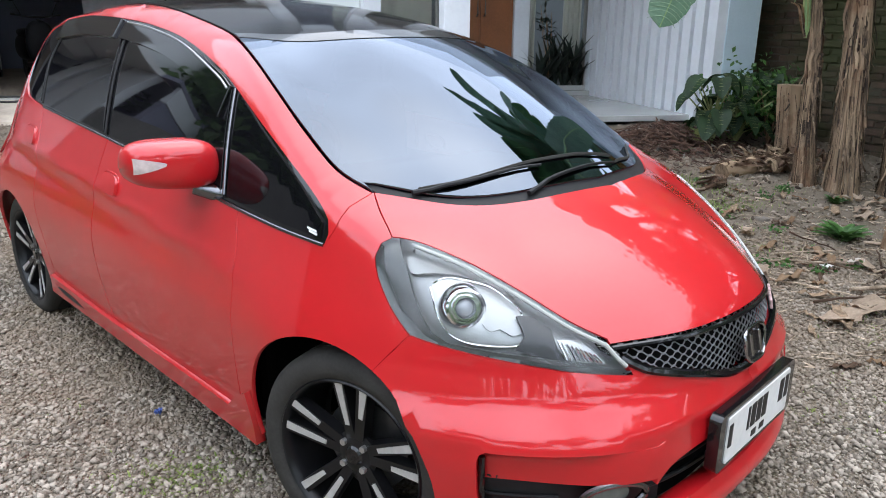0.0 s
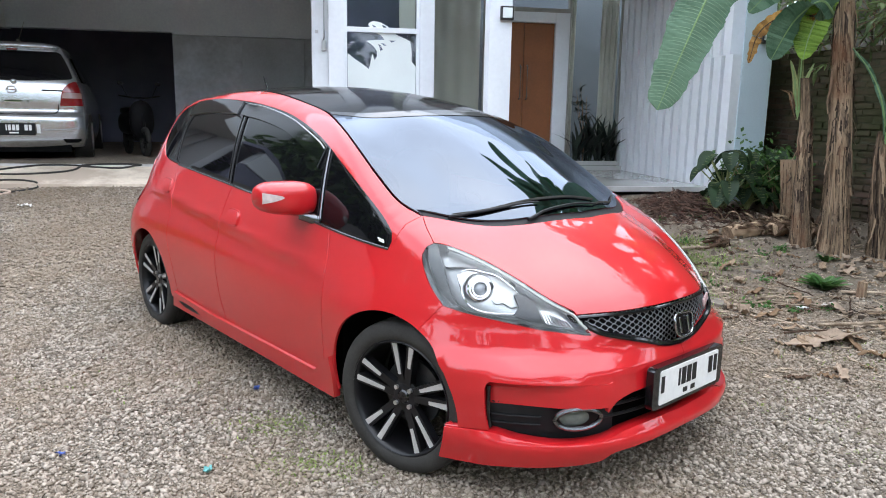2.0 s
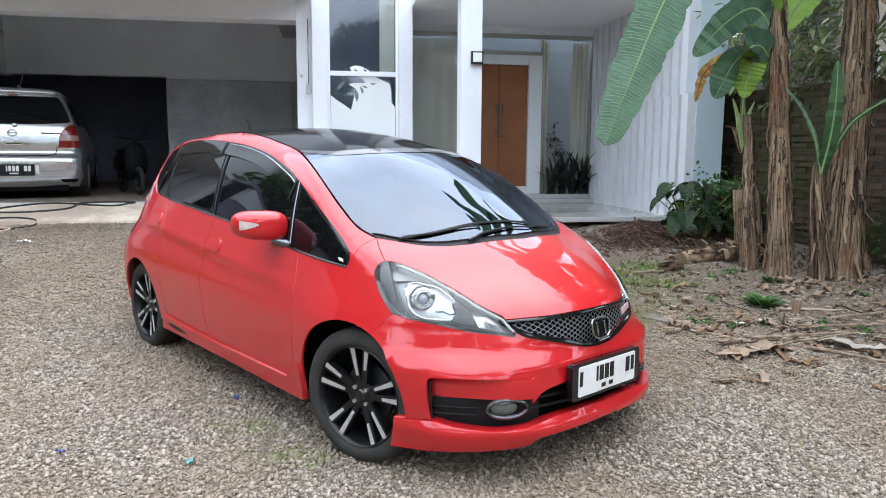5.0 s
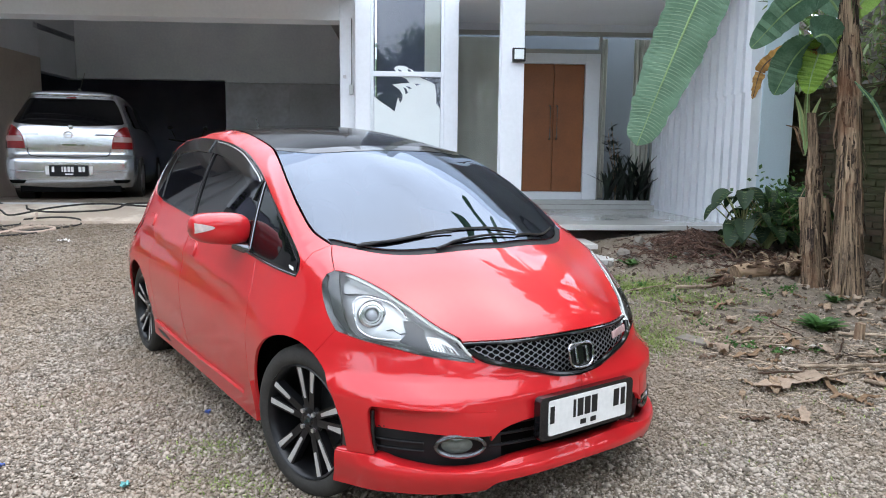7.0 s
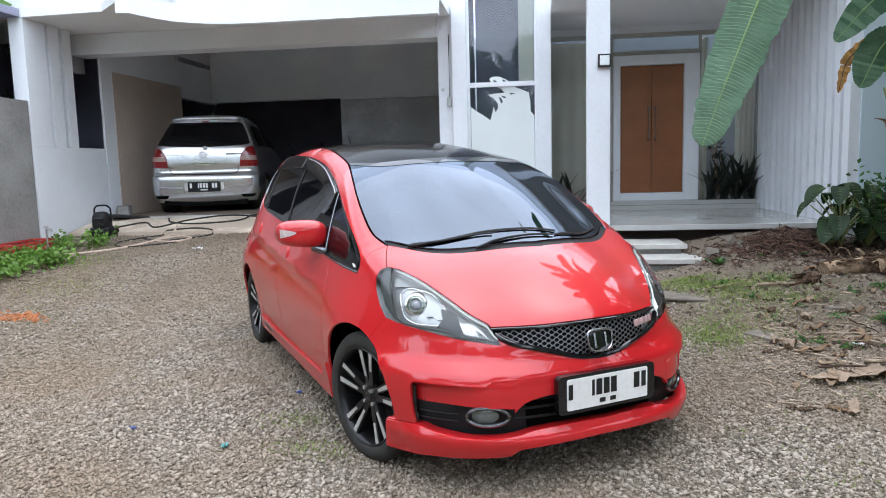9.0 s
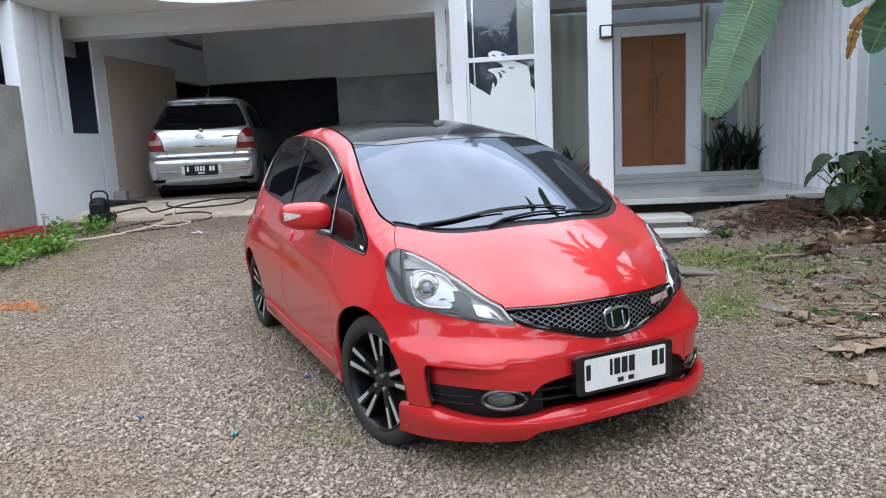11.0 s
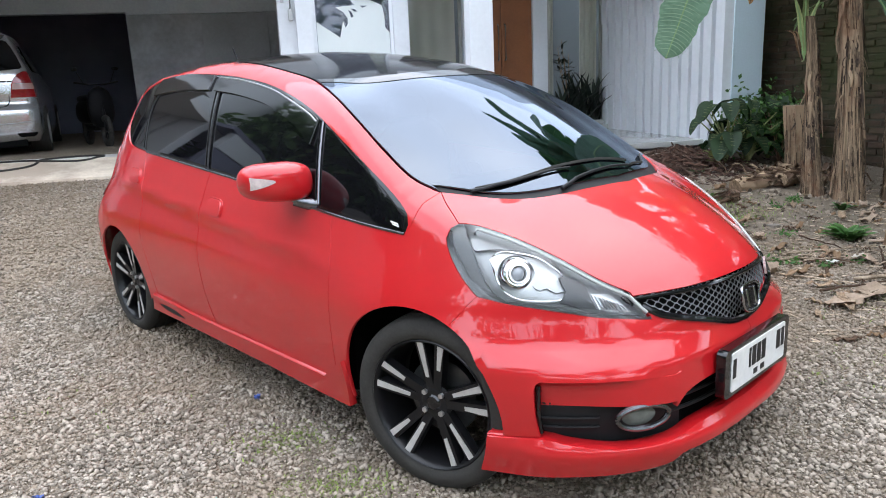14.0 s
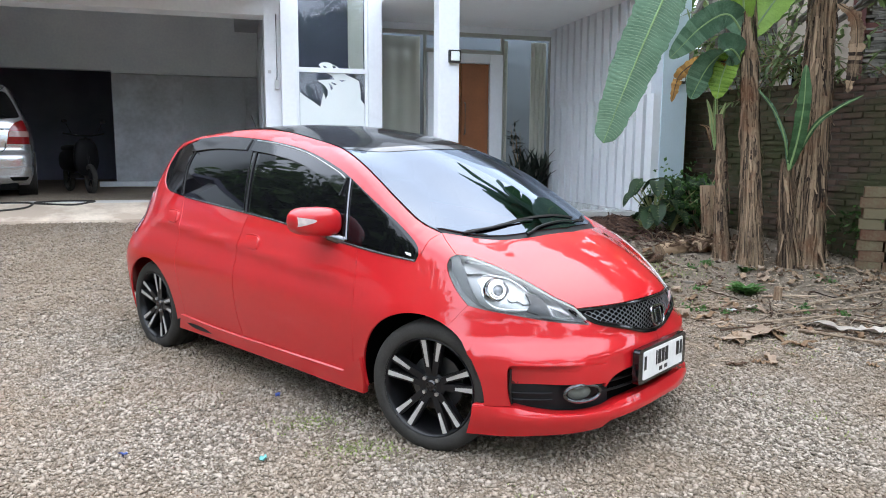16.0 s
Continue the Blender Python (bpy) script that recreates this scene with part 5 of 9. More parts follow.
# mirrors
def superball(bm, c, r, n=2.6, u=28, v=16, shear=0.0):
    rings = []
    for j in range(v + 1):
        ph = -math.pi / 2 + math.pi * j / v
        row = []
        for i in range(u):
            th = 2 * math.pi * i / u
            def p(t):
                return math.copysign(abs(t) ** (2 / n), t)
            x, y, z = p(math.cos(ph)) * p(math.cos(th)), p(math.cos(ph)) * p(math.sin(th)), p(math.sin(ph))
            row.append((c[0] + r[0] * x, c[1] + r[1] * y, c[2] + r[2] * z + shear * y))
        rings.append(row)
    V = [[bm.verts.new(q) for q in row] for row in rings[1:-1]]
    a, b = bm.verts.new(rings[0][0]), bm.verts.new(rings[-1][0])
    for A, B in zip(V, V[1:]):
        for i in range(u):
            bm.faces.new((A[i], A[(i + 1) % u], B[(i + 1) % u], B[i]))
    for i in range(u):
        bm.faces.new((a, V[0][(i + 1) % u], V[0][i]))
        bm.faces.new((b, V[-1][i], V[-1][(i + 1) % u]))
    return bm


CLEAR_IND = mat("clear_indicator", (0.52, 0.44, 0.42), 0.12, var=0.15, scale=60, bump=0.0, coat=1.0)
from mathutils.bvhtree import BVHTree


def mirror_shell(s, u=40, v=24, grow=1.0):
    bm = superball(bmesh.new(), (0, 0, 0), (0.080, 0.126, 0.077), 3.1, u, v)
    for w in bm.verts:
        t = (w.co.y * s + 0.12) / 0.24
        w.co.z += 0.006 * t + (0.016 if w.co.z < 0 else -0.004) * t
        w.co.x -= 0.05 * t * t
        if w.co.x < -0.06:
            w.co.x = -0.06 + (w.co.x + 0.06) * 0.3
        w.co *= grow
    return bm


for s in (-1, 1):
    bm = mirror_shell(s)
    mir = smooth(part("door_mirror", bm, RED, hatch, "red door mirror"), 60)
    mir.location = (-0.645, 0.862 * s, 0.995)
    tree_ = BVHTree.FromPolygons([v.co.copy() for v in mir.data.vertices], [tuple(f.vertices) for f in mir.data.polygons])
    bm, grid = bmesh.new(), []
    for i in range(13):
        a = i / 12
        y = 0.040 + 0.072 * a
        row = []
        for j in range(9):
            z = 0.016 - 0.004 * a + (j / 4 - 1) * (0.003 + 0.020 * a ** 0.8)
            hit = tree_.ray_cast(Vector((0.3, y * s, z)), Vector((-1, 0, 0)))[0]
            row.append(bm.verts.new(hit + Vector((0.0022, 0.001 * s, 0))))
        grid.append(row)
    for A, B in zip(grid, grid[1:]):
        for j in range(8):
            bm.faces.new((A[j], B[j], B[j + 1], A[j + 1]) if s == 1 else (A[j], A[j + 1], B[j + 1], B[j]))
    smooth(part("indicator_lens", bm, CLEAR_IND, mir, "clear white side indicator"), 60)
    bm = bmesh.new()
    box(bm, -0.004, 0.004, -0.088, 0.088, -0.046, 0.046, 0.003)
    o = part("mirror_glass", bm, CHROME, mir, "mirror glass")
    o.location = (-0.085, 0.0, 0.002)
    bm = bmesh.new()
    tube(bm, [(0.02, -0.05 * s, -0.065), (0.06, -0.10 * s, -0.085), (0.135, -0.155 * s, -0.095)], [0.022, 0.026, 0.030], 10)
    smooth(part("mirror_arm", bm, DARK_CHROME, mir, "dark grey mirror arm"))


# handles, fuel-side details, wipers
for dx, dz, door in ((-1.285, 0.842, 0), (-2.215, 0.925, 1)):
    for k, s in enumerate((1, -1)):
        owner = (doors_f, doors_r)[door][k]
        rr_ = [(dx + 0.062 * math.copysign(abs(math.cos(q)) ** 0.5, math.cos(q)), dz + 0.034 * math.copysign(abs(math.sin(q)) ** 0.5, math.sin(q)) - 0.12 * 0.062 * math.cos(q)) for q in np.linspace(0, 2 * np.pi, 40, endpoint=False)]
        flap = panel_mesh("door_handle", "side", [lay("side", np.array(rr_))], (), lambda q: 0.013 - 4.0 * (q[:, 1] - dz) ** 2, 0.015, 0.02, mirror=s == -1)
        part("door_handle", flap, RED, owner, "red flap handle")
        cup = lay("side", np.array(rr_) * 1.0, 0.0008)
        c0 = cup.mean(0)
        bm = bmesh.new()
        tube(bm, [Vector((c0[0] + (p[0] - c0[0]) * 1.07, p[1] * s, c0[2] + (p[2] - c0[2]) * 1.12)) for p in cup], 0.0028, 6, closed=True)
        smooth(part("handle_surround", bm, RED, owner, "raised red rim round the handle"))

for pv, arm_to, b0, b1 in (((0.012, -0.54), (0.135, -0.17), (0.015, -0.52), (0.15, 0.16)), ((0.185, -0.28), (0.185, 0.13), (0.18, 0.14), (0.0, 0.50))):
    a = lay("top", np.array(spline([pv, ((pv[0] + arm_to[0]) / 2, (pv[1] + arm_to[1]) / 2), arm_to], 0.04)), 0.010)
    a[:2] -= np.array([0, 0, 0.006])
    bm = bmesh.new()
    tube(bm, a, [0.0075 - 0.0042 * i / len(a) for i in range(len(a))], 8)
    w = smooth(part("wiper", bm, BLACK_PLASTIC, hatch, "black wiper arm"))
    b = lay("top", np.array(spline([b0, ((b0[0] + b1[0]) / 2 + 0.03, (b0[1] + b1[1]) / 2), b1], 0.04)), 0.007)
    bm = bmesh.new()
    tube(bm, b, 0.0040, 6)
    tube(bm, b + np.array([0.0, 0.0, 0.004]), 0.0025, 6)
    smooth(part("wiper_blade", bm, RUBBER, w, "black wiper blade"))

# floor pan, cabin
bm = bmesh.new()
box(bm, -2.85, 0.50, -0.50, 0.50, 0.20, 0.50, 0.03)
box(bm, -2.08, -0.42, -0.74, 0.74, 0.19, 0.80, 0.03)
box(bm, -0.2, 0.45, -0.42, 0.42, 0.5, 0.62, 0.03)
part("floor_pan", bm, DARK, hatch, "black underside and inner body")
bm = bmesh.new()
box(bm, -0.75, -0.02, -0.58, 0.58, 0.74, 0.89, 0.04)
part("dashboard", bm, BLACK_PLASTIC, hatch, "black dashboard")
for y in (-0.36, 0.36):
    for x in (-1.30, -2.1):
        bm = superball(bmesh.new(), (x, y, 0.86), (0.09, 0.23, 0.30), 3.0)
        superball(bm, (x - 0.05, y, 1.20), (0.05, 0.13, 0.08), 3.0)
        smooth(part("seat", bm, BLACK_PLASTIC, hatch, "dark cloth seat"))
bm = bmesh.new()
tube(bm, [(-0.80 + 0.06 * math.sin(a), -0.36 + 0.18 * math.cos(a), 0.93 + 0.17 * math.sin(a)) for a in np.linspace(0, 2 * np.pi, 28, endpoint=False)], 0.015, 8, closed=True)
smooth(part("steering_wheel", bm, BLACK_PLASTIC, hatch, "black steering wheel"))
bm = bmesh.new()
box(bm, -0.06, 0.06, -0.02, 0.02, -0.03, 0.03, 0.01)
o = part("inner_mirror", bm, BLACK_PLASTIC, hatch, "inner mirror foot")
o.location = (-0.60, 0.0, 1.33)
bm = bmesh.new()
cyl(bm, (-2.45, 0, 1.49), (-2.52, 0, 1.60), 0.006, 0.003, 8)
box(bm, -2.49, -2.41, -0.02, 0.02, 1.465, 1.495, 0.008)
part("roof_antenna", bm, BLACK_PLASTIC, hatch, "short black roof antenna")

# wheels and arches
for x in (0.0, -2.5):
    for s in (-1, 1):
        bm = bmesh.new()
        n = 30
        prof = [(-0.70, 0.343), (-0.50, 0.343), (-0.48, 0.30), (-0.48, 0.0)]
        rings = [[bm.verts.new((x + r * math.cos(a), y if s == -1 else -y, 0.30 + r * math.sin(a))) for a in np.linspace(radians(-15), radians(195), n)] for y, r in prof]
        for A, B in zip(rings, rings[1:]):
            for i in range(n - 1):
                bm.faces.new((A[i], A[i + 1], B[i + 1], B[i]))
        smooth(part("arch_liner", bm, DARK, hatch, "black wheel arch liner"))


def lathe(bm, prof, n=64, squash=None):
    rings = [[bm.verts.new((r * math.cos(a), y, r * math.sin(a))) for a in np.linspace(0, 2 * np.pi, n, endpoint=False)] for y, r in prof]
    for A, B in zip(rings, rings[1:]):
        for i in range(n):
            bm.faces.new((A[i], A[(i + 1) % n], B[(i + 1) % n], B[i]))
    return rings


tyre_bm = bmesh.new()
lathe(tyre_bm, [(-0.088, 0.222), (-0.098, 0.231), (-0.104, 0.250), (-0.103, 0.268), (-0.094, 0.288), (-0.080, 0.2985), (-0.055, 0.3005), (-0.052, 0.295), (-0.047, 0.295), (-0.044, 0.3015), (-0.005, 0.302), (-0.003, 0.2955), (0.003, 0.2955), (0.005, 0.302), (0.044, 0.3015), (0.047, 0.295), (0.052, 0.295), (0.055, 0.3005), (0.080, 0.2985), (0.094, 0.288), (0.105, 0.25), (0.09, 0.21)], 72)
tyre_me = bpy.data.meshes.new("tyre")
tyre_bm.to_mesh(tyre_me)
tyre_bm.free()
tyre_me.materials.append(RUBBER)
rim_bm = bmesh.new()
lathe(rim_bm, [(-0.092, 0.230), (-0.099, 0.224), (-0.094, 0.217), (-0.055, 0.210), (0.06, 0.205)], 64)
lathe(rim_bm, [(-0.045, 0.001), (-0.045, 0.06), (-0.06, 0.066), (-0.066, 0.050), (-0.070, 0.030), (-0.070, 0.001)][::-1], 32)
rim_me = bpy.data.meshes.new("rim")
bmesh.ops.recalc_face_normals(rim_bm, faces=rim_bm.faces)
rim_bm.to_mesh(rim_me)
rim_bm.free()
rim_me.materials.append(WHEEL_BLACK)


def spoke_pair():
    """One black spoke body that forks into two arms; the machined strips are meshes of their own."""
    bm = bmesh.new()
    def prism(path, w0, w1, y0, y1, d):
        vs = []
        for (x, z), w, y in ((path[0], w0, y0), (path[1], w1, y1)):
            t = Vector((path[1][0] - path[0][0], path[1][1] - path[0][1])).normalized()
            nrm = Vector((-t.y, t.x))
            for sx in (-1, 1):
                for dd in (0, d):
                    vs.append(bm.verts.new((x + nrm.x * w * sx, y + dd, z + nrm.y * w * sx)))
        for f in ((0, 1, 3, 2), (4, 6, 7, 5), (0, 4, 5, 1), (2, 3, 7, 6), (0, 2, 6, 4), (1, 5, 7, 3)):
            bm.faces.new([vs[i] for i in f])
    for sgn in (-1, 1):
        prism([(0.012 * sgn, 0.045), (0.039 * sgn, 0.214)], 0.014, 0.018, -0.066, -0.088, 0.035)
    bmesh.ops.recalc_face_normals(bm, faces=bm.faces)
    return bm


def strip_mesh():
    bm = bmesh.new()
    for sgn in (-1, 1):
        a, b = (Vector((-0.018, 0.088)), Vector((-0.037, 0.217))) if sgn < 0 else (Vector((0.027, 0.122)), Vector((0.044, 0.214)))
        t = (b - a).normalized()
        nrm = Vector((-t.y, t.x))
        q = []
        for p, w, y in ((a, 0.0065, -0.0742 if sgn < 0 else -0.0790), (b, 0.0115, -0.0905)):
            for sx in (-1, 1):
                q.append(bm.verts.new((p.x + nrm.x * w * sx, y, p.y + nrm.y * w * sx)))
        f = bm.faces.new((q[0], q[1], q[3], q[2]))
        e = bmesh.ops.extrude_face_region(bm, geom=[f])["geom"]
        bmesh.ops.translate(bm, vec=(0, 0.006, 0), verts=[v for v in e if isinstance(v, bmesh.types.BMVert)])
    bmesh.ops.recalc_face_normals(bm, faces=bm.faces)
    return bm


def keep(name, bm, material):
    me = bpy.data.meshes.new(name)
    bm.to_mesh(me)
    bm.free()
    me.materials.append(material)
    return me


spoke_me, strip_me = keep("spoke", spoke_pair(), WHEEL_BLACK), keep("machined_strip", strip_mesh(), WHEEL_CUT)
nut_bm = bmesh.new()
cyl(nut_bm, (0, -0.012, 0), (0, 0.01, 0), 0.0095, n=6)
nut_me = keep("wheel_nut", nut_bm, SATIN)
disc_bm = bmesh.new()
lathe(disc_bm, [(0.0, 0.001), (0.0, 0.13), (0.02, 0.13), (0.02, 0.001)], 40)
disc_me = keep("brake_disc", disc_bm, mat("brake_disc_steel", (0.10, 0.10, 0.10), 0.4, metal=0.8, var=0.3, bump=0.1))
cap_bm = bmesh.new()
lathe(cap_bm, [(-0.076, 0.001), (-0.076, 0.022), (-0.070, 0.028)][::-1], 28)
cap_me = keep("centre_cap", cap_bm, BLACK_GLOSS)


def add_wheel(x, s, spin):
    w = new("wheel")
    w.parent = hatch
    w["label"] = "black and machined twin-spoke alloy wheel"
    w.matrix_local = pose(x, (0.685 if x == 0 else 0.70) * s, 0.297, 0, 0, (0 if s == -1 else 180) + (14 if x == 0 else 0))
    smooth(part("tyre", tyre_me, None, w, "black rubber tyre"), 50)
    smooth(part("rim", rim_me, None, w), 50)
    for k in range(5):
        o = part("spoke", spoke_me, None, w)
        o.matrix_local = pose(0, 0, 0, 0, spin + 72 * k, 0)
        o = part("machined_strip", strip_me, None, w, "bare machined strip")
        o.matrix_local = pose(0, 0, 0, 0, spin + 72 * k, 0)
    for k in range(4):
        a = radians(45 + 90 * k + spin)
        o = part("wheel_nut", nut_me, None, w)
        o.location = (0.045 * math.sin(a), -0.066, 0.045 * math.cos(a))
    o = part("brake_disc", disc_me, None, w)
    o.location = (0, -0.01, 0)
    part("centre_cap", cap_me, None, w)


add_wheel(0.0, -1, 2)
add_wheel(-2.5, -1, 10)
add_wheel(0.0, 1, 30)
add_wheel(-2.5, 1, 50)


# small pale sticker at the front corner of the quarter glass
for u0, u1, z in ((-0.146, -0.112, 0.890), (-0.138, -0.108, 0.883)):
    panel("sticker_bar", "side", [on("side", [(u0, z + 0.003), (u1, z - 0.003)]), on("side", [(u1, z - 0.003), (u1, z - 0.008)]), on("side", [(u1, z - 0.008), (u0, z - 0.002)]), on("side", [(u0, z - 0.002), (u0, z + 0.003)])], WHITE_PLATE, hatch, "small pale sticker with unreadable lettering", off=0.0015, rim=0.001)
# scrape on the side skirt and scuffs along the doors
panel("skirt_scrape", "side", [on("side", [(-2.02, 0.262), (-1.93, 0.268), (-1.80, 0.258), (-1.72, 0.238)]), on("side", [(-1.72, 0.238), (-1.84, 0.236), (-1.95, 0.243), (-2.02, 0.262)])], BLACK_PLASTIC, hatch, "dark scrape on the side skirt", off=0.0175, rim=0.001, h=0.02)


# ---------------------------------------------------------------- plants
def leaf_mat(name, color, tint, rough=0.45, var=0.25):
    m = mat(name, color, rough, var=var, scale=7, fine=90, bump=0.12, tint=tint, island=0.35)
    nt = m.node_tree
    b = nt.nodes["Principled BSDF"]
    ramp = [n for n in nt.nodes if n.type == "VALTORGB"][0]
    tl, mx = nt.nodes.new("ShaderNodeBsdfTranslucent"), nt.nodes.new("ShaderNodeMixShader")
    mx.inputs[0].default_value = 0.33
    nt.links.new(ramp.outputs["Color"], tl.inputs["Color"])
    nt.links.new(b.outputs[0], mx.inputs[1])
    nt.links.new(tl.outputs[0], mx.inputs[2])
    nt.links.new(mx.outputs[0], nt.nodes["Material Output"].inputs["Surface"])
    return m


def fibre_mat(name, color, tint, stretch=(14, 14, 1.2), var=0.45, island=0.3):
    m = mat(name, color, 0.9, var=var, scale=2.2, fine=18, bump=0.7, tint=tint, island=island)
    nt = m.node_tree
    tc = [n for n in nt.nodes if n.type == "TEX_COORD"][0]
    mp = nt.nodes.new("ShaderNodeMapping")
    mp.inputs["Scale"].default_value = stretch
    nt.links.new(tc.outputs["Object"], mp.inputs["Vector"])
    for n in nt.nodes:
        if n.type == "TEX_NOISE":
            nt.links.new(mp.outputs[0], n.inputs["Vector"])
    return m


BANANA = leaf_mat("banana_leaf", (0.066, 0.145, 0.082), (0.125, 0.215, 0.140), 0.42)
BANANA_LIME = leaf_mat("young_banana_leaf", (0.14, 0.27, 0.03), (0.22, 0.36, 0.06), 0.4)
BANANA_DARK = leaf_mat("dark_banana_leaf", (0.030, 0.088, 0.030), (0.065, 0.140, 0.060), 0.4)
RIB_GREEN = mat("leaf_rib", (0.22, 0.34, 0.14), 0.5, var=0.2, bump=0.1)
RIB_PALE = mat("pale_leaf_vein", (0.26, 0.38, 0.25), 0.45, var=0.15, bump=0.0)
DRY_YELLOW = leaf_mat("yellowed_leaf", (0.28, 0.135, 0.030), (0.40, 0.22, 0.06), 0.6)
DRY_BROWN = leaf_mat("dry_brown_leaf", (0.16, 0.085, 0.04), (0.26, 0.17, 0.10), 0.8)
BARK = fibre_mat("banana_bark", (0.048, 0.028, 0.018), (0.235, 0.165, 0.105), (26, 26, 1.4), var=0.55, island=0.6)
mossy(BARK, (0.165, 0.072, 0.034), 3.0, 0.52, 0.67, 0.7)
STEM = fibre_mat("green_stem", (0.16, 0.20, 0.07), (0.24, 0.27, 0.12), (10, 10, 1.5))
WEED = leaf_mat("weed_leaf", (0.040, 0.115, 0.025), (0.085, 0.175, 0.045))
SNAKE = leaf_mat("snake_plant_leaf", (0.014, 0.024, 0.018), (0.030, 0.042, 0.030), 0.4)
EAR = leaf_mat("arum_leaf", (0.009, 0.026, 0.009), (0.021, 0.052, 0.016), 0.6)
TREE = leaf_mat("tree_leaf", (0.045, 0.105, 0.025), (0.10, 0.18, 0.05), 0.5)


def blade(bm, pts, widths, side, fold=0.15, amp=0.0, seed=0, across=4, ragged=0.0):
    """A leaf blade along a midrib: pts, half widths, and the sideways direction; folds up along the midrib, with cross ribs."""
    rr = random.Random(seed)
    P = [Vector(p) for p in pts]
    n = len(P)
    rows = []
    for i, p in enumerate(P):
        t = (P[min(i + 1, n - 1)] - P[max(i - 1, 0)]).normalized()
        s = (Vector(side) - t * Vector(side).dot(t)).normalized()
        nrm = s.cross(t)
        row = []
        for j in range(-across, across + 1):
            k = j / across
            w = widths[i] * (1 + (ragged * 1.6 * noise.noise(Vector((i * 0.21, seed * 3.1, j * 1.7))) + ragged * 0.25 * rr.uniform(-1, 1) if abs(k) == 1 else 0))
            up = fold * abs(k) * widths[i] + amp * math.sin(i * 2.1 + abs(k) * 2.0) * abs(k) ** 0.5 + min(amp * 2.0, 0.006) * math.sin(i * 0.13 + k * 3) * abs(k)
            row.append(bm.verts.new(p + s * (k * w) + nrm * up))
        rows.append(row)
    for A, B in zip(rows, rows[1:]):
        for a in range(2 * across):
            bm.faces.new((A[a], A[a + 1], B[a + 1], B[a]))
    return bm


def banana_leaf(name, mids, half_w, side, material, parent, label, n=110, fold=0.12, amp=0.0035, seed=1, ragged=0.05, rib=0.011, veins=0.0, blunt=4):
    line = [Vector(p) for p in spline(mids, 0.01)]
    line = [line[int(i * (len(line) - 1) / n)] for i in range(n + 1)]
    ws = [half_w * (max(0.0, 1 - abs(2 * i / n - 1) ** blunt) ** 0.5 * (0.72 + 0.28 * math.sin(math.pi * min(1, i / n * 1.1))) + 0.012) for i in range(n + 1)]
    bm = blade(bmesh.new(), line, ws, side, fold, amp, seed, 5, ragged)
    leaf = smooth(part(name, bm, material, parent, label), 70)
    bm = bmesh.new()
    tube(bm, line[::5] + [line[-1]], [rib * (1 - 0.8 * i / (n // 5 + 1)) for i in range(len(line[::5]) + 1)], 6)
    if veins:
        bv, run, last = bmesh.new(), 0.0, 0.0
        S = Vector(side)
        for i in range(4, n - 3):
            run += (line[i] - line[i - 1]).length
            if run - last < veins:
                continue
            last = run
            t = (line[i + 1] - line[i - 1]).normalized()
            sd = (S - t * S.dot(t)).normalized()
            up = sd.cross(t)
            for sg in (-1, 1):
                pts = [line[i] + sd * (sg * k * ws[i] * 0.97) + t * (0.035 * k * k) + up * (fold * k * ws[i] + 0.0030) for k in (0.0, 0.25, 0.5, 0.75, 1.0)]
                tube(bv, pts, [0.0020, 0.0018, 0.0015, 0.0012, 0.0007], 4)
                tube(bv, [p - up * 0.006 for p in pts], [0.0020, 0.0018, 0.0015, 0.0012, 0.0007], 4)
        part("venation", bv, RIB_PALE, leaf, "pale side ribs")["kind"] = "stuff"
    smooth(part("midrib", bm, BARK if material in (BARK, DRY_BROWN, DRY_YELLOW) else RIB_GREEN, leaf))
    return leaf


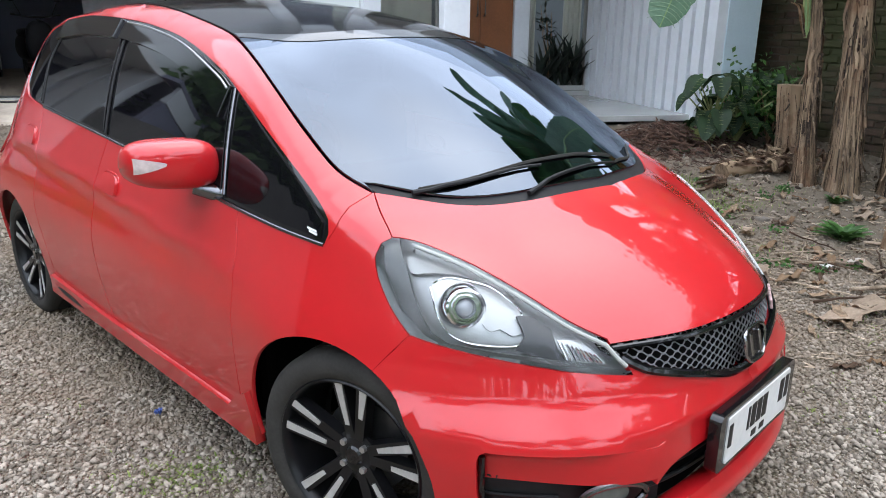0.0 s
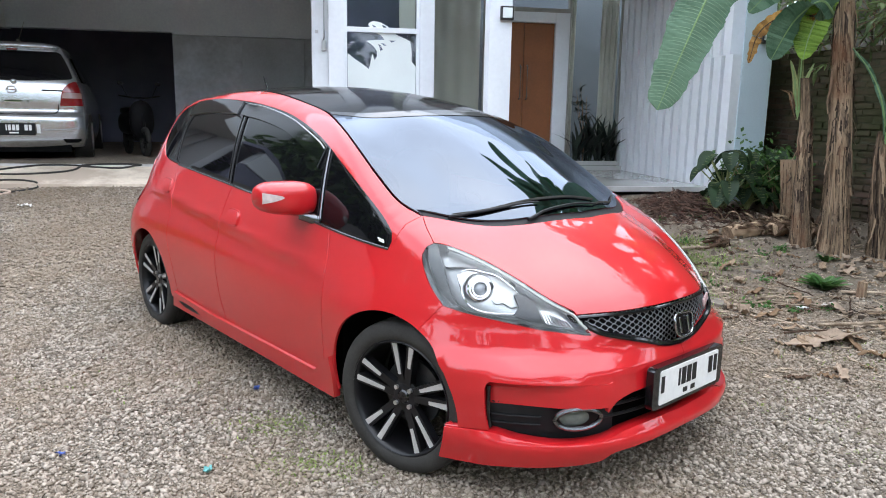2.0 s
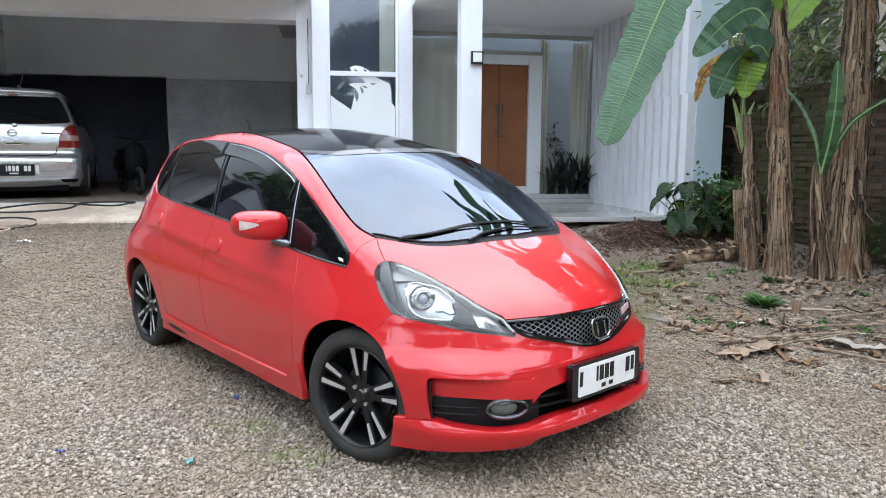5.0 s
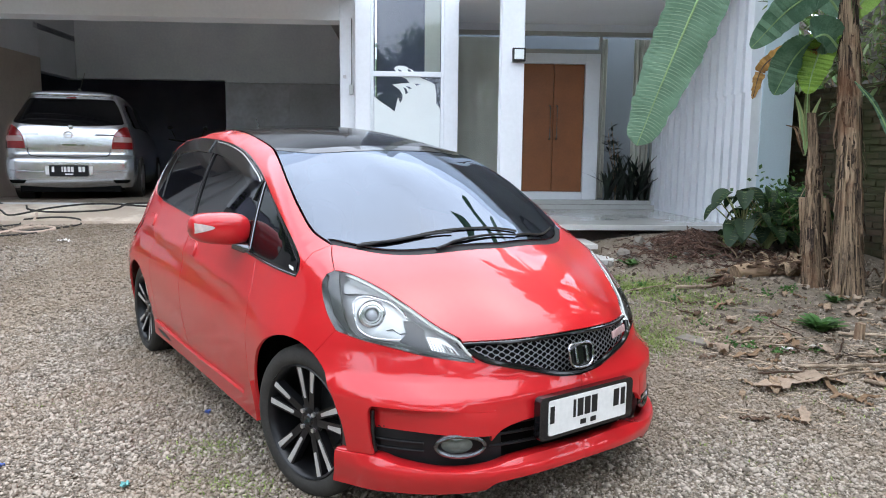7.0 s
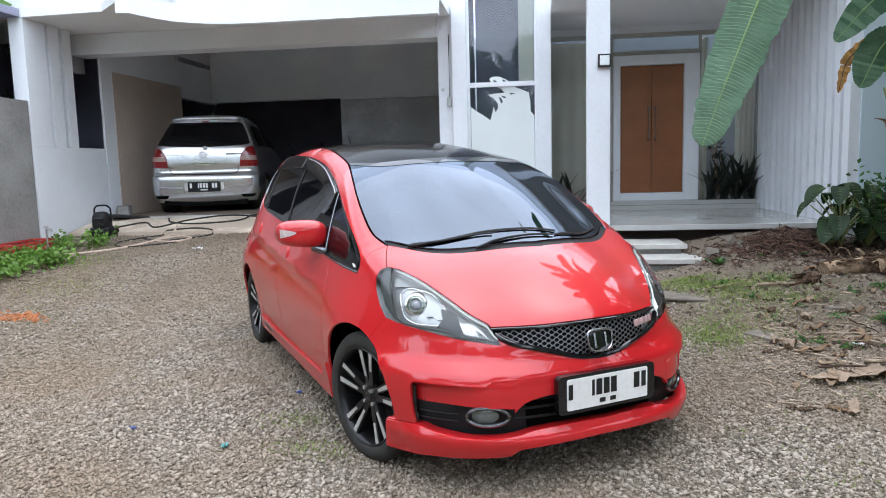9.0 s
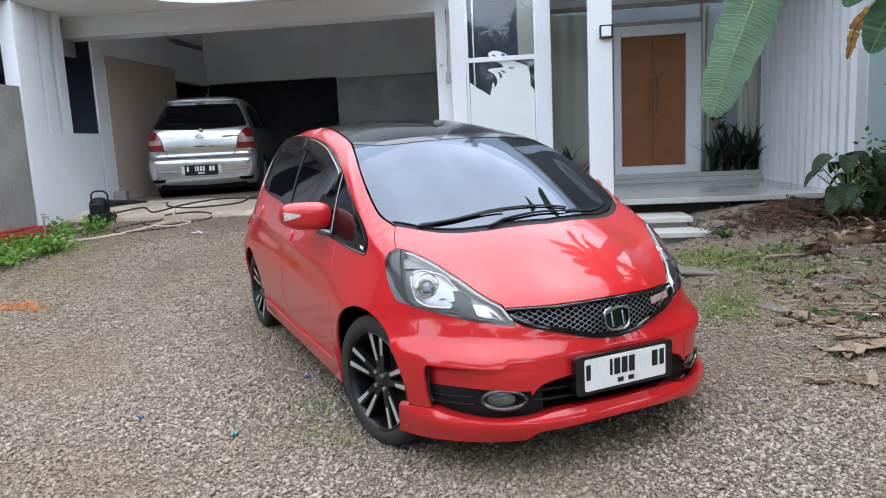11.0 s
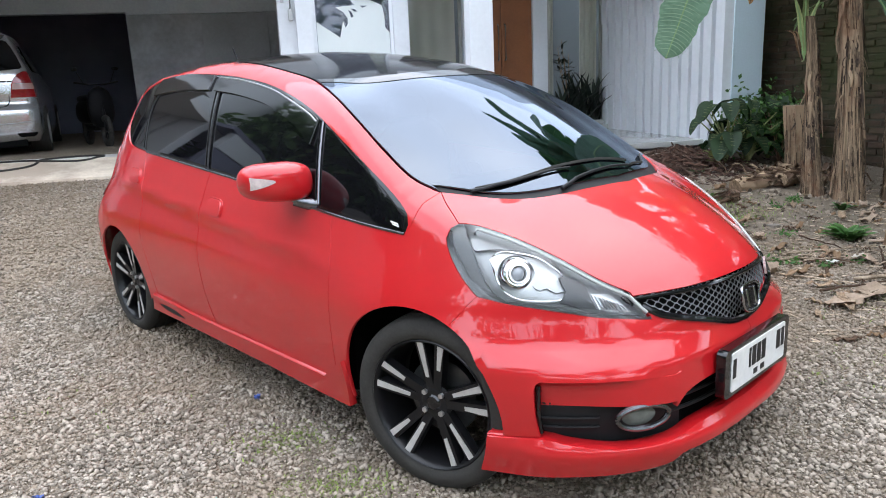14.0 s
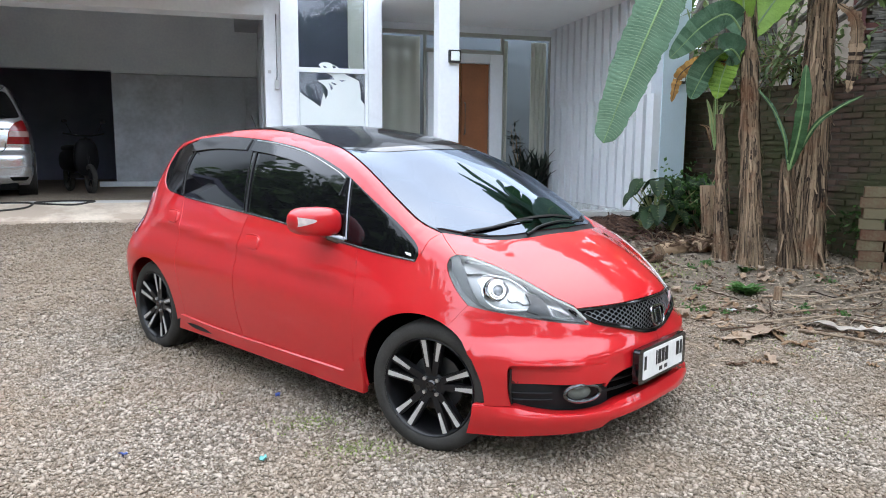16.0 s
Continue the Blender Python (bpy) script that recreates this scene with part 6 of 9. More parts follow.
def pseudostem(name, base, top, r0, r1, label, material=BARK, strips=60, seed=1, bend=0.05, flare=0.25):
    rr = random.Random(seed)
    base, top = Vector(base), Vector(top)
    tree = thing(name, Matrix.Translation(base), label, "banana tree", "banana stems")
    n, m = 46, 40
    bm = bmesh.new()
    rows = []
    ph = [rr.uniform(0, 6.28) for _ in range(6)]
    def centre(t):
        return (top - base) * t + Vector((math.sin(t * 3 + ph[0]), math.cos(t * 2.4 + ph[1]), 0)) * bend * t
    def radius(t):
        return r0 + (r1 - r0) * t ** 0.8 + flare * r0 * math.exp(-t * 14)
    for i in range(n + 1):
        t = i / n
        c = centre(t)
        row = []
        for k in range(m):
            a = 2 * math.pi * k / m
            r = radius(t) * (1 + 0.09 * math.sin(5 * a + ph[2] + 2 * t) + 0.06 * math.sin(11 * a + ph[3] - 3 * t) + 0.05 * math.sin(17 * a + ph[4]) + 0.03 * noise.noise(Vector((a * 3, t * 20, seed))))
            row.append(bm.verts.new(c + Vector((math.cos(a) * r, math.sin(a) * r, 0))))
        rows.append(row)
    for A, B in zip(rows, rows[1:]):
        for k in range(m):
            bm.faces.new((A[k], A[(k + 1) % m], B[(k + 1) % m], B[k]))
    bm.faces.new(rows[-1])
    smooth(part("trunk", bm, material, tree), 50)
    bm = bmesh.new()
    for k in range(strips):
        a, t0 = rr.uniform(0, 6.28), rr.uniform(0.04, 0.95)
        ln, w = rr.uniform(0.12, 0.5), rr.uniform(0.005, 0.024)
        c = centre(t0)
        r = radius(t0)
        out = Vector((math.cos(a), math.sin(a), 0))
        lift = rr.uniform(0.005, 0.07) * (1.6 if k % 9 == 0 else 0.8)
        pts = []
        for q in range(6):
            u = q / 5
            tt = max(0.0, t0 - u * ln / (top - base).length)
            pts.append(centre(tt) + out * (radius(tt) * 1.04 + lift * u * u * rr.uniform(0.4, 1.2)) + Vector((rr.uniform(-1, 1), rr.uniform(-1, 1), 0)) * 0.012)
        blade(bm, pts, [w * (1 - 0.6 * q / 5) for q in range(6)], out.cross(Vector((0, 0, 1))), rr.uniform(-0.5, 0.5), seed=k, across=1)
    # long thin fibres that hug the stem
    for k in range(strips * 2):
        a, t0, ln, w = rr.uniform(0, 6.28), rr.uniform(0.05, 1.0), rr.uniform(0.2, 0.9), rr.uniform(0.002, 0.008)
        out = Vector((math.cos(a), math.sin(a), 0))
        lift, tw = rr.uniform(0.0, 0.018), rr.uniform(-0.35, 0.35)
        pts = []
        for q in range(5):
            tt = max(0.0, t0 - q / 4 * ln / (top - base).length)
            o2 = Vector((math.cos(a + tw * q / 4), math.sin(a + tw * q / 4), 0))
            pts.append(centre(tt) + o2 * (radius(tt) * rr.uniform(1.02, 1.12) + lift * (q / 4)))
        blade(bm, pts, [w * (1 - 0.5 * q / 4) for q in range(5)], out.cross(Vector((0, 0, 1))), rr.uniform(-0.6, 0.6), seed=k, across=1)
    smooth(part("dry_sheath", bm, BARK, tree, "peeling dry leaf sheaths"), 60)["kind"] = "stuff"
    return tree


def under(x, y):
    return float(ground_z(x, y))


stem_a = pseudostem("banana_tree", (2.94, 5.14, 0.24), (2.70, 5.25, 4.2), 0.092, 0.048, "tall banana stem wrapped in brown peeling sheaths", strips=230, seed=3)
stem_b = pseudostem("banana_tree", (3.48, 5.18, 0.22), (3.47, 5.14, 4.4), 0.150, 0.085, "thick banana stem wrapped in shaggy brown sheaths", strips=300, seed=8)
stem_c = pseudostem("banana_tree", (3.30, 5.10, 0.22), (3.16, 4.95, 1.30), 0.10, 0.035, "short leaning banana shoot with dry sheaths", strips=45, seed=12)
stem_d = pseudostem("banana_tree", (2.74, 5.30, 0.26), (2.62, 5.38, 1.72), 0.075, 0.03, "slim banana shoot with frayed sheaths", strips=45, seed=15)
stump = pseudostem("banana_stump", (3.02, 6.14, 0.33), (2.98, 6.16, 1.0), 0.125, 0.115, "cut grey-brown banana stump", strips=40, seed=21, bend=0.01)
tagged(stump, category="tree stump")
tagged(pseudostem("banana_stump", (3.86, 5.55, 0.24), (3.72, 5.62, 1.15), 0.10, 0.05, "broken dry banana stump leaning on the clump", strips=50, seed=27), category="tree stump")


def local(tree, pts):
    o = tree.matrix_world.translation
    return [Vector(p) - o for p in pts]


def loc_leaf(tree, mids, w, side, material, label, **k):
    return banana_leaf("leaf", local(tree, mids), w, side, material, tree, label, **k)


# the long leaf that hangs over the yard, and its stalk from the clump
loc_leaf(stem_a, [(2.10, 4.30, 3.35), (1.82, 4.02, 3.0), (1.58, 3.98, 2.52), (1.36, 4.03, 1.95), (1.175, 4.07, 1.42)], 0.188, (0.95, 0.0, -0.30), BANANA, "long green hanging banana leaf with a pale midrib", n=190, fold=0.10, amp=0.0034, seed=2, rib=0.014, ragged=0.08, veins=0.014, blunt=9)
bm = bmesh.new()
tube(bm, local(stem_a, spline([(2.76, 5.22, 3.25), (2.62, 4.95, 3.55), (2.35, 4.55, 3.52), (2.10, 4.30, 3.35)], 0.08)), 0.02, 8)
smooth(part("leaf_stalk", bm, STEM, stem_a, "green leaf stalk"))
loc_leaf(stem_a, [(2.70, 5.0, 3.3), (2.0, 4.6, 3.5), (1.3, 4.3, 3.15), (1.03, 4.22, 2.70)], 0.20, (0.5, -0.8, 0.1), BANANA, "green banana leaf arching overhead", seed=5)
loc_leaf(stem_a, [(2.76, 5.2, 2.45), (2.60, 5.2, 2.62), (2.40, 5.3, 2.52), (2.17, 5.45, 2.25)], 0.13, (0.3, -0.35, 0.85), BANANA, "drooping grey-green banana leaf", seed=6)
loc_leaf(stem_a, [(2.76, 5.2, 2.2), (2.62, 5.15, 2.30), (2.46, 5.22, 2.16), (2.34, 5.32, 1.86)], 0.16, (0.75, -0.1, 0.55), BANANA, "folded green banana leaf", seed=7)
loc_leaf(stem_a, [(2.66, 5.20, 2.18), (2.45, 5.30, 2.22), (2.27, 5.42, 2.10), (2.21, 5.46, 1.84)], 0.055, (0.3, -0.2, 0.9), DRY_YELLOW, "yellow and brown dying leaf end", seed=8, ragged=0.2)
loc_leaf(stem_a, [(2.77, 5.2, 2.35), (2.66, 5.2, 2.28), (2.60, 5.25, 2.05), (2.58, 5.28, 1.86)], 0.12, (0.9, -0.2, 0.1), BANANA_LIME, "bright lime banana leaf", seed=9)
loc_leaf(stem_a, [(2.77, 5.2, 2.5), (2.68, 5.1, 2.85), (2.62, 5.1, 3.3), (2.60, 5.1, 3.9)], 0.13, (0.8, -0.5, 0), BANANA_LIME, "upright young banana leaf", seed=10)
loc_leaf(stem_a, [(2.80, 5.2, 2.4), (3.02, 5.15, 2.75), (3.25, 5.1, 3.1), (3.5, 5.0, 3.3)], 0.15, (0.5, -0.4, -0.6), BANANA_LIME, "bright green banana leaf", seed=11)
loc_leaf(stem_a, [(2.80, 5.2, 2.9), (2.98, 5.0, 3.1), (3.2, 4.8, 3.05), (3.4, 4.6, 2.85)], 0.16, (0.5, 0.6, -0.3), BANANA, "green banana leaf", seed=12)
loc_leaf(stem_c, [(3.15, 4.95, 1.2), (3.16, 4.85, 1.5), (3.15, 4.78, 1.80), (3.13, 4.75, 2.12)], 0.062, (0.95, -0.2, 0), BANANA_DARK, "upright dark shoot leaf", seed=13)
loc_leaf(stem_c, [(3.15, 4.95, 1.2), (3.05, 4.90, 1.52), (2.93, 4.88, 1.74), (2.78, 4.88, 1.92)], 0.024, (0.5, 0.2, 0.6), BANANA, "narrow arching shoot leaf", seed=14)
loc_leaf(stem_c, [(3.17, 4.95, 1.25), (3.28, 4.80, 1.60), (3.40, 4.66, 1.75), (3.54, 4.55, 1.85)], 0.022, (-0.4, 0.2, 0.8), BANANA_DARK, "narrow shoot leaf", seed=15)
for k, (tip, w, m, lb) in enumerate((((2.60, 5.36, 2.02), 0.022, STEM, "young green shoot leaf"), ((2.50, 5.32, 1.86), 0.020, STEM, "young green shoot leaf"), ((2.45, 5.33, 1.62), 0.018, DRY_BROWN, "withered shoot leaf"), ((2.70, 5.34, 1.84), 0.018, STEM, "young green shoot leaf"))):
    p, q = Vector((2.62, 5.38, 1.38)), Vector(tip)
    c = p.lerp(q, 0.5) + Vector((0, 0, 0.10))
    loc_leaf(stem_d, [p, p.lerp(c, 0.6), c, q], w, (0.9, -0.4, 0.2), m, lb, seed=90 + k, n=50)
loc_leaf(stem_b, [(3.55, 5.05, 2.7), (3.66, 4.95, 2.55), (3.68, 4.93, 2.2), (3.64, 4.95, 1.9)], 0.06, (0.9, -0.3, 0), BARK, "hanging dead leaf", seed=18, ragged=0.3)


bm = bmesh.new()
rg = random.Random(67)
for k in range(9):
    a0, z0, L = rg.uniform(0, 6.28), 2.15 + 0.12 * k, rg.uniform(0.8, 1.3)
    line = []
    for q in range(9):
        t = (z0 + L * q / 8 - 0.24) / 3.96
        c = Vector((2.94, 5.14, 0.24)).lerp(Vector((2.70, 5.25, 4.2)), t)
        line.append(c + Vector((math.cos(a0), math.sin(a0), 0)) * (0.050 + 0.022 * math.sin(q * 0.5)))
    blade(bm, local(stem_a, line), [0.055, 0.075, 0.08, 0.08, 0.075, 0.065, 0.05, 0.035, 0.02], Vector((-math.sin(a0), math.cos(a0), 0)), -0.55, seed=k, across=4)
smooth(part("green_sheath", bm, STEM, stem_a, "pale green fresh leaf sheaths round the upper stem"), 60)


# the crowns of the two tall stems, high over the yard
rc = random.Random(311)
for tree, top, turns in ((stem_a, (2.70, 5.25, 4.15), (200, 236, 262, 300, 150, 95, 218, 282, 320)), (stem_b, (3.47, 5.14, 4.35), (215, 250, 285, 330, 20, 110, 170, 232, 268, 305, 345))):
    for i, deg in enumerate(turns):
        a = radians(deg)
        d = Vector((math.cos(a), math.sin(a), 0))
        L, up = rc.uniform(1.5, 2.1), rc.uniform(0.55, 1.0)
        p = Vector(top)
        loc_leaf(tree, [p, p + d * 0.3 * L + Vector((0, 0, up * 0.75)), p + d * 0.65 * L + Vector((0, 0, up)), p + d * L + Vector((0, 0, up * 0.45))], rc.uniform(0.20, 0.27), d.cross(Vector((0, 0, 1))), (BANANA, BANANA_DARK)[i % 2], "broad banana leaf arching high overhead", n=60, seed=40 + i, ragged=0.12)


def rosette(name, place, count, length, width, lift, material, label, category, seed, group="", spread=0.02, upright=0.0, fold=0.3, shape=1.0):
    rr = random.Random(seed)
    x, y = place[:2]
    z = place[2] if len(place) > 2 else under(x, y) - 0.005
    ob = thing(name, Matrix.Translation((x, y, z)), label, category, group)
    bm = bmesh.new()
    for k in range(count):
        a = rr.uniform(0, 6.28)
        d = Vector((math.cos(a), math.sin(a), 0))
        L, el = length * rr.uniform(0.6, 1.1), rr.uniform(lift * 0.5, lift)
        st = Vector((rr.uniform(-spread, spread), rr.uniform(-spread, spread), 0))
        pts = []
        for q in range(7):
            u = q / 6
            pts.append(st + d * (L * u * math.cos(el) * (1 - upright * (1 - u))) + Vector((0, 0, L * (u * math.sin(el) - (0.45 * u * u * (1 - upright) * math.sin(el))))))
        ws = [width * rr.uniform(0.8, 1.2) * (math.sin(math.pi * min(1, 0.12 + 0.88 * (q / 6) ** shape)) + 0.05) for q in range(7)]
        blade(bm, pts, ws, d.cross(Vector((0, 0, 1))), fold, seed=k, across=2)
    smooth(part("leaves", bm, material, ob), 60)
    return ob


rosette("weed_plant", (2.44, 4.15), 44, 0.23, 0.026, 0.95, WEED, "low dark green rosette weed in the soil", "weed", 4)
for i, (x, y, n, L) in enumerate(((2.75, 4.85, 20, 0.14), (1.32, 5.95, 16, 0.16), (2.05, 6.05, 14, 0.12), (2.6, 5.75, 12, 0.14))):
    rosette("weed_plant", (x, y), n, L, 0.02, 1.0, WEED, "small green weed growing in the soil", "weed", 30 + i, "small weeds")


def on_house(x, y, z):
    return tuple(HOUSE @ Vector((x, y, z)))


for i, (hx, n, L) in enumerate(((3.40, 18, 0.95), (3.58, 20, 1.05), (3.76, 20, 1.0), (3.92, 14, 1.1), (1.22, 8, 0.95), (1.42, 9, 1.1))):
    rosette("snake_plant", on_house(hx, 1.06 if hx > 2 else 0.72, 0.75 if hx > 2 else FLOOR_Z), n, L, 0.030, 1.5, SNAKE, "dark green snake plant with sword leaves", "plant", 50 + i, "snake plants", 0.06, 0.3, 0.2, 0.7)
rosette("croton_plant", on_house(1.16, 0.45, 0.95), 26, 0.26, 0.02, 0.9, leaf_mat("croton_leaf", (0.13, 0.05, 0.03), (0.22, 0.10, 0.05)), "reddish brown croton plant", "plant", 61)
bm = bmesh.new()
cyl(bm, (0, 0, -0.32), (0, 0, 0), 0.012, n=8)
o = part("stem", bm, BARK, bpy.data.objects["croton_plant"])


rr = random.Random(69)
dry = thing("potted_shrub", Matrix.Translation(on_house(3.52, 1.10, 0.75)), "thin dark shrub with sparse leaves by the glazing", "plant")
bm, lv = bmesh.new(), bmesh.new()
for k in range(5):
    a = rr.uniform(0, 6.28)
    top = Vector((0.14 * math.cos(a), 0.04 * math.sin(a) - 0.02, rr.uniform(0.85, 1.15)))
    tube(bm, [(0, 0, 0), top * 0.5 + Vector((0.02, 0, 0)), top], [0.008, 0.006, 0.003], 5)
    for j in range(10):
        p = top * rr.uniform(0.6, 1.0)
        d = Vector((rr.uniform(-1, 1), rr.uniform(-0.6, 0.2), rr.uniform(-0.4, 0.6))).normalized()
        blade(lv, [p + d * 0.10 * t for t in (0, 0.33, 0.66, 1.0)], [0.004, 0.016, 0.014, 0.002], d.cross(Vector((0, 0.3, 1))), 0.2, seed=j, across=1)
part("stems", bm, BARK, dry)
smooth(part("leaves", lv, SNAKE, dry), 60)


def arum(place, count, seed, label, size=0.2):
    rr = random.Random(seed)
    x, y = place
    ob = thing("arum_plant", Matrix.Translation((x, y, under(x, y) - 0.01)), label, "plant", "arum plants")
    for k in range(count):
        a = rr.uniform(0, 6.28)
        d = Vector((math.cos(a), math.sin(a), 0))
        h, rch = rr.uniform(0.15, 0.60), rr.uniform(0.05, 0.32)
        top = d * rch + Vector((0, 0, h))
        bm = bmesh.new()
        tube(bm, [Vector((0, 0, 0)), d * rch * 0.3 + Vector((0, 0, h * 0.6)), top], [0.011, 0.008, 0.006], 6)
        stalk = smooth(part("stalk", bm, STEM, ob))
        L = size * rr.uniform(0.8, 1.35)
        tip = d * (L * 0.75) + Vector((0, 0, -L * 0.75))
        back = -d * (L * 0.25) + Vector((0, 0, L * 0.18))
        pts = [top + back + (tip - back) * (q / 9) + Vector((0, 0, 0.05 * math.sin(math.pi * q / 9))) for q in range(10)]
        ws = [L * 0.42 * math.sin(math.pi * (0.10 + 0.90 * q / 9)) ** 0.7 + 0.004 for q in range(10)]
        bm = blade(bmesh.new(), pts, ws, d.cross(Vector((0, 0, 1))) + Vector((0, 0, rr.uniform(-0.4, 0.4))), rr.uniform(0.05, 0.3), seed=k, across=4)
        lf = smooth(part("leaf", bm, EAR, ob), 60)
        bm = bmesh.new()
        for q in range(2, 8):
            for sg in (-1, 1):
                c = pts[q]
                s = d.cross(Vector((0, 0, 1))) * sg
                tube(bm, [c + Vector((0, 0, 0.004)), c + s * ws[q] * 0.7 + (tip - back) * 0.05 + Vector((0, 0, 0.008))], 0.0011, 4)
        part("venation", bm, STEM, lf)["kind"] = "stuff"


arum((2.42, 6.42), 20, 3, "green arum plant with broad veined leaves", 0.145)
arum((2.66, 6.50), 24, 4, "dark green arum plant beside the porch", 0.15)
arum((2.95, 6.72), 20, 5, "dark green arum plant against the wall", 0.16)
rosette("variegated_plant", (2.28, 6.32), 14, 0.34, 0.05, 1.3, leaf_mat("variegated_leaf", (0.10, 0.17, 0.05), (0.40, 0.42, 0.16)), "mottled yellow-green leafy plant by the porch", "plant", 66)


def leaf_cloud(bm, c, r, count, L, w, rr, flat=0.5):
    for k in range(count):
        p = Vector((rr.gauss(0, 0.45), rr.gauss(0, 0.45), rr.gauss(0, 0.40)))
        p = Vector((p.x * r[0], p.y * r[1], p.z * r[2])) + Vector(c)
        d = Vector((rr.uniform(-1, 1), rr.uniform(-1, 1), rr.uniform(-0.9, 0.6))).normalized()
        s = d.cross(Vector((rr.uniform(-1, 1), rr.uniform(-1, 1), rr.uniform(-1, 1)))).normalized()
        ll, ww = L * rr.uniform(0.6, 1.2), w * rr.uniform(0.7, 1.2)
        nrm = s.cross(d)
        a, b1, b2, t = bm.verts.new(p), bm.verts.new(p + d * ll * 0.5 + s * ww + nrm * ll * 0.06), bm.verts.new(p + d * ll * 0.5 - s * ww + nrm * ll * 0.06), bm.verts.new(p + d * ll)
        m = bm.verts.new(p + d * ll * 0.5)
        bm.faces.new((a, b1, m))
        bm.faces.new((m, b1, t))
        bm.faces.new((a, m, b2))
        bm.faces.new((m, t, b2))


# straggling creeper over the boundary wall and the cladding behind it
creeper = thing("creeper", BW, "straggling creeper with pale green leaves over the wall", "creeper")
rr = random.Random(251)
bm, lv = bmesh.new(), bmesh.new()
for k in range(54):
    tall = k >= 30
    x, z = rr.uniform(-0.3, 1.3) if tall else rr.uniform(0.1, 3.2), rr.uniform(2.0, 2.15)
    p = Vector((x, rr.uniform(-0.05, 0.12), z))
    line = [p]
    d = Vector((rr.uniform(-0.6, 0.6), rr.uniform(-0.35, 0.05), rr.uniform(0.4, 1.0))).normalized()
    for q in range(11 if tall else 7):
        d = (d + Vector((rr.uniform(-0.4, 0.4), rr.uniform(-0.15, 0.08), rr.uniform(-0.22, 0.20) if tall else rr.uniform(-0.45, 0.12)))).normalized()
        line.append(line[-1] + d * rr.uniform(0.07, 0.15))
        for j in range(3):
            dd = (d * 0.4 + Vector((rr.uniform(-1, 1), rr.uniform(-1, 0.4), rr.uniform(-0.9, 0.4)))).normalized()
            l = rr.uniform(0.07, 0.16)
            blade(lv, [line[-1] + dd * l * t + Vector((0, 0, -0.25 * l * t * t)) for t in (0, 0.3, 0.65, 1.0)], [0.003, 0.15 * l, 0.13 * l, 0.002], dd.cross(Vector((0, 0.3, 1))), 0.25, seed=j, across=1)
    tube(bm, line, [0.006 * (1 - 0.07 * q) for q in range(len(line))], 5)
smooth(part("vine", bm, BARK, creeper, "thin brown twining shoots"))["kind"] = "stuff"
smooth(part("foliage", lv, leaf_mat("creeper_leaf", (0.075, 0.135, 0.035), (0.20, 0.26, 0.11)), creeper, "narrow pale green leaves"), 60)["kind"] = "stuff"

# frangipani behind the wall: bare grey limbs with tufts of long leaves
rr = random.Random(77)
fr = thing("frangipani_tree", Matrix.Translation((4.55, 9.3, 0.3)), "frangipani tree with grey limbs and long pale green leaves", "tree")
bm, lv = bmesh.new(), bmesh.new()


def limb(p, d, L, r, depth):
    q = p + d * L
    tube(bm, [p, p + d * L * 0.5 + Vector((rr.uniform(-1, 1), rr.uniform(-1, 1), 0)) * 0.04, q], [r, r * 0.85, r * 0.7], 7)
    if depth == 0:
        for k in range(16):
            a = rr.uniform(0, 6.28)
            dd = (Vector((math.cos(a), math.sin(a), rr.uniform(-0.3, 0.7)))).normalized()
            l = rr.uniform(0.16, 0.30)
            blade(lv, [q + dd * l * t + Vector((0, 0, -0.10 * l * t * t * 3)) for t in (0, 0.25, 0.5, 0.75, 1.0)], [0.008, 0.026, 0.034, 0.026, 0.004], dd.cross(Vector((0, 0, 1))), 0.2, seed=k, across=1)
        return
    for k in range(3):
        a = rr.uniform(0, 6.28)
        nd = (d + Vector((math.cos(a), math.sin(a), rr.uniform(0.0, 0.5))) * 0.75).normalized()
        limb(q, nd, L * rr.uniform(0.6, 0.8), r * 0.68, depth - 1)


limb(Vector((0, 0, 0)), Vector((-0.12, -0.2, 1)).normalized(), 1.5, 0.10, 4)
smooth(part("trunk", bm, mat("grey_bark", (0.17, 0.155, 0.14), 0.9, var=0.3, scale=6, bump=0.4), fr))
smooth(part("crown", lv, leaf_mat("frangipani_leaf", (0.10, 0.19, 0.05), (0.22, 0.34, 0.12)), fr), 60)

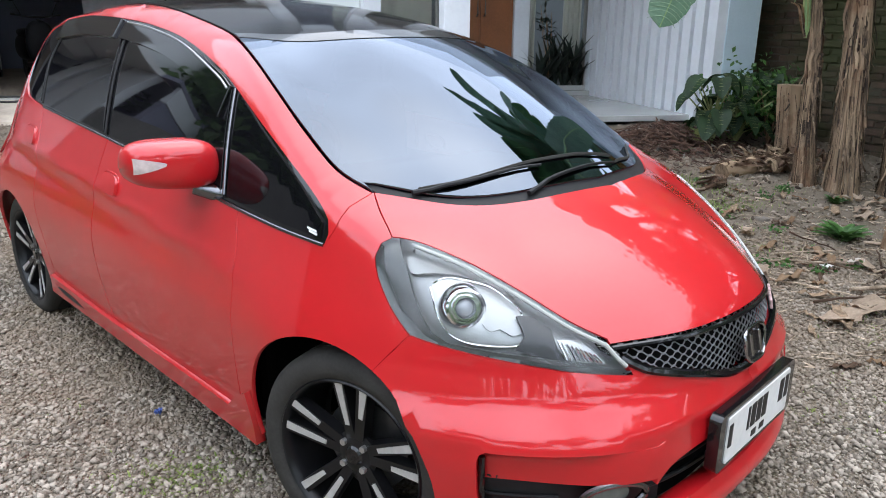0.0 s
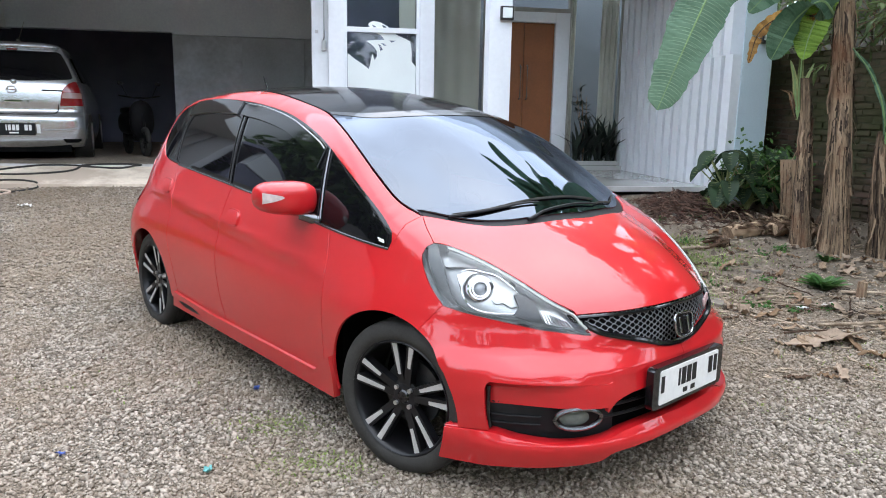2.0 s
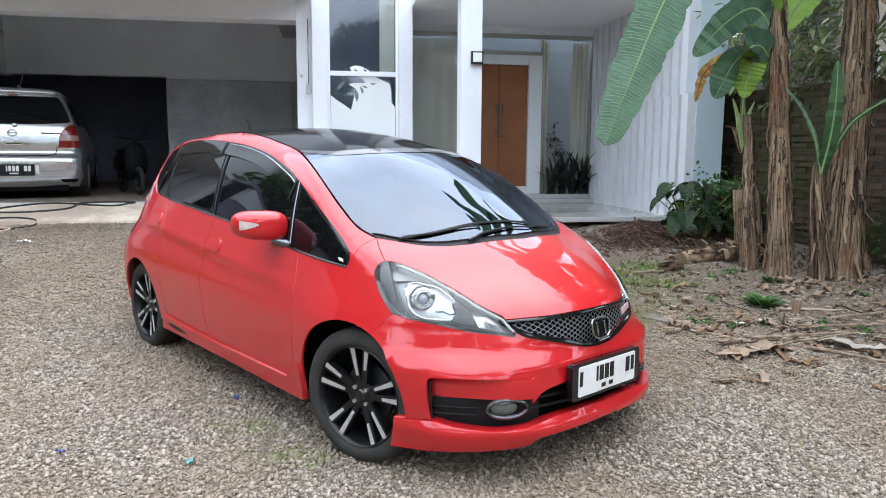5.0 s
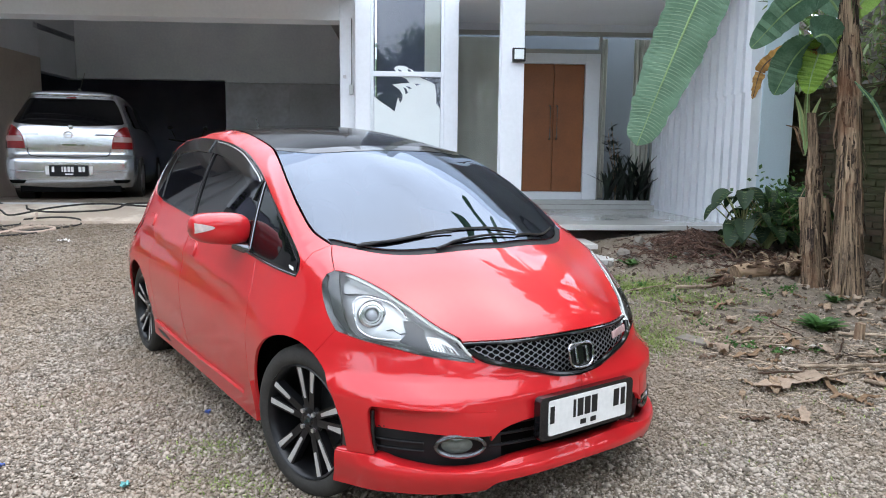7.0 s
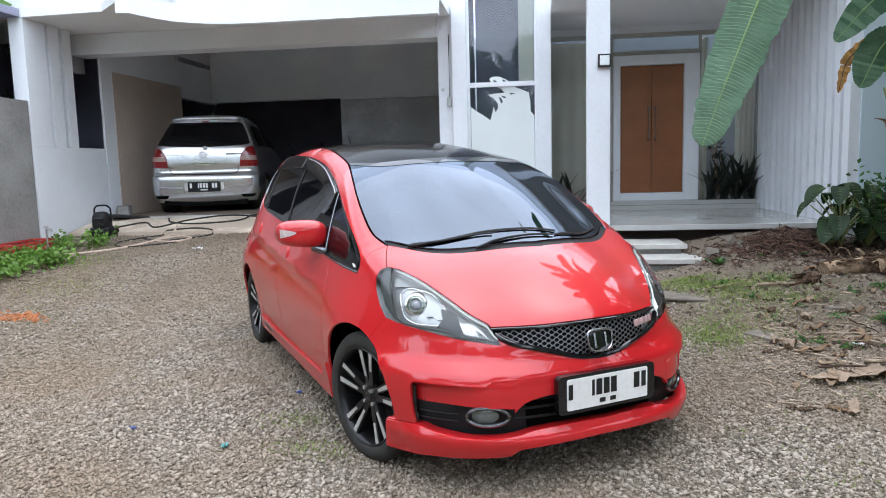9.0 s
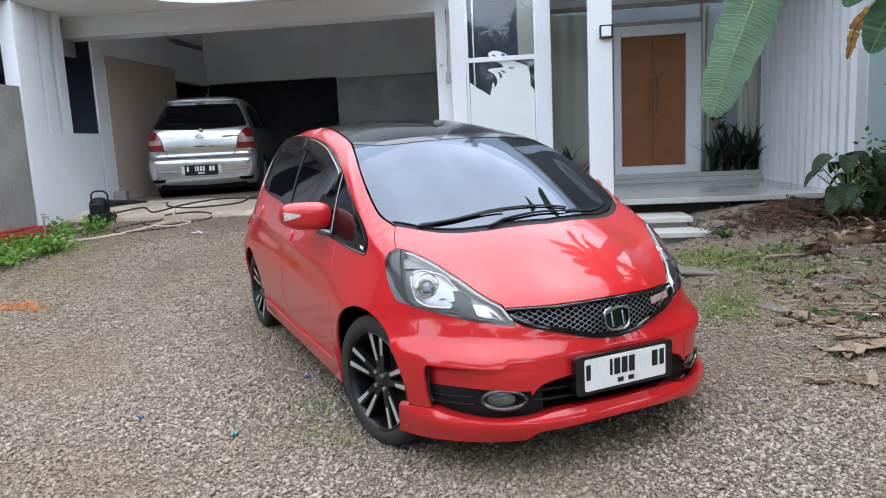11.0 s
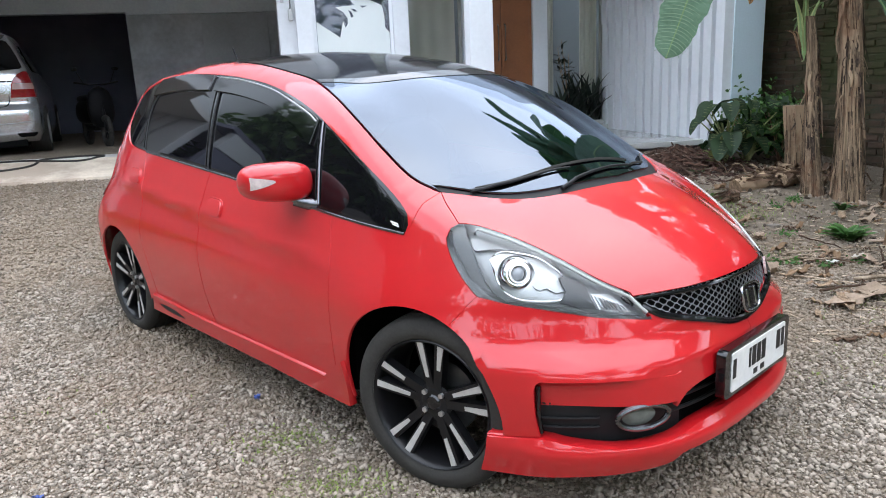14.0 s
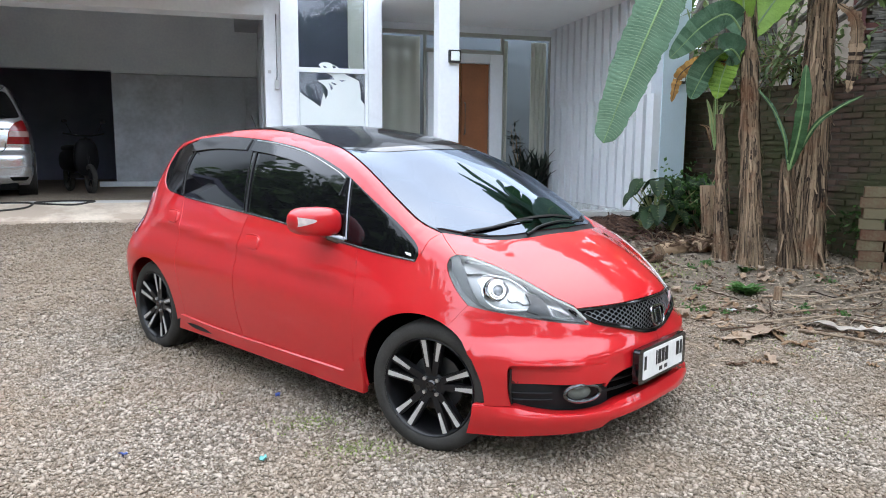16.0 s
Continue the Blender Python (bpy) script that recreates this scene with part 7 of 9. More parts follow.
# broadleaf trees round the yard, out of view, added for reflections and shade
for i, (x, y, h) in enumerate(((7.0, 4.3, 6.2), (6.2, 5.9, 7.6), (5.9, 3.3, 7.0), (7.5, 2.0, 6.4), (7.2, -0.6, 5.6), (6.4, -3.6, 6.0), (3.8, -6.6, 7.4), (0.6, -8.4, 7.6), (-3.0, -8.0, 7.4))):
    rr = random.Random(210 + i)
    ob = thing("broadleaf_tree", Matrix.Translation((x, y, under(x, y))), "leafy green tree out of view, added for reflections and shade", "tree", "trees round the yard")
    bm, lv2 = bmesh.new(), bmesh.new()
    tube(bm, [(0, 0, -0.1), (0.05, 0.02, 1.2), (0.0, 0.08, 2.2)], [0.14, 0.11, 0.09], 10)
    for k in range(9):
        a, el = rr.uniform(0, 6.28), rr.uniform(0.3, 1.2)
        q = Vector((math.cos(a) * math.cos(el), math.sin(a) * math.cos(el), math.sin(el))) * rr.uniform(0.9, 1.7)
        tube(bm, [Vector((0, 0.08, 2.1)), Vector((0, 0.08, 2.2)) + q * 0.5, Vector((0, 0.08, 2.3)) + q + Vector((0, 0, 0.2))], [0.06, 0.04, 0.015], 6)
        leaf_cloud(lv2, Vector((0, 0.08, h * 0.45)) + q * (h / 5), (0.85, 0.85, 0.7), 560, 0.24, 0.07, rr)
    smooth(part("trunk", bm, bpy.data.materials["grey_bark"], ob))
    part("crown", lv2, TREE, ob)

# shrubs at the foot of the brick wall
for i, (x, y, rx, n) in enumerate(((4.15, 6.15, 0.35, 420), (4.35, 5.4, 0.4, 420), (3.1, 6.75, 0.25, 260), (2.72, 6.62, 0.30, 520), (2.95, 6.45, 0.20, 240))):
    rr = random.Random(90 + i)
    ob = thing("shrub", Matrix.Translation((x, y, under(x, y))), "small-leaved dark green shrub at the brick wall", "shrub", "wall shrubs")
    bm = bmesh.new()
    for k in range(7):
        a = rr.uniform(0, 6.28)
        tube(bm, [(0, 0, 0), (0.4 * rx * math.cos(a), 0.4 * rx * math.sin(a), 0.3), (0.8 * rx * math.cos(a), 0.8 * rx * math.sin(a), 0.5)], [0.01, 0.007, 0.004], 5)
    part("twigs", bm, BARK, ob)
    bm = bmesh.new()
    leaf_cloud(bm, (0, 0, 0.38), (rx, rx, 0.36), n, 0.075, 0.02, rr)
    part("leaves", bm, WEED, ob)

# woods that close the place round the yard
rr = random.Random(101)
bm = bmesh.new()
for k in range(420):
    a = rr.uniform(0, 2 * math.pi)
    d = rr.uniform(17, 23)
    x, y = d * math.sin(a), 3 + d * math.cos(a)
    h = rr.uniform(2.5, 6.5)
    leaf_cloud(bm, (x, y, h * rr.uniform(0.25, 0.75)), (2.0, 2.0, 1.8), 42, 0.8, 0.26, rr)
# unseen trees on the left, added to darken reflections in the side glass
for k in range(170):
    x, y = rr.uniform(-14, -9), rr.uniform(-8, 7)
    leaf_cloud(bm, (x, y, rr.uniform(0.8, 6.2)), (1.3, 1.3, 1.2), 130, 0.45, 0.15, rr)
tagged(part("far_woods", bm, TREE, None), "dense green trees closing the yard all round", "trees", kind="stuff")
bm = bmesh.new()
for k in range(48):
    a = 2 * math.pi * k / 48
    x, y = 24 * math.sin(a), 3 + 24 * math.cos(a)
    a2 = 2 * math.pi * (k + 1) / 48
    x2, y2 = 24 * math.sin(a2), 3 + 24 * math.cos(a2)
    bm.faces.new([bm.verts.new(p) for p in ((x, y, -1), (x2, y2, -1), (x2, y2, 4.2 + rr.uniform(-.6, .6)), (x, y, 4.2 + rr.uniform(-.6, .6)))])
tagged(part("backdrop_woods", bm, TREE, None), "dark green woods in the distance", "woods", kind="structure")
rr = random.Random(111)
bm = bmesh.new()
for k in range(60):
    leaf_cloud(bm, (rr.uniform(4.0, 12.0), rr.uniform(11.5, 14.0), rr.uniform(1.0, 5.5)), (0.9, 0.9, 0.8), 60, 0.32, 0.09, rr)
tagged(part("far_trees", bm, TREE, None), "green trees behind the neighbouring house", "trees", kind="stuff")


# ---------------------------------------------------------------- neighbouring house
NB = pose(4.9, 9.75, 0, 0, 0, -30)
nb = thing("neighbour_house", NB, "neighbouring house with beige walls and stacked stone cladding", "house")
BEIGE = mat("beige_wall_paint", (0.52, 0.45, 0.38), 0.85, var=0.12, scale=1.5, bump=0.1)
sub("wall", [(0.0, 4.0, 0.12, 0.4, 0.2, 4.6)], BEIGE, nb, "beige plastered wall")
win = sub("window", [(0.66, 1.02, 0.05, 0.14, 2.3, 2.85)], WALL_WHITE, nb, "small window in a pale frame")
sub("pane", [(0.70, 0.98, 0.035, 0.055, 2.34, 2.81)], GLASS_DARK, win, "dark glass", 0)
sub("beam", [(1.45, 1.62, -0.05, 0.12, 0.2, 4.6), (1.62, 4.0, 0.0, 0.11, 3.1, 3.25)], mat("maroon_paint", (0.13, 0.05, 0.045), 0.7, var=0.2, bump=0.1), nb, "maroon painted post and beam")
STONE = mat("stacked_stone", (0.20, 0.19, 0.17), 0.9, var=0.35, scale=8, fine=50, bump=0.5, island=0.9)
rr = random.Random(121)
for x0, x1, nm in ((-0.55, 0.45, "stone_cladding"), (1.75, 2.2, "stone_cladding")):
    bm = bmesh.new()
    z = 1.6
    while z < 4.4:
        hgt = rr.uniform(0.025, 0.05)
        x = x0 - rr.uniform(0, 0.15)
        while x < x1:
            w = rr.uniform(0.10, 0.30)
            box(bm, x, min(x + w, x1), 0.02 - rr.uniform(0, 0.04), 0.12, z, z + hgt - 0.006)
            x += w + 0.006
        z += hgt
    part(nm, bm, STONE, nb, "stacked thin stone strips")
lamp2 = thing("wall_lamp", NB @ Matrix.Translation((2.32, -0.02, 2.42)), "small black box wall lamp with a white panel", "lamp", "wall lamps")
sub("lamp_body", [(-0.05, 0.05, -0.05, 0.0, -0.10, 0.10)], BLACK_METAL, lamp2, "black lamp body", 0.005)
sub("diffuser", [(-0.035, 0.035, -0.056, -0.05, -0.085, 0.085)], FROST, lamp2, "white diffuser", 0.002)


# ---------------------------------------------------------------- things on the house
lamp = thing("wall_lamp", HOUSE @ Matrix.Translation((1.645, -1.605, 2.405)), "square black wall lamp with a white panel on the column", "lamp", "wall lamps")
sub("lamp_body", [(-0.068, 0.068, -0.05, 0.0, -0.068, 0.068)], BLACK_METAL, lamp, "black lamp body", 0.006)
sub("diffuser", [(-0.050, 0.050, -0.060, -0.05, -0.050, 0.050)], FROST, lamp, "white diffuser panel", 0.004)
lamp3 = thing("wall_lamp", HOUSE @ Matrix.Translation((4.34, -1.92, 2.25)), "small black wall lamp on the porch end wall", "lamp", "wall lamps")
sub("lamp_body", [(-0.05, 0.05, -0.06, 0.0, -0.09, 0.09)], BLACK_METAL, lamp3, "black lamp body", 0.006)
sub("diffuser", [(-0.035, 0.035, -0.066, -0.06, -0.06, 0.06)], FROST, lamp3, "white diffuser", 0.004)
pipe = thing("wall_pipe", HOUSE @ Matrix.Translation((-0.28, 0.055, 0)), "thin grey conduit with a small box on the garage jamb", "pipe")
bm = bmesh.new()
tube(bm, [(0.06, -0.012, 3.05), (0.06, -0.012, 2.28), (0.05, -0.02, 2.22)], 0.006, 8)
smooth(part("conduit", bm, DARK_CHROME, pipe))
sub("switch_box", [(0.03, 0.08, -0.04, 0.0, 2.12, 2.24)], SATIN, pipe, "small grey box", 0.004)
sub("push_button", [(-0.05, -0.01, -0.015, 0.0, 2.32, 2.36)], SATIN, pipe, "small grey button", 0.004)


# ---------------------------------------------------------------- silver people carrier in the garage
MPV = pose(-5.886, 7.607, 0.70, 0, 0, 27.2)
mpv = thing("people_carrier", MPV, "silver people carrier parked nose-in in the garage", "car")


def yr(z):
    """How far the tail stands forward at each height."""
    return curve([0.18, 0.24, 0.34, 0.46, 0.54, 0.58, 0.62, 0.75, 0.90, 1.00, 1.05, 1.20, 1.38, 1.44, 1.50, 1.53], [0.10, 0.04, 0.015, 0.0, 0.0, 0.015, 0.06, 0.055, 0.065, 0.085, 0.11, 0.235, 0.40, 0.43, 0.56, 0.80], z)


def hw(z):
    return curve([0.18, 0.30, 0.50, 0.65, 0.80, 0.92, 1.03, 1.20, 1.38, 1.46, 1.50, 1.53], [0.74, 0.785, 0.80, 0.795, 0.785, 0.765, 0.725, 0.655, 0.585, 0.535, 0.47, 0.36], z)


def yf(z):
    return curve([0.18, 0.5, 0.7, 0.85, 0.98, 1.2, 1.42, 1.5, 1.53], [4.18, 4.25, 4.2, 4.0, 3.45, 2.95, 2.45, 2.2, 1.9], z)


def tail_y(x, z):
    """The tail's surface: bowed across, with rounded corners."""
    w, r = hw(z), 0.15
    c = np.clip((np.abs(x) - (w - r)) / r, 0, 0.9999)
    return yr(z) + 0.05 * (x / w) ** 2 + r * (1 - np.sqrt(1 - c * c))


bm = bmesh.new()
rows = []
zs = np.concatenate([np.linspace(0.18, 0.7, 20), np.linspace(0.73, 1.50, 34), [1.515, 1.53]])
across = np.concatenate([-np.cos(np.linspace(0, np.pi / 2, 9))[:-1] * 0.19 - 0.81 + 0.0, np.linspace(-0.81, 0.81, 22), np.cos(np.linspace(np.pi / 2, 0, 9))[1:] * 0.19 + 0.81])
for z in zs:
    w, y1 = float(hw(z)), float(yf(z))
    xs_ = across * w
    back = [(float(x), float(tail_y(x, z))) for x in xs_]
    y0 = back[-1][1]
    flank = [(w + 0.03 * math.sin(math.pi * t), y0 + (y1 - 0.5 - y0) * t) for t in (0.08, 0.2, 0.35, 0.5, 0.65, 0.8, 0.92)]
    front = [(w * math.cos(a) ** 0.7, y1 - 0.5 + 0.5 * math.sin(a)) for a in np.linspace(0, np.pi / 2 - 0.02, 8)]
    loop = back + flank + front + [(-x, y) for x, y in front[::-1]] + [(-x, y) for x, y in flank[::-1]]
    rows.append([bm.verts.new((x, y, z)) for x, y in loop])
nn = len(rows[0])
for A, B in zip(rows, rows[1:]):
    for k in range(nn):
        bm.faces.new((A[k], A[(k + 1) % nn], B[(k + 1) % nn], B[k]))
bm.faces.new(rows[-1])
smooth(part("body", bm, SILVER, mpv, "silver body"), 50)


def tail_sheet(name, rows_, material, label="", off=0.006, n=14, parent=None):
    """A sheet on the tail: rows of (z, x0, x1), or (z, x0, x1, dip) where the row sags in the middle."""
    bm = bmesh.new()
    rws = []
    for row in rows_:
        z, x0, x1 = row[:3]
        r = []
        for i in range(n + 1):
            x = x0 + (x1 - x0) * i / n
            zz = z - (row[3] * (1 - (2 * i / n - 1) ** 2) if len(row) > 3 else 0)
            x = max(-0.995 * float(hw(zz)), min(0.995 * float(hw(zz)), x))
            r.append(bm.verts.new((x * (1 + off * 0.5), float(tail_y(x, zz)) - off, zz)))
        rws.append(r)
    for A, B in zip(rws, rws[1:]):
        for i in range(n):
            bm.faces.new((A[i], A[i + 1], B[i + 1], B[i]))
    e = bmesh.ops.extrude_face_region(bm, geom=list(bm.faces))["geom"]
    bmesh.ops.translate(bm, vec=(0, off + 0.008, 0), verts=[v for v in e if isinstance(v, bmesh.types.BMVert)])
    bmesh.ops.recalc_face_normals(bm, faces=bm.faces)
    return smooth(part(name, bm, material, parent or mpv, label), 40)


def tail_line(name, pts, r, material, label="", off=0.002):
    bm = bmesh.new()
    tube(bm, [(float(x), float(tail_y(x, z)) - off, float(z)) for x, z in spline(pts, 0.04)], r, 6)
    return smooth(part(name, bm, material, mpv, label))


tail_sheet("rear_window", [(1.045, -0.655, 0.655, 0.035), (1.06, -0.675, 0.675, 0.03), (1.12, -0.655, 0.655, 0.02), (1.2, -0.625, 0.625, 0.01), (1.3, -0.58, 0.58), (1.375, -0.535, 0.535), (1.39, -0.50, 0.50)], GLASS_DARK, "dark rear window", 0.008, 24)
LAMP_CLEAR = mat("lamp_clear_band", (0.36, 0.22, 0.20), 0.2, var=0.1, bump=0.0, coat=1.0)
for s in (-1, 1):
    def sided(rows_):
        return [(z, min(a * s, b * s), max(a * s, b * s)) for z, a, b in rows_]
    lamp_ob = tail_sheet("tail_lamp", sided([(0.705, 0.520, 0.788), (0.78, 0.530, 0.784), (0.86, 0.545, 0.770), (0.93, 0.575, 0.750), (0.98, 0.625, 0.738), (1.01, 0.680, 0.725)]), RED_LENS, "red and clear tail lamp", 0.010)
    tail_sheet("clear_band", sided([(0.80, 0.545, 0.768), (0.835, 0.55, 0.766), (0.87, 0.56, 0.760)]), LAMP_CLEAR, "clear lamp band", 0.014, parent=lamp_ob)
    tail_sheet("bumper_slot", sided([(0.240, 0.56, 0.70), (0.262, 0.54, 0.73), (0.285, 0.53, 0.74)]), DARK, "black bumper slot", 0.006)
    tail_line("bumper_crease", [(0.30 * s, 0.40), (0.52 * s, 0.405), (0.72 * s, 0.42)], 0.007, SILVER, "raised bumper crease", -0.002)
    tail_sheet("plate_reflector", sided([(0.36, 0.245, 0.285), (0.47, 0.245, 0.285)]), WHITE_PLATE, "pale strip beside the plate", 0.012, 3)
tail_line("tailgate_seam", [(-0.505, 0.72), (-0.50, 0.65), (-0.46, 0.607), (-0.25, 0.597), (0.0, 0.595), (0.25, 0.597), (0.46, 0.607), (0.50, 0.65), (0.505, 0.72)], 0.005, DARK, "dark tailgate seam")
# side windows
for s in (-1, 1):
    for y0, y1, z1 in ((0.75, 1.50, 1.36), (1.57, 2.30, 1.36), (2.36, 2.85, 1.25)):
        bm, rws = bmesh.new(), []
        for i in range(7):
            z = 1.03 + (z1 - 1.03) * i / 6
            lean = 0.10 * i / 6
            rws.append([bm.verts.new((s * (float(hw(z)) + 0.034), y0 + lean + (y1 - lean - (0.25 * i / 6 if y1 > 2.5 else 0) - y0 - lean) * k / 8, z)) for k in range(9)])
        for A, B in zip(rws, rws[1:]):
            for k in range(8):
                f = (A[k], A[k + 1], B[k + 1], B[k])
                bm.faces.new(f if s == 1 else f[::-1])
        smooth(part("side_window", bm, GLASS_DARK, mpv, "dark tinted side window"))
pl = sub("number_plate", [(-0.235, 0.235, -0.022, 0.0, 0.335, 0.485)], BLACK_PLASTIC, mpv, "black number plate", 0.006)
for x, w in ((-0.19, 0.03), (-0.08, 0.014), (-0.045, 0.032), (0.0, 0.032), (0.042, 0.032), (0.135, 0.036), (0.18, 0.03)):
    sub("character_bar", [(x - w / 2, x + w / 2, -0.0255, -0.021, 0.395, 0.465)], WHITE_PLATE, pl, "", 0)
sub("character_bar", [(-0.05, 0.05, -0.0255, -0.021, 0.357, 0.375)], WHITE_PLATE, pl, "", 0)
sub("exhaust_shield", [(-0.62, 0.62, 0.10, 0.5, 0.12, 0.24)], DARK, mpv, "black underside behind the bumper", 0.02)
bm = bmesh.new()
BY = float(tail_y(0, 0.895)) - 0.008
tube(bm, [(0.05 * math.cos(a), BY, 0.895 + 0.042 * math.sin(a)) for a in np.linspace(0, 2 * np.pi, 24, endpoint=False)], 0.009, 6, closed=True)
tube(bm, [(-0.065, BY - 0.003, 0.895), (0.065, BY - 0.003, 0.895)], 0.008, 6)
smooth(part("rear_badge", bm, CHROME, mpv, "round chrome badge"))
sub("tailgate_handle", [(-0.09, 0.10, 0.035, 0.06, 0.735, 0.775)], CHROME, mpv, "chrome tailgate handle", 0.010)
bm = bmesh.new()
cyl(bm, (0.17, 0.045, 0.755), (0.17, 0.06, 0.755), 0.014, n=12)
part("lock", bm, DARK_CHROME, mpv, "small tailgate lock")
for x0, x1 in ((-0.60, -0.36), (0.33, 0.50), (0.51, 0.60)):
    tail_sheet("badge_bar", [(0.885, x0, x1), (0.903, x0, x1)], BLACK_PLASTIC if x0 != -0.60 else SATIN, "plain dark badge bar", 0.005, 4)
bm = bmesh.new()
tube(bm, [(0.02, 0.10, 1.015), (-0.05, 0.105, 1.04), (-0.16, 0.11, 1.045)], [0.018, 0.010, 0.008], 6)
smooth(part("rear_wiper", bm, BLACK_PLASTIC, mpv, "black rear wiper"))
bm = superball(bmesh.new(), (0.03, 0.075, 0.995), (0.035, 0.03, 0.03), 2.4, 12, 8)
smooth(part("wiper_foot", bm, SILVER, mpv, "silver wiper foot"))
bm = bmesh.new()
cyl(bm, (0.0, 1.05, 1.53), (0.0, 1.00, 1.57), 0.035, 0.02, 10)
cyl(bm, (0.0, 1.02, 1.55), (0.10, 0.92, 1.80), 0.006, 0.004, 6)
part("roof_antenna", bm, SATIN, mpv, "roof antenna on a pale foot")
bm = superball(bmesh.new(), (0, 0.49, 1.452), (0.53, 0.11, 0.035), 3)
smooth(part("roof_spoiler", bm, SILVER, mpv, "silver roof spoiler"))
bm = superball(bmesh.new(), (0, 0.415, 1.405), (0.07, 0.02, 0.010), 3, 12, 8)
smooth(part("brake_lamp", bm, RED_LENS, mpv, "dark red high brake lamp"))
for x in (-0.70, 0.70):
    for y in (0.82, 3.42):
        bm = bmesh.new()
        cyl(bm, (x - 0.095, y, 0.30), (x + 0.13 * (1 if x > 0 else 1), y, 0.30), 0.30, n=36)
        wh = smooth(part("wheel", bm, RUBBER, mpv, "black tyred wheel"))
        bm = bmesh.new()
        cyl(bm, (x + (0.125 if x > 0 else -0.09), y, 0.30), (x + (0.135 if x > 0 else -0.10), y, 0.30), 0.19, n=28)
        part("rim", bm, SATIN, wh, "dull silver rim")


# ---------------------------------------------------------------- scooter in the dark of the garage
sc = thing("scooter", HOUSE @ pose(-3.05, 2.35, 0.70, 0, 0, -62) @ Matrix.Scale(0.86, 4), "dark scooter parked in the unlit garage", "scooter")
SCOOTER_BLACK = mat("scooter_black", (0.006, 0.006, 0.007), 0.5, var=0.2, bump=0.0, spec=0.12)
for x in (-0.58, 0.60):
    bm = bmesh.new()
    tube(bm, [(x + 0.215 * math.cos(a), 0, 0.25 + 0.215 * math.sin(a)) for a in np.linspace(0, 2 * np.pi, 32, endpoint=False)], 0.042, 10, closed=True)
    w = smooth(part("wheel", bm, RUBBER, sc))
    bm = bmesh.new()
    for k in range(5):
        a = 2 * math.pi * k / 5
        tube(bm, [(x, 0, 0.25), (x + 0.18 * math.cos(a), 0, 0.25 + 0.18 * math.sin(a))], 0.012, 6)
    part("spokes", bm, SCOOTER_BLACK, w)
sub("footboard", [(-0.15, 0.32, -0.12, 0.12, 0.26, 0.34)], SCOOTER_BLACK, sc, "", 0.03)
bm = superball(bmesh.new(), (-0.42, 0, 0.55), (0.42, 0.15, 0.20), 2.6)
smooth(part("rear_body", bm, SCOOTER_BLACK, sc, "black rear body"))
bm = superball(bmesh.new(), (-0.35, 0, 0.77), (0.36, 0.13, 0.06), 2.6)
smooth(part("seat", bm, SCOOTER_BLACK, sc, "black seat"))
bm = superball(bmesh.new(), (0.42, 0, 0.62), (0.10, 0.20, 0.32), 2.4)
smooth(part("front_shield", bm, SCOOTER_BLACK, sc, "black front shield"))
bm = bmesh.new()
tube(bm, [(0.60, 0, 0.25), (0.44, 0, 0.95)], 0.025, 8)
tube(bm, [(0.36, -0.33, 1.02), (0.42, -0.1, 0.98), (0.42, 0.1, 0.98), (0.36, 0.33, 1.02)], 0.014, 8)
smooth(part("handlebar", bm, SCOOTER_BLACK, sc, "black handlebar"))
for s in (-1, 1):
    bm = bmesh.new()
    tube(bm, [(0.40, 0.2 * s, 1.0), (0.40, 0.28 * s, 1.18)], 0.006, 6)
    superball(bm, (0.40, 0.30 * s, 1.22), (0.012, 0.05, 0.03), 2.2, 12, 8)
    part("mirror", bm, SCOOTER_BLACK, sc, "dark mirror")


# ---------------------------------------------------------------- pressure washer, hoses and odds and ends by the garage
wa = thing("pressure_washer", HOUSE @ pose(-4.78, -0.86, under(*(HOUSE @ Vector((-4.78, -0.86, 0)))[:2]), 0, 0, 12) @ Matrix.Scale(0.92, 4), "black pressure washer standing by the garage wall", "pressure washer")
sub("base", [(-0.14, 0.14, -0.12, 0.14, 0.02, 0.16)], BLACK_PLASTIC, wa, "", 0.03)
bm = superball(bmesh.new(), (0, 0.0, 0.22), (0.12, 0.11, 0.16), 3)
smooth(part("motor_cover", bm, BLACK_PLASTIC, wa, "black motor cover"))
sub("front_panel", [(-0.07, 0.07, -0.118, -0.10, 0.16, 0.30)], BLACK_GLOSS, wa, "glossy black front panel", 0.01)
bm = bmesh.new()
tube(bm, spline([(-0.11, 0.06, 0.14), (-0.11, 0.05, 0.42), (-0.07, 0.04, 0.46), (0.07, 0.04, 0.46), (0.11, 0.05, 0.42), (0.11, 0.06, 0.14)], 0.03), 0.013, 8)
smooth(part("carry_handle", bm, BLACK_PLASTIC, wa, "black carrying handle"))
for s in (-1, 1):
    bm = bmesh.new()
    cyl(bm, (0.14 * s, 0.08, 0.07), (0.18 * s, 0.08, 0.07), 0.07, n=20)
    part("wheel", bm, RUBBER, wa)


def lay_hose(name, pts, r, material, label):
    wp = []
    for x, y in [tuple(p) for p in spline(pts, 0.05)]:
        w = HOUSE @ Vector((x, y, 0))
        z = under(w.x, w.y)
        if y > -0.75:
            z = max(z, 0.70 + 0.187 * min(y, 0.0))
        wp.append((w.x, w.y, z + r * 0.8))
    bm = bmesh.new()
    tube(bm, wp, r, 7)
    return smooth(tagged(part(name, bm, material, None), label, "hose", "hoses"), 70)


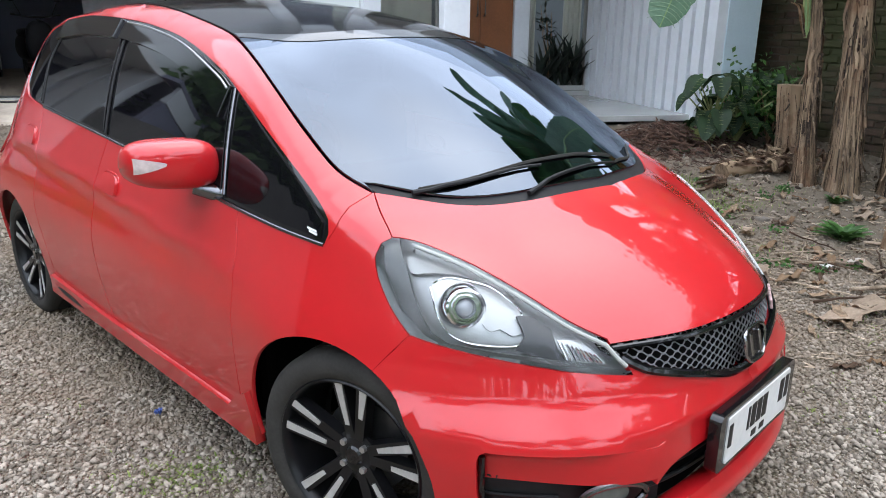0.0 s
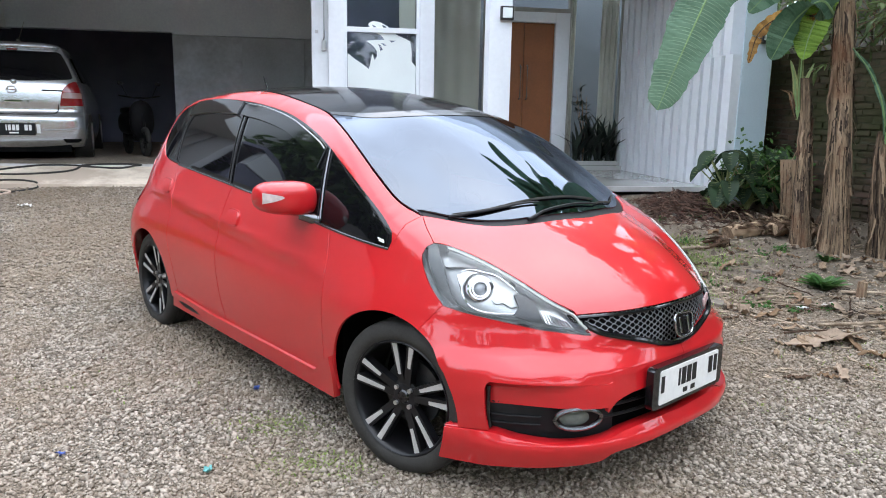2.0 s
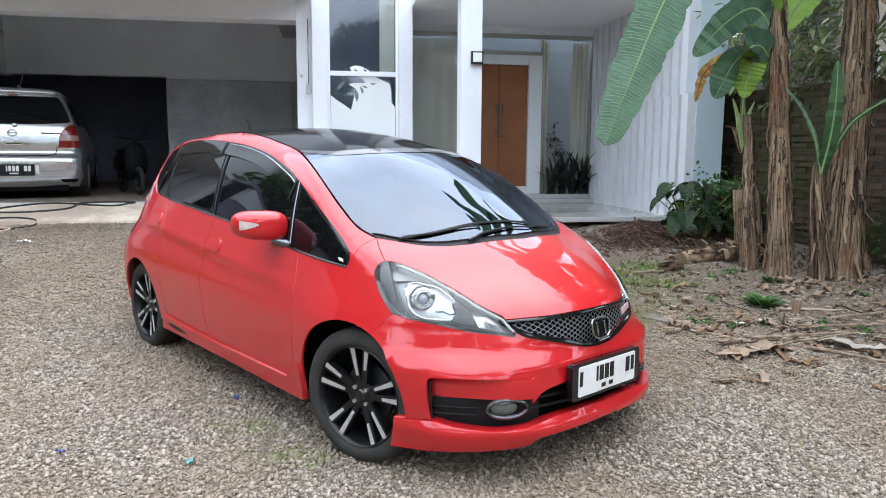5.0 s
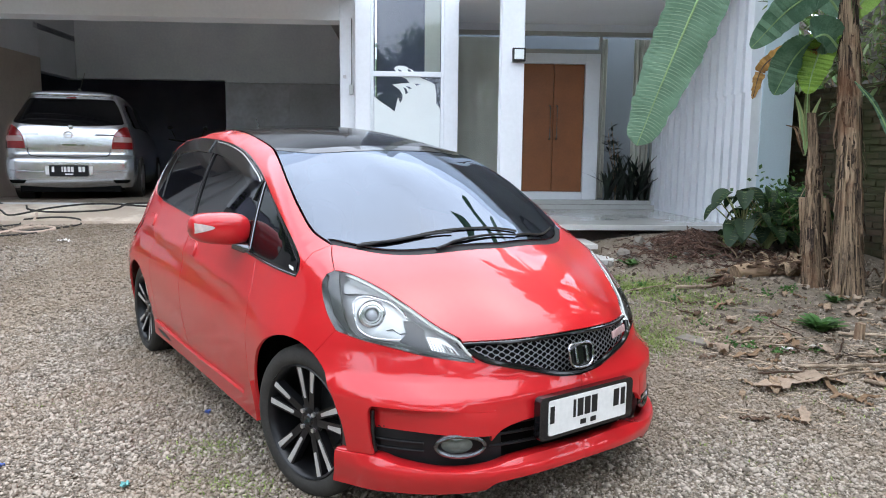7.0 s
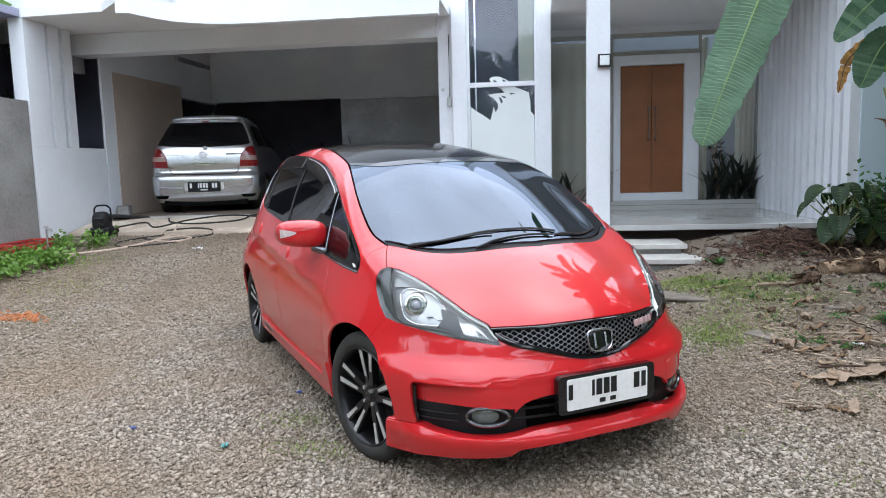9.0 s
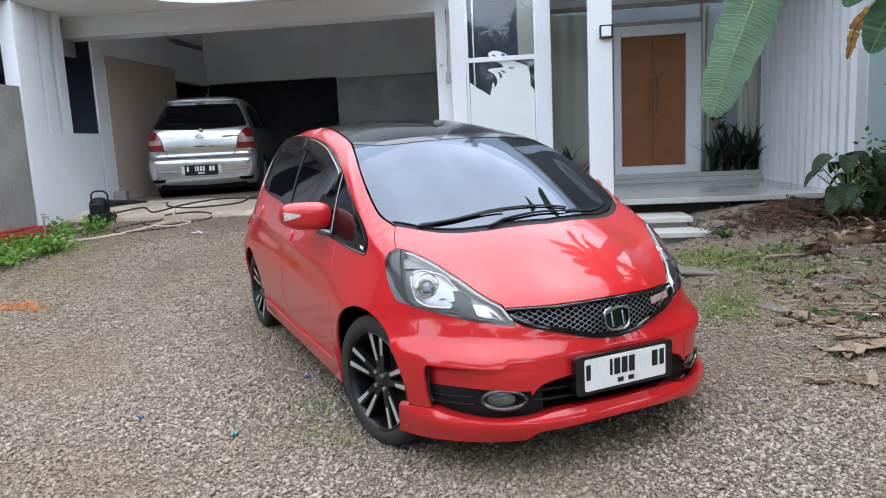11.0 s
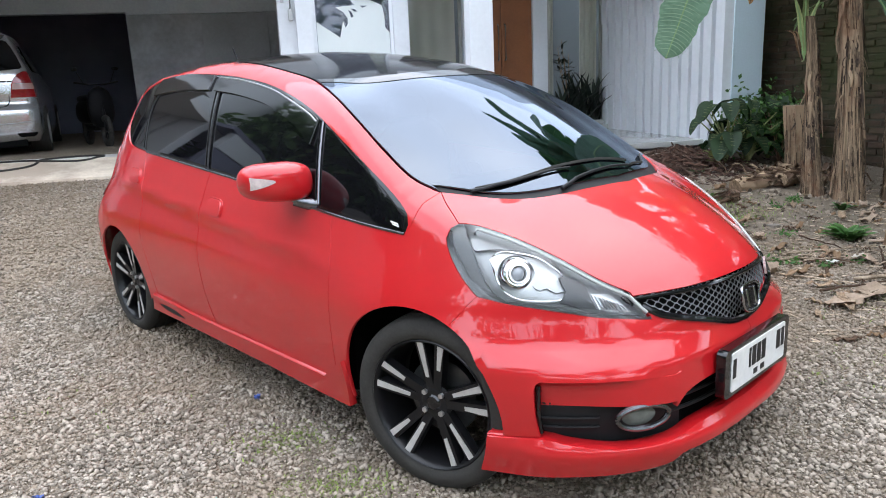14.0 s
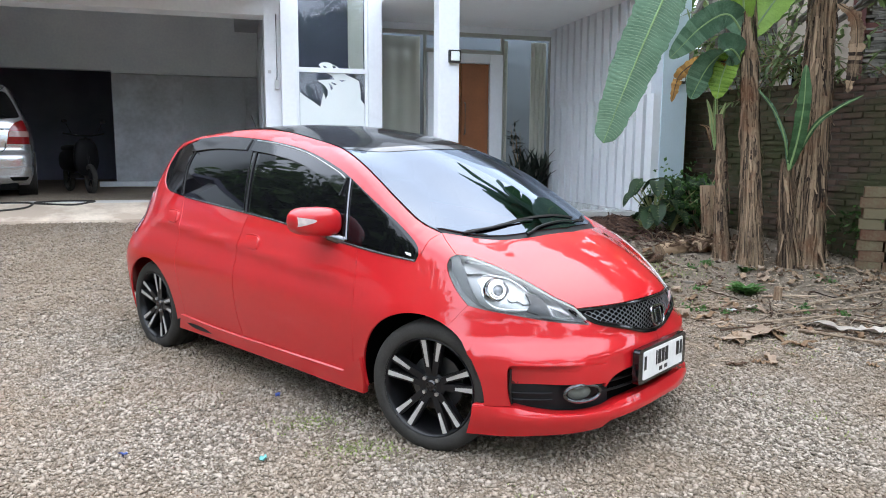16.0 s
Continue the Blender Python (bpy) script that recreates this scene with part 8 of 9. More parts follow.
HOSE_B = mat("beige_hose", (0.50, 0.38, 0.30), 0.55, var=0.2, scale=8, bump=0.05)
lay_hose("hose", [(-4.8, -0.55), (-4.5, -0.30), (-4.2, -0.55), (-3.9, -0.20), (-3.4, 0.05), (-3.0, -0.05), (-2.6, -0.10), (-2.45, 0.15), (-2.75, 0.30), (-3.05, 0.10), (-3.15, -0.25), (-3.7, -0.40), (-4.1, -0.30), (-4.25, -0.10)], 0.012, RUBBER, "black hose looped on the concrete apron")
lay_hose("hose", [(-4.2, -0.9), (-3.9, -1.05), (-3.5, -0.95), (-3.3, -0.75), (-3.6, -0.62), (-4.0, -0.75), (-4.4, -1.1), (-4.2, -1.35), (-3.6, -1.15)], 0.011, RUBBER, "black hose lying on the gravel")
lay_hose("hose", [(-4.95, -1.75), (-4.5, -1.62), (-4.15, -1.35), (-3.95, -1.05), (-3.75, -0.85), (-3.5, -0.95), (-3.65, -1.12), (-3.95, -1.02), (-3.85, -0.7), (-3.95, -0.45)], 0.014, HOSE_B, "beige garden hose lying on the gravel")
mt = sub("rubber_mat", [(-0.28, 0.28, -0.2, 0.2, 0.0, 0.03)], BLACK_PLASTIC, None, "", 0.01)
mt.matrix_world = HOUSE @ pose(-4.95, 0.05, 0.705, 0, 6, 35)
tagged(mt, "crumpled black mat against the garage wall", "mat")
bx = sub("plastic_box", [(-0.09, 0.09, -0.07, 0.07, 0.0, 0.16)], GREY_CEMENT, None, "", 0.015)
bx.matrix_world = HOUSE @ pose(-5.25, 0.45, 0.70, 0, 0, 10)
tagged(bx, "small grey box at the garage wall", "box")
cr = thing("crate", HOUSE @ pose(-5.23, -1.75, 0.44, 0, 0, 4), "low red plastic crate on the ledge", "crate")
CRATE = mat("red_plastic", (0.42, 0.05, 0.04), 0.5, var=0.2, scale=12, bump=0.05)
sub("bottom", [(-0.15, 0.15, -0.42, 0.42, 0.0, 0.012)], CRATE, cr, "", 0.002)
for k in range(2):
    for s in (-1, 1):
        sub("side_rail", [(s * 0.15 - 0.008, s * 0.15 + 0.008, -0.42, 0.42, 0.045 + 0.045 * k, 0.07 + 0.045 * k)], CRATE, cr, "", 0.003)
        sub("end_rail", [(-0.15, 0.15, s * 0.42 - 0.008, s * 0.42 + 0.008, 0.045 + 0.045 * k, 0.07 + 0.045 * k)], CRATE, cr, "", 0.003)
for k in range(7):
    for s in (-1, 1):
        y = -0.42 + 0.14 * k
        sub("upright", [(s * 0.15 - 0.007, s * 0.15 + 0.007, y - 0.012, y + 0.012, 0.0, 0.115)], CRATE, cr, "", 0.002)
tp = thing("standpipe", HOUSE @ pose(-5.02, -1.62, 0.40), "thin grey standpipe with a tap", "tap")
bm = bmesh.new()
tube(bm, [(0, 0, -0.1), (0, 0, 0.30)], 0.011, 8)
tube(bm, [(0, 0, 0.28), (0.06, 0, 0.29), (0.075, 0, 0.25)], 0.012, 8)
smooth(part("pipe", bm, SATIN, tp))
sub("tap_handle", [(-0.03, 0.03, -0.008, 0.008, 0.31, 0.325)], SATIN, tp, "", 0.003)


# ---------------------------------------------------------------- garden bed: rubble, sticks, dead leaves
def pebble(bm, c, r, rr, sub_=2):
    made = bmesh.ops.create_icosphere(bm, subdivisions=sub_, radius=1)["verts"]
    ph = Vector((rr.uniform(0, 50), rr.uniform(0, 50), rr.uniform(0, 50)))
    q = Euler((rr.uniform(0, 6), rr.uniform(0, 6), rr.uniform(0, 6)))
    for v in made:
        n = v.co.copy()
        d = 1 + 0.35 * noise.noise(n * 1.3 + ph) + 0.15 * noise.noise(n * 3 + ph)
        v.co = Vector(c) + (q.to_matrix() @ Vector((n.x * r[0] * d, n.y * r[1] * d, n.z * r[2] * d)))
    return bm


RUBBLE = mat("pale_rubble", (0.15, 0.135, 0.115), 0.9, var=0.4, scale=9, fine=60, bump=0.6, objrand=0.6)
rr = random.Random(131)
spots = [(1.28, 6.22, 0.13), (1.55, 6.42, 0.12), (1.75, 6.30, 0.08), (1.95, 6.62, 0.13), (2.12, 6.35, 0.07), (2.18, 6.10, 0.06), (1.45, 6.55, 0.14), (1.70, 6.68, 0.12), (2.22, 6.62, 0.11), (1.38, 6.05, 0.06), (2.35, 6.20, 0.07), (1.85, 6.12, 0.05), (2.36, 6.70, 0.10), (1.15, 6.05, 0.07), (2.02, 5.92, 0.045), (1.60, 5.85, 0.04)]
for x, y, r in spots:
    r *= 0.72
    bm = pebble(bmesh.new(), (0, 0, 0), (r, r * rr.uniform(0.7, 1), r * rr.uniform(0.35, 0.6)), rr, 1)
    o = part("rubble_stone", bm, RUBBLE, None)
    o.location = (x, y, under(x, y) + r * 0.2)
    tagged(o, "pale broken stone in the garden bed", "stone", "garden rubble")
ROOT = fibre_mat("brown_roots", (0.050, 0.024, 0.017), (0.10, 0.055, 0.038), (6, 6, 6))
bm = bmesh.new()
rr = random.Random(141)
for k in range(1000):
    x, y = rr.gauss(1.98, 0.34), rr.gauss(6.30, 0.26)
    z = under(x, y) + 0.19 * math.exp(-((x - 1.95) / 0.42) ** 2 - ((y - 6.38) / 0.28) ** 2) * rr.uniform(0.2, 1.1)
    a, L = rr.uniform(0, 6.28), rr.uniform(0.05, 0.2)
    tube(bm, [(x, y, z), (x + L * 0.5 * math.cos(a), y + L * 0.5 * math.sin(a), z + rr.uniform(-0.01, 0.03)), (x + L * math.cos(a + 0.5), y + L * math.sin(a + 0.5), z - 0.02)], rr.uniform(0.002, 0.006), 4)
tagged(part("root_heap", bm, ROOT, None), "heap of dry reddish brown roots and twigs", "roots", kind="stuff")
bm = bmesh.new()
box(bm, -0.2, 0.2, -0.16, 0.16, -0.02, 0.03, 0.01)
for i, (x, y, a, sx) in enumerate(((1.08, 4.74, 10, 0.95), (1.58, 3.86, -35, 0.48), (2.09, 4.49, 30, 0.22))):
    me = bpy.data.meshes.new("cement_slab")
    if i == 0:
        bm.to_mesh(me)
        slab_me = me
        me.materials.append(mat("muddy_cement", (0.17, 0.145, 0.12), 0.9, var=0.35, scale=9, fine=50, bump=0.4))
    o = new("cement_slab", slab_me)
    o.matrix_world = pose(x, y, under(x, y), 0, 3, a) @ Matrix.Diagonal((sx, sx, 0.42, 1))
    tagged(o, "broken flat piece of cement in the soil", "slab", "cement slabs")
bm.free()


def dead_leaf(name, x, y, L, w, a, material, label, curl=0.3, seed=1, lift=0.03, group="dead leaves"):
    rr = random.Random(seed)
    d = Vector((math.cos(a), math.sin(a), 0))
    pts = []
    for q in range(12):
        u = q / 11
        px, py = x + d.x * L * (u - 0.5), y + d.y * L * (u - 0.5)
        pts.append(Vector((px, py, under(px, py) + 0.008 + lift * abs(math.sin(u * 5 + seed)) + rr.uniform(0, 0.006))))
    ws = [w * (0.25 + math.sin(math.pi * (0.05 + 0.9 * q / 11))) * rr.uniform(0.75, 1.2) for q in range(12)]
    bm = blade(bmesh.new(), pts, ws, d.cross(Vector((0, 0, 1))), curl, seed=seed, across=3, ragged=0.3, amp=0.008)
    ob = smooth(tagged(part(name, bm, material, None), label, "dead leaf", group), 60)
    mod = ob.modifiers.new("thickness", "SOLIDIFY")
    mod.thickness = 0.002
    return ob


DRY_DARK = leaf_mat("dark_dry_leaf", (0.07, 0.038, 0.022), (0.13, 0.08, 0.05), 0.85)
PALE_DRY = leaf_mat("pale_dry_leaf", (0.29, 0.21, 0.145), (0.42, 0.32, 0.235), 0.8, 0.2)
WHITE_DRY = leaf_mat("bleached_sheath", (0.46, 0.40, 0.34), (0.60, 0.55, 0.48), 0.8, 0.15)
dead_leaf("dead_leaf", 1.93, 3.12, 0.34, 0.055, 0.35, PALE_DRY, "large pale brown dead leaf", seed=1)
dead_leaf("dead_leaf", 2.13, 3.22, 0.32, 0.065, 0.15, PALE_DRY, "large pale brown dead leaf", seed=2)
dead_leaf("dead_leaf", 2.66, 3.34, 0.36, 0.06, -0.5, WHITE_DRY, "bleached white leaf sheath", seed=3)
dead_leaf("dead_leaf", 2.98, 3.28, 0.40, 0.05, 0.1, WHITE_DRY, "bleached white leaf sheath", seed=4)
dead_leaf("dead_leaf", 1.72, 3.62, 0.16, 0.03, 1.2, PALE_DRY, "small curled dead leaf", seed=5, lift=0.05)
dead_leaf("dead_leaf", 1.66, 3.66, 0.14, 0.02, 2.2, PALE_DRY, "small curled dead leaf", seed=6, lift=0.05)
dead_leaf("dead_leaf", 2.30, 3.75, 0.10, 0.03, 0.2, WHITE_DRY, "scrap of bleached sheath", seed=7)
rr = random.Random(151)
for k in range(46):
    x, y = rr.uniform(1.75, 4.0), rr.uniform(2.7, 5.6)
    if y > 5.0 and x > 2.6:
        y -= 0.5
    dead_leaf("dead_leaf", x, y, rr.uniform(0.10, 0.30), rr.uniform(0.010, 0.028), rr.uniform(0, 6.28), (DRY_BROWN, BARK, PALE_DRY)[k % 3], "dry brown leaf scrap", seed=20 + k)
for k in range(90):
    x, y = rr.uniform(1.6, 4.1), rr.uniform(2.6, 5.2)
    dead_leaf("dead_leaf", x, y, rr.uniform(0.05, 0.16), rr.uniform(0.006, 0.016), rr.uniform(0, 6.28), (DRY_BROWN, BARK, DRY_DARK)[k % 3], "small dry brown leaf scrap", seed=220 + k, lift=0.012)
for k in range(26):
    x, y = rr.uniform(2.2, 3.4), rr.uniform(5.35, 6.1)
    dead_leaf("dead_leaf", x, y, rr.uniform(0.15, 0.35), rr.uniform(0.012, 0.03), rr.uniform(0, 6.28), (DRY_DARK, BARK)[k % 2], "dry brown leaf sheath at the stump", seed=80 + k, lift=0.10)


def stick(x, y, L, a, r, tilt, material, label, seed):
    rr = random.Random(seed)
    d = Vector((math.cos(a), math.sin(a), 0))
    pts = []
    for q in range(7):
        u = q / 6 - 0.5
        px, py = x + d.x * L * u + rr.uniform(-0.01, 0.01), y + d.y * L * u + rr.uniform(-0.01, 0.01)
        pts.append((px, py, under(px, py) + r + 0.01 + tilt * (u + 0.5) + rr.uniform(0, 0.008)))
    bm = bmesh.new()
    tube(bm, pts, [r * (1 - 0.4 * q / 6) for q in range(7)], 6)
    return smooth(tagged(part("stick", bm, material, None), label, "stick", "fallen sticks"), 60)


TWIG = fibre_mat("grey_twig", (0.24, 0.17, 0.11), (0.38, 0.30, 0.22), (8, 8, 8))
for k, (x, y, L, a, r, t) in enumerate(((2.45, 3.45, 0.75, 0.12, 0.012, 0.03), (2.35, 3.30, 0.9, 0.35, 0.009, 0.05), (2.72, 3.05, 0.8, -0.55, 0.013, 0.02), (3.05, 2.95, 0.5, 0.6, 0.012, 0.02), (2.0, 3.75, 0.5, -0.2, 0.007, 0.02), (2.2, 3.9, 0.6, 0.1, 0.006, 0.02), (2.9, 3.7, 0.9, 0.05, 0.010, 0.03), (3.2, 4.0, 0.8, 0.3, 0.012, 0.03), (2.75, 4.05, 0.45, -0.1, 0.010, 0.02), (1.75, 5.0, 0.28, 0.15, 0.014, 0.0), (1.4, 4.95, 0.4, 0.4, 0.006, 0.02), (3.4, 3.6, 0.7, 0.5, 0.011, 0.02), (1.9, 3.45, 0.4, -0.6, 0.005, 0.01))):
    stick(x, y, L, a, r, t, TWIG, "dry grey-brown fallen stick", k)
bm = bmesh.new()
rr = random.Random(161)
for k in range(2600):
    x, y = rr.uniform(1.5, 4.3), rr.gauss(3.7, 0.95)
    if not 2.6 < y < 6:
        continue
    a, L = rr.uniform(0, 6.28), rr.uniform(0.02, 0.10)
    z = under(x, y) + 0.006
    tube(bm, [(x, y, z), (x + L * math.cos(a), y + L * math.sin(a), z + rr.uniform(0, 0.012))], rr.uniform(0.0012, 0.004), 4)
tagged(part("twig_litter", bm, TWIG, None), "scattered twigs and straw on the soil", "litter", kind="stuff")

rr = random.Random(163)
for k in range(34):
    stick(rr.uniform(2.0, 3.3), rr.gauss(3.55, 0.32), rr.uniform(0.10, 0.42), rr.uniform(-1.4, 1.4), rr.uniform(0.003, 0.008), rr.uniform(0.0, 0.04), (TWIG, BARK, DRY_DARK)[k % 3], ("dry grey-brown fallen stick", "dark brown fallen stick", "dark dry leaf stalk on the soil")[k % 3], 60 + k)


def fallen_stem(a, b, r, label, seed, strips=70):
    """A rotting piece of banana stem lying on the soil, with peeled sheaths round it."""
    rr = random.Random(seed)
    a, b = Vector((*a, under(*a) + r * 0.6)), Vector((*b, under(*b) + r * 0.6))
    ob = thing("fallen_stem", Matrix.Translation(a), label, "log", "fallen stems")
    d = b - a
    line = [d * (q / 14) + Vector((0, 0, 0.015 * math.sin(q * 1.3))) for q in range(15)]
    bm = bmesh.new()
    tube(bm, line, [r * (1 + 0.18 * math.sin(q * 2.1 + seed)) for q in range(15)], 14)
    for v in bm.verts:
        v.co += Vector((1, 1, 1)) * 0.010 * noise.noise(v.co * 22 + Vector((seed, 0, 0)))
    smooth(part("core", bm, BARK, ob), 60)
    bm = bmesh.new()
    side = d.normalized().cross(Vector((0, 0, 1)))
    for k in range(strips):
        t, q, L = rr.uniform(-0.05, 1.0), rr.uniform(-1.2, 1.2), rr.uniform(0.08, 0.24)
        out = (side * math.sin(q) + Vector((0, 0, 1)) * math.cos(q)).normalized()
        p = d * t + out * r * rr.uniform(0.95, 1.25)
        w = d.normalized() * rr.uniform(-1, 1) + side * rr.uniform(-0.7, 0.7) + Vector((0, 0, rr.uniform(-0.4, 0.15)))
        blade(bm, [p + w * L * u + out * (0.05 * L * u) for u in (0, 0.35, 0.7, 1.0)], [rr.uniform(0.008, 0.02) * c for c in (0.8, 1, 0.9, 0.4)], w.cross(out), rr.uniform(-0.6, 0.6), seed=k, across=1)
    part("dry_sheath", bm, DRY_DARK, ob, "torn dark sheaths")["kind"] = "stuff"
    return ob


fallen_stem((2.15, 5.42), (2.86, 5.82), 0.065, "rotting brown banana stem lying on the soil", 3, 120)
fallen_stem((2.55, 5.60), (3.02, 5.74), 0.055, "broken dark banana stem beside the stump", 5, 90)
fallen_stem((2.00, 5.12), (2.05, 5.17), 0.050, "short dark stub of stem on the soil", 9, 14)
bm = bmesh.new()
cyl(bm, (0, 0, 0), (0.006, 0, 0.13), 0.034, 0.030, 12)
for v in bm.verts:
    v.co += Vector((1, 1, 0.6)) * 0.008 * noise.noise(v.co * 30)
tagged(part("wooden_stub", bm, BARK, None), "brown cut stub standing in the soil", "stump").location = (2.63, 4.03, under(2.63, 4.03) - 0.02)

# grass and low weeds in patches
GRASS = leaf_mat("grass_blade", (0.13, 0.19, 0.035), (0.23, 0.29, 0.08))
bm = bmesh.new()
rr = random.Random(171)
patches = [(1.30, 5.05, 0.38, 0.25, 2600), (1.28, 3.85, 0.26, 0.30, 2200), (1.05, 5.55, 0.25, 0.12, 900), (1.70, 4.75, 0.40, 0.16, 900), (2.15, 3.1, 0.35, 0.3, 160), (1.75, 1.9, 0.3, 0.3, 130), (1.75, 5.25, 0.35, 0.2, 800), (1.0, 5.3, 0.2, 0.15, 500), (1.45, 4.4, 0.4, 0.4, 900), (-0.82, 1.95, 0.20, 0.12, 520), (-0.55, 1.62, 0.22, 0.11, 480), (-1.9, 2.3, 0.5, 0.3, 90), (0.9, 1.0, 0.5, 0.2, 50), (0.2, 1.15, 0.25, 0.12, 60), (1.5, 2.4, 0.3, 0.3, 80), (-5.6, 5.0, 0.5, 0.35, 900), (-5.0, 4.2, 0.6, 0.4, 700), (-5.9, 5.6, 0.3, 0.2, 400), (2.0, 4.9, 0.5, 0.3, 200), (-4.5, 3.4, 0.5, 0.3, 200), (1.9, 3.9, 0.3, 0.2, 60)]
for cx, cy, sx, sy, n in patches:
    for k in range(n):
        x, y = rr.gauss(cx, sx * 0.55), rr.gauss(cy, sy * 0.55)
        z = under(x, y) - 0.003
        a, L, w = rr.uniform(0, 6.28), rr.uniform(0.012, 0.042) * (0.62 if cy < 3 else 1.0), rr.uniform(0.0012, 0.0035)
        dx, dy = math.cos(a), math.sin(a)
        v0, v1 = bm.verts.new((x - dy * w, y + dx * w, z)), bm.verts.new((x + dy * w, y - dx * w, z))
        m0, m1 = bm.verts.new((x + dx * L * 0.4 - dy * w, y + dy * L * 0.4 + dx * w, z + L * 0.6)), bm.verts.new((x + dx * L * 0.4 + dy * w, y + dy * L * 0.4 - dx * w, z + L * 0.6))
        t = bm.verts.new((x + dx * L, y + dy * L, z + L * 0.7))
        bm.faces.new((v0, v1, m1, m0))
        bm.faces.new((m0, m1, t))
tagged(part("grass", bm, GRASS, None), "patchy short green grass growing through the gravel", "grass", kind="stuff")
for i, (x, y, rx, n) in enumerate(((-6.25, 5.35, 0.16, 90), (-5.95, 5.60, 0.16, 80), (-6.25, 4.75, 0.30, 300), (-5.75, 4.75, 0.20, 200), (-6.4, 4.2, 0.4, 380), (-5.95, 4.35, 0.32, 300))):
    rr = random.Random(180 + i)
    ob = thing("weed_bush", Matrix.Translation((x, y, under(x, y))), "low bright green leafy weeds by the ledge", "weeds", "ledge weeds")
    bm = bmesh.new()
    leaf_cloud(bm, (0, 0, 0.12), (rx * 1.15, rx * 1.15, 0.13), int(n * 1.8), 0.065, 0.022, rr)
    part("leaves", bm, leaf_mat("bright_weed_leaf", (0.10, 0.21, 0.03), (0.17, 0.31, 0.06)) if i == 0 else bpy.data.materials["bright_weed_leaf"], ob)

bm = bmesh.new()
rr = random.Random(187)
for k in range(160):
    x, y = -4.58 + rr.gauss(0, 0.14), 3.36 + rr.gauss(0, 0.05)
    pebble(bm, (x, y, under(x, y) + 0.004), (rr.uniform(0.008, 0.03),) * 2 + (0.008,), rr, 1)
tagged(part("orange_soil", bm, mat("orange_soil", (0.36, 0.14, 0.06), 0.95, var=0.3, scale=20, bump=0.4), None), "crumbs of orange soil beside the weeds", "soil", kind="stuff")

CLOD = mat("soil_clod", (0.15, 0.112, 0.080), 0.95, var=0.5, scale=25, fine=120, bump=0.4, island=1.0, tint=(0.19, 0.155, 0.12))
bm = bmesh.new()
rr = random.Random(189)
made = 0
while made < 2600:
    x, y = rr.uniform(0.9, 4.2), rr.uniform(2.9, 6.5)
    k = 0.6 * x + 0.8 * y
    if k < 3.9 + rr.uniform(-0.3, 0.6) or k > 7.2 or under(x, y) < 0.05:
        continue
    r = 0.005 + 0.026 * rr.random() ** 3.5
    pebble(bm, (x, y, under(x, y) + r * 0.25), (r, r * rr.uniform(0.6, 1.0), r * rr.uniform(0.4, 0.7)), rr, 1)
    made += 1
tagged(part("soil_clods", bm, CLOD, None), "loose clods of soil and small stones in the bed", "soil", kind="stuff")
bm = bmesh.new()
rr = random.Random(193)
for k in range(26):
    x, y = rr.uniform(1.0, 3.6), rr.uniform(3.6, 6.1)
    leaf_cloud(bm, (x, y, under(x, y) + 0.02), (0.06, 0.06, 0.025), rr.randrange(14, 40), 0.032, 0.010, rr)
tagged(part("seedlings", bm, WEED, None), "small green seedlings scattered over the soil", "weeds", kind="stuff")

# stacked bricks at the wall
bs = thing("brick_stack", pose(4.14, 5.0, under(4.14, 5.0) - 0.01, 0, 0, -35), "stack of old orange and mossy bricks", "bricks")
ORANGE = mat("mossy_orange_brick", (0.20, 0.07, 0.04), 0.9, var=0.5, scale=6, fine=50, bump=0.5, tint=(0.10, 0.085, 0.05), objrand=0.45)
rr = random.Random(191)
bm = bmesh.new()
box(bm, -0.108, 0.108, -0.05, 0.05, -0.05, 0.05, 0.006)
stack_me = bpy.data.meshes.new("brick")
bm.to_mesh(stack_me)
bm.free()
stack_me.materials.append(ORANGE)
for lay_ in range(8):
    for col in range(2):
        for dp in range(2):
            o = part("brick", stack_me, None, bs)
            o.matrix_local = pose(-0.115 + 0.23 * col + rr.uniform(-0.012, 0.012) + (0.03 if lay_ % 2 else 0), 0.11 * dp + rr.uniform(-0.01, 0.01), 0.05 + 0.1015 * lay_, 0, 0, rr.uniform(-6, 6))

# scraps on the gravel
BLUE = mat("blue_scrap", (0.05, 0.09, 0.30), 0.5, var=0.2, scale=30, bump=0.1)
TEAL = mat("teal_scrap", (0.12, 0.34, 0.33), 0.5, var=0.2, scale=30, bump=0.1)
PAPER = mat("white_scrap", (0.72, 0.70, 0.66), 0.8, var=0.1, scale=20, bump=0.1)
for x, y, L, w, a, m, lb in ((-1.58, 1.58, 0.032, 0.008, 0.4, BLUE, "blue plastic scrap on the gravel"), (-1.05, 2.34, 0.034, 0.009, 1.2, BLUE, "blue plastic scrap on the gravel"), (-0.96, 1.52, 0.035, 0.013, 2.0, TEAL, "teal plastic scrap on the gravel"), (-4.52, 5.72, 0.14, 0.03, 0.2, PAPER, "white paper scrap on the gravel"), (-2.65, 4.75, 0.13, 0.04, 0.6, PAPER, "crumpled white bag on the gravel"), (2.12, 3.72, 0.08, 0.02, 0.1, PAPER, "white paper scrap on the soil")):
    tagged(dead_leaf("scrap", x, y, L, w, a, m, lb, seed=int(abs(x) * 100), lift=0.012, group="scraps"), lb, "litter")

# ---------------------------------------------------------------- loose gravel
STONES = mat("gravel_stone", (0.208, 0.174, 0.140), 0.95, var=0.32, scale=30, fine=120, bump=0.3, island=0.6, tint=(0.295, 0.257, 0.214), spec=0.25)
mossy(STONES, (0.225, 0.170, 0.120), 0.8, 0.42, 0.60, 0.75)


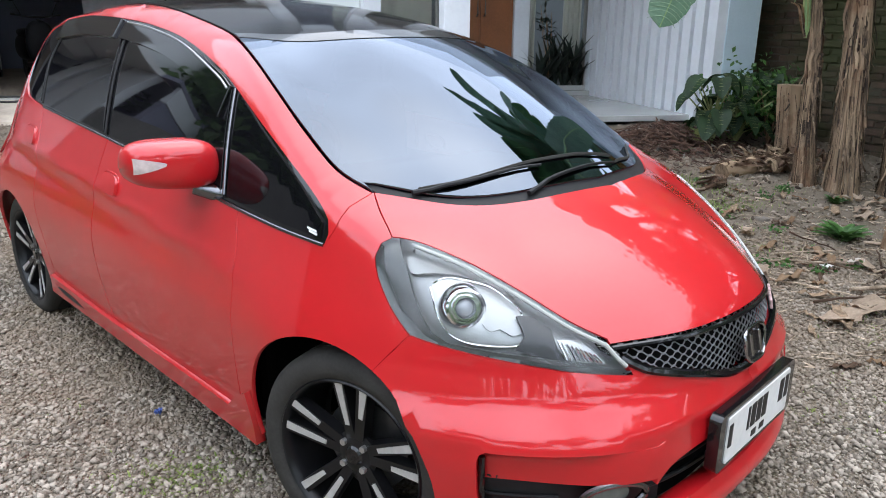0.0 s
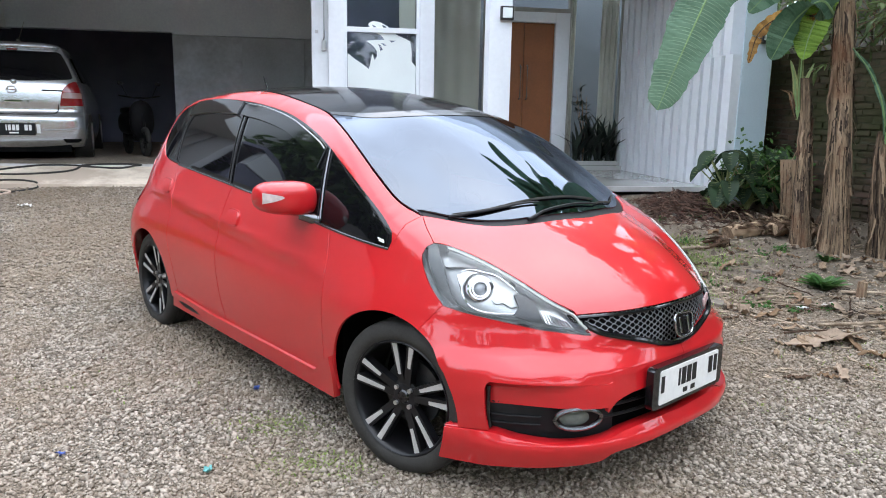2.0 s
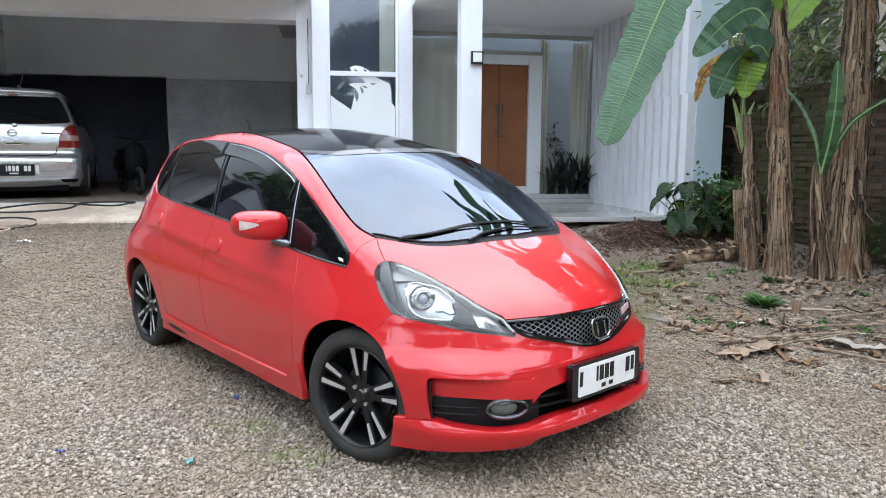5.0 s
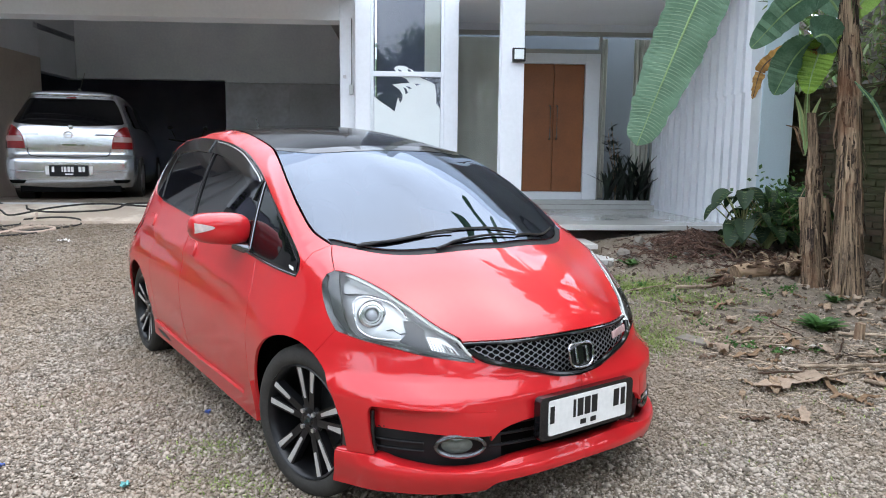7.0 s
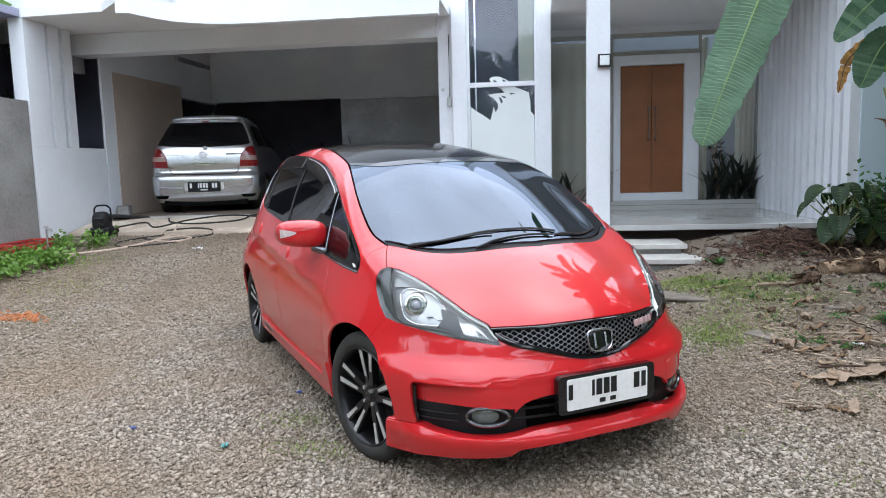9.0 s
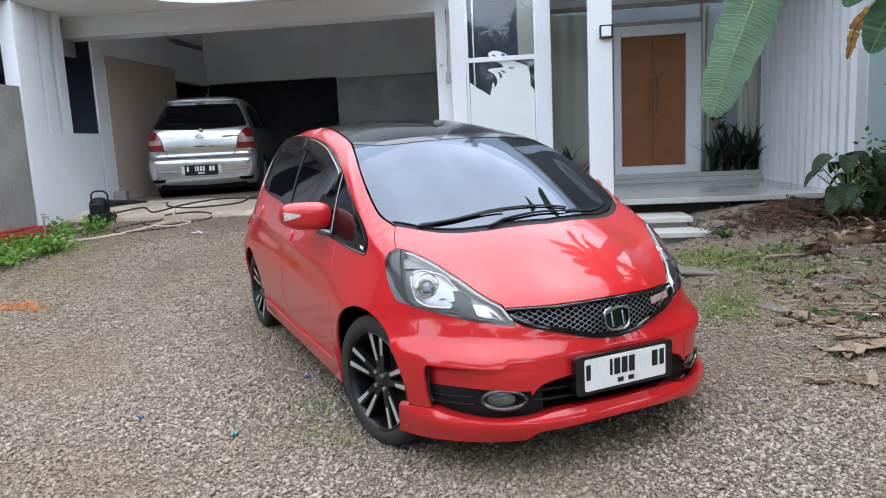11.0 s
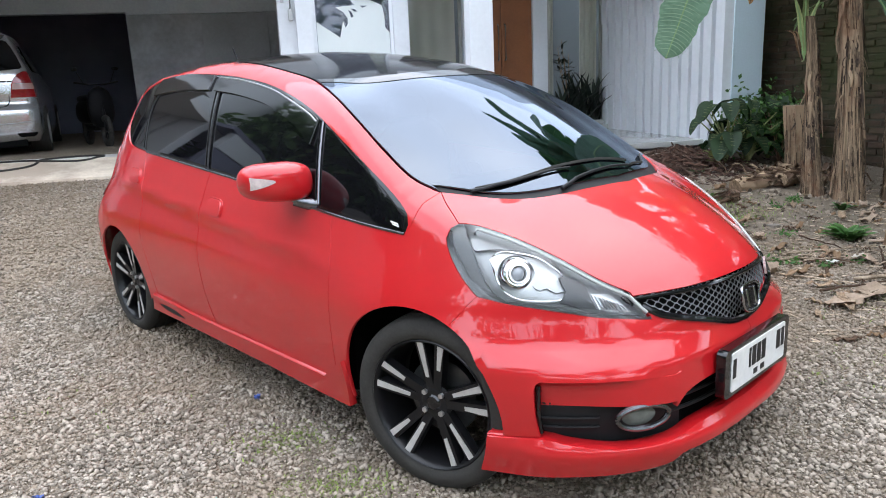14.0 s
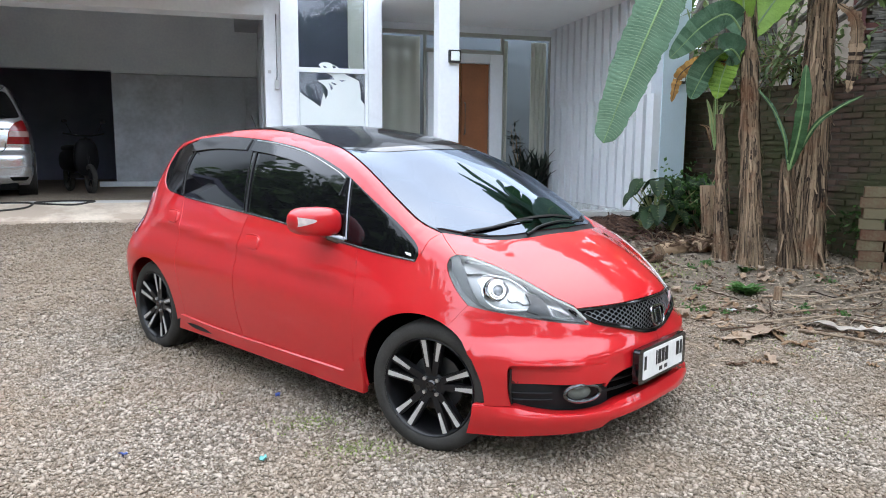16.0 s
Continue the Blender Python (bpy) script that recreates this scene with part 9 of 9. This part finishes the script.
def gravel(count, x0, x1, y0, y1, rmin, rmax, seed, weight):
    g = np.random.default_rng(seed)
    x, y = g.uniform(x0, x1, count * 3), g.uniform(y0, y1, count * 3)
    fade = 0.8
    edge = sstep(x0, x0 + fade, x) * (1 - sstep(x1 - fade, x1, x)) * sstep(y0, y0 + fade, y) * (1 - sstep(y1 - fade, y1, y))
    ok = g.uniform(0, 1, len(x)) < weight(x, y) * edge
    x, y = x[ok][:count], y[ok][:count]
    n = len(x)
    r = rmin + (rmax - rmin) * g.uniform(0, 1, n) ** 2.2
    base = np.array([(1, 0, 0), (0, 1, 0), (-1, 0, 0), (0, -1, 0), (0, 0, 1), (0, 0, -1), ], float)
    V = np.repeat(base[None], n, 0) * (1 + g.uniform(-0.35, 0.35, (n, 6, 1))) + g.uniform(-0.25, 0.25, (n, 6, 3))
    V[:, :, 2] *= 0.62
    a = g.uniform(0, 2 * np.pi, n)
    c, s = np.cos(a)[:, None], np.sin(a)[:, None]
    X, Y = V[:, :, 0] * c - V[:, :, 1] * s, V[:, :, 0] * s + V[:, :, 1] * c
    tilt = g.uniform(-0.6, 0.6, n)[:, None]
    X, Z = X * np.cos(tilt) - V[:, :, 2] * np.sin(tilt), X * np.sin(tilt) + V[:, :, 2] * np.cos(tilt)
    out = np.stack([X * r[:, None] + x[:, None], Y * r[:, None] + y[:, None], Z * r[:, None] + ground_z(x, y)[:, None] + 0.33 * r[:, None]], -1)
    tri = np.array([(0, 1, 4), (1, 2, 4), (2, 3, 4), (3, 0, 4), (1, 0, 5), (2, 1, 5), (3, 2, 5), (0, 3, 5)])
    F = (tri[None] + 6 * np.arange(n)[:, None, None]).reshape(-1, 3)
    me = bpy.data.meshes.new("gravel_stones")
    me.vertices.add(n * 6)
    me.vertices.foreach_set("co", out.reshape(-1))
    me.loops.add(len(F) * 3)
    me.loops.foreach_set("vertex_index", F.reshape(-1))
    me.polygons.add(len(F))
    me.polygons.foreach_set("loop_start", np.arange(0, len(F) * 3, 3))
    me.update(calc_edges=True)
    me.materials.append(STONES)
    ob = new("gravel_stones", me)
    return tagged(ob, "loose crushed grey and tan gravel stones", "gravel", kind="stuff")


def free(x, y):
    hx = HOUSE_INV[0][0] * x + HOUSE_INV[0][1] * y + HOUSE_INV[0][3]
    hy = HOUSE_INV[1][0] * x + HOUSE_INV[1][1] * y + HOUSE_INV[1][3]
    keep_ = ((hy < -0.74) & (hx > -5.1)) * 1.0
    soil = sstep(3.7, 5.0, 0.6 * x + 0.8 * y) * sstep(0.3, 1.3, x) * 0.9
    return keep_ * np.clip(1 - soil, 0.08, 1)


gravel(210000, -3.4, 3.2, -0.4, 4.6, 0.0035, 0.0125, 11, free)
gravel(150000, -7.0, 4.4, -0.8, 8.2, 0.0045, 0.019, 12, free)
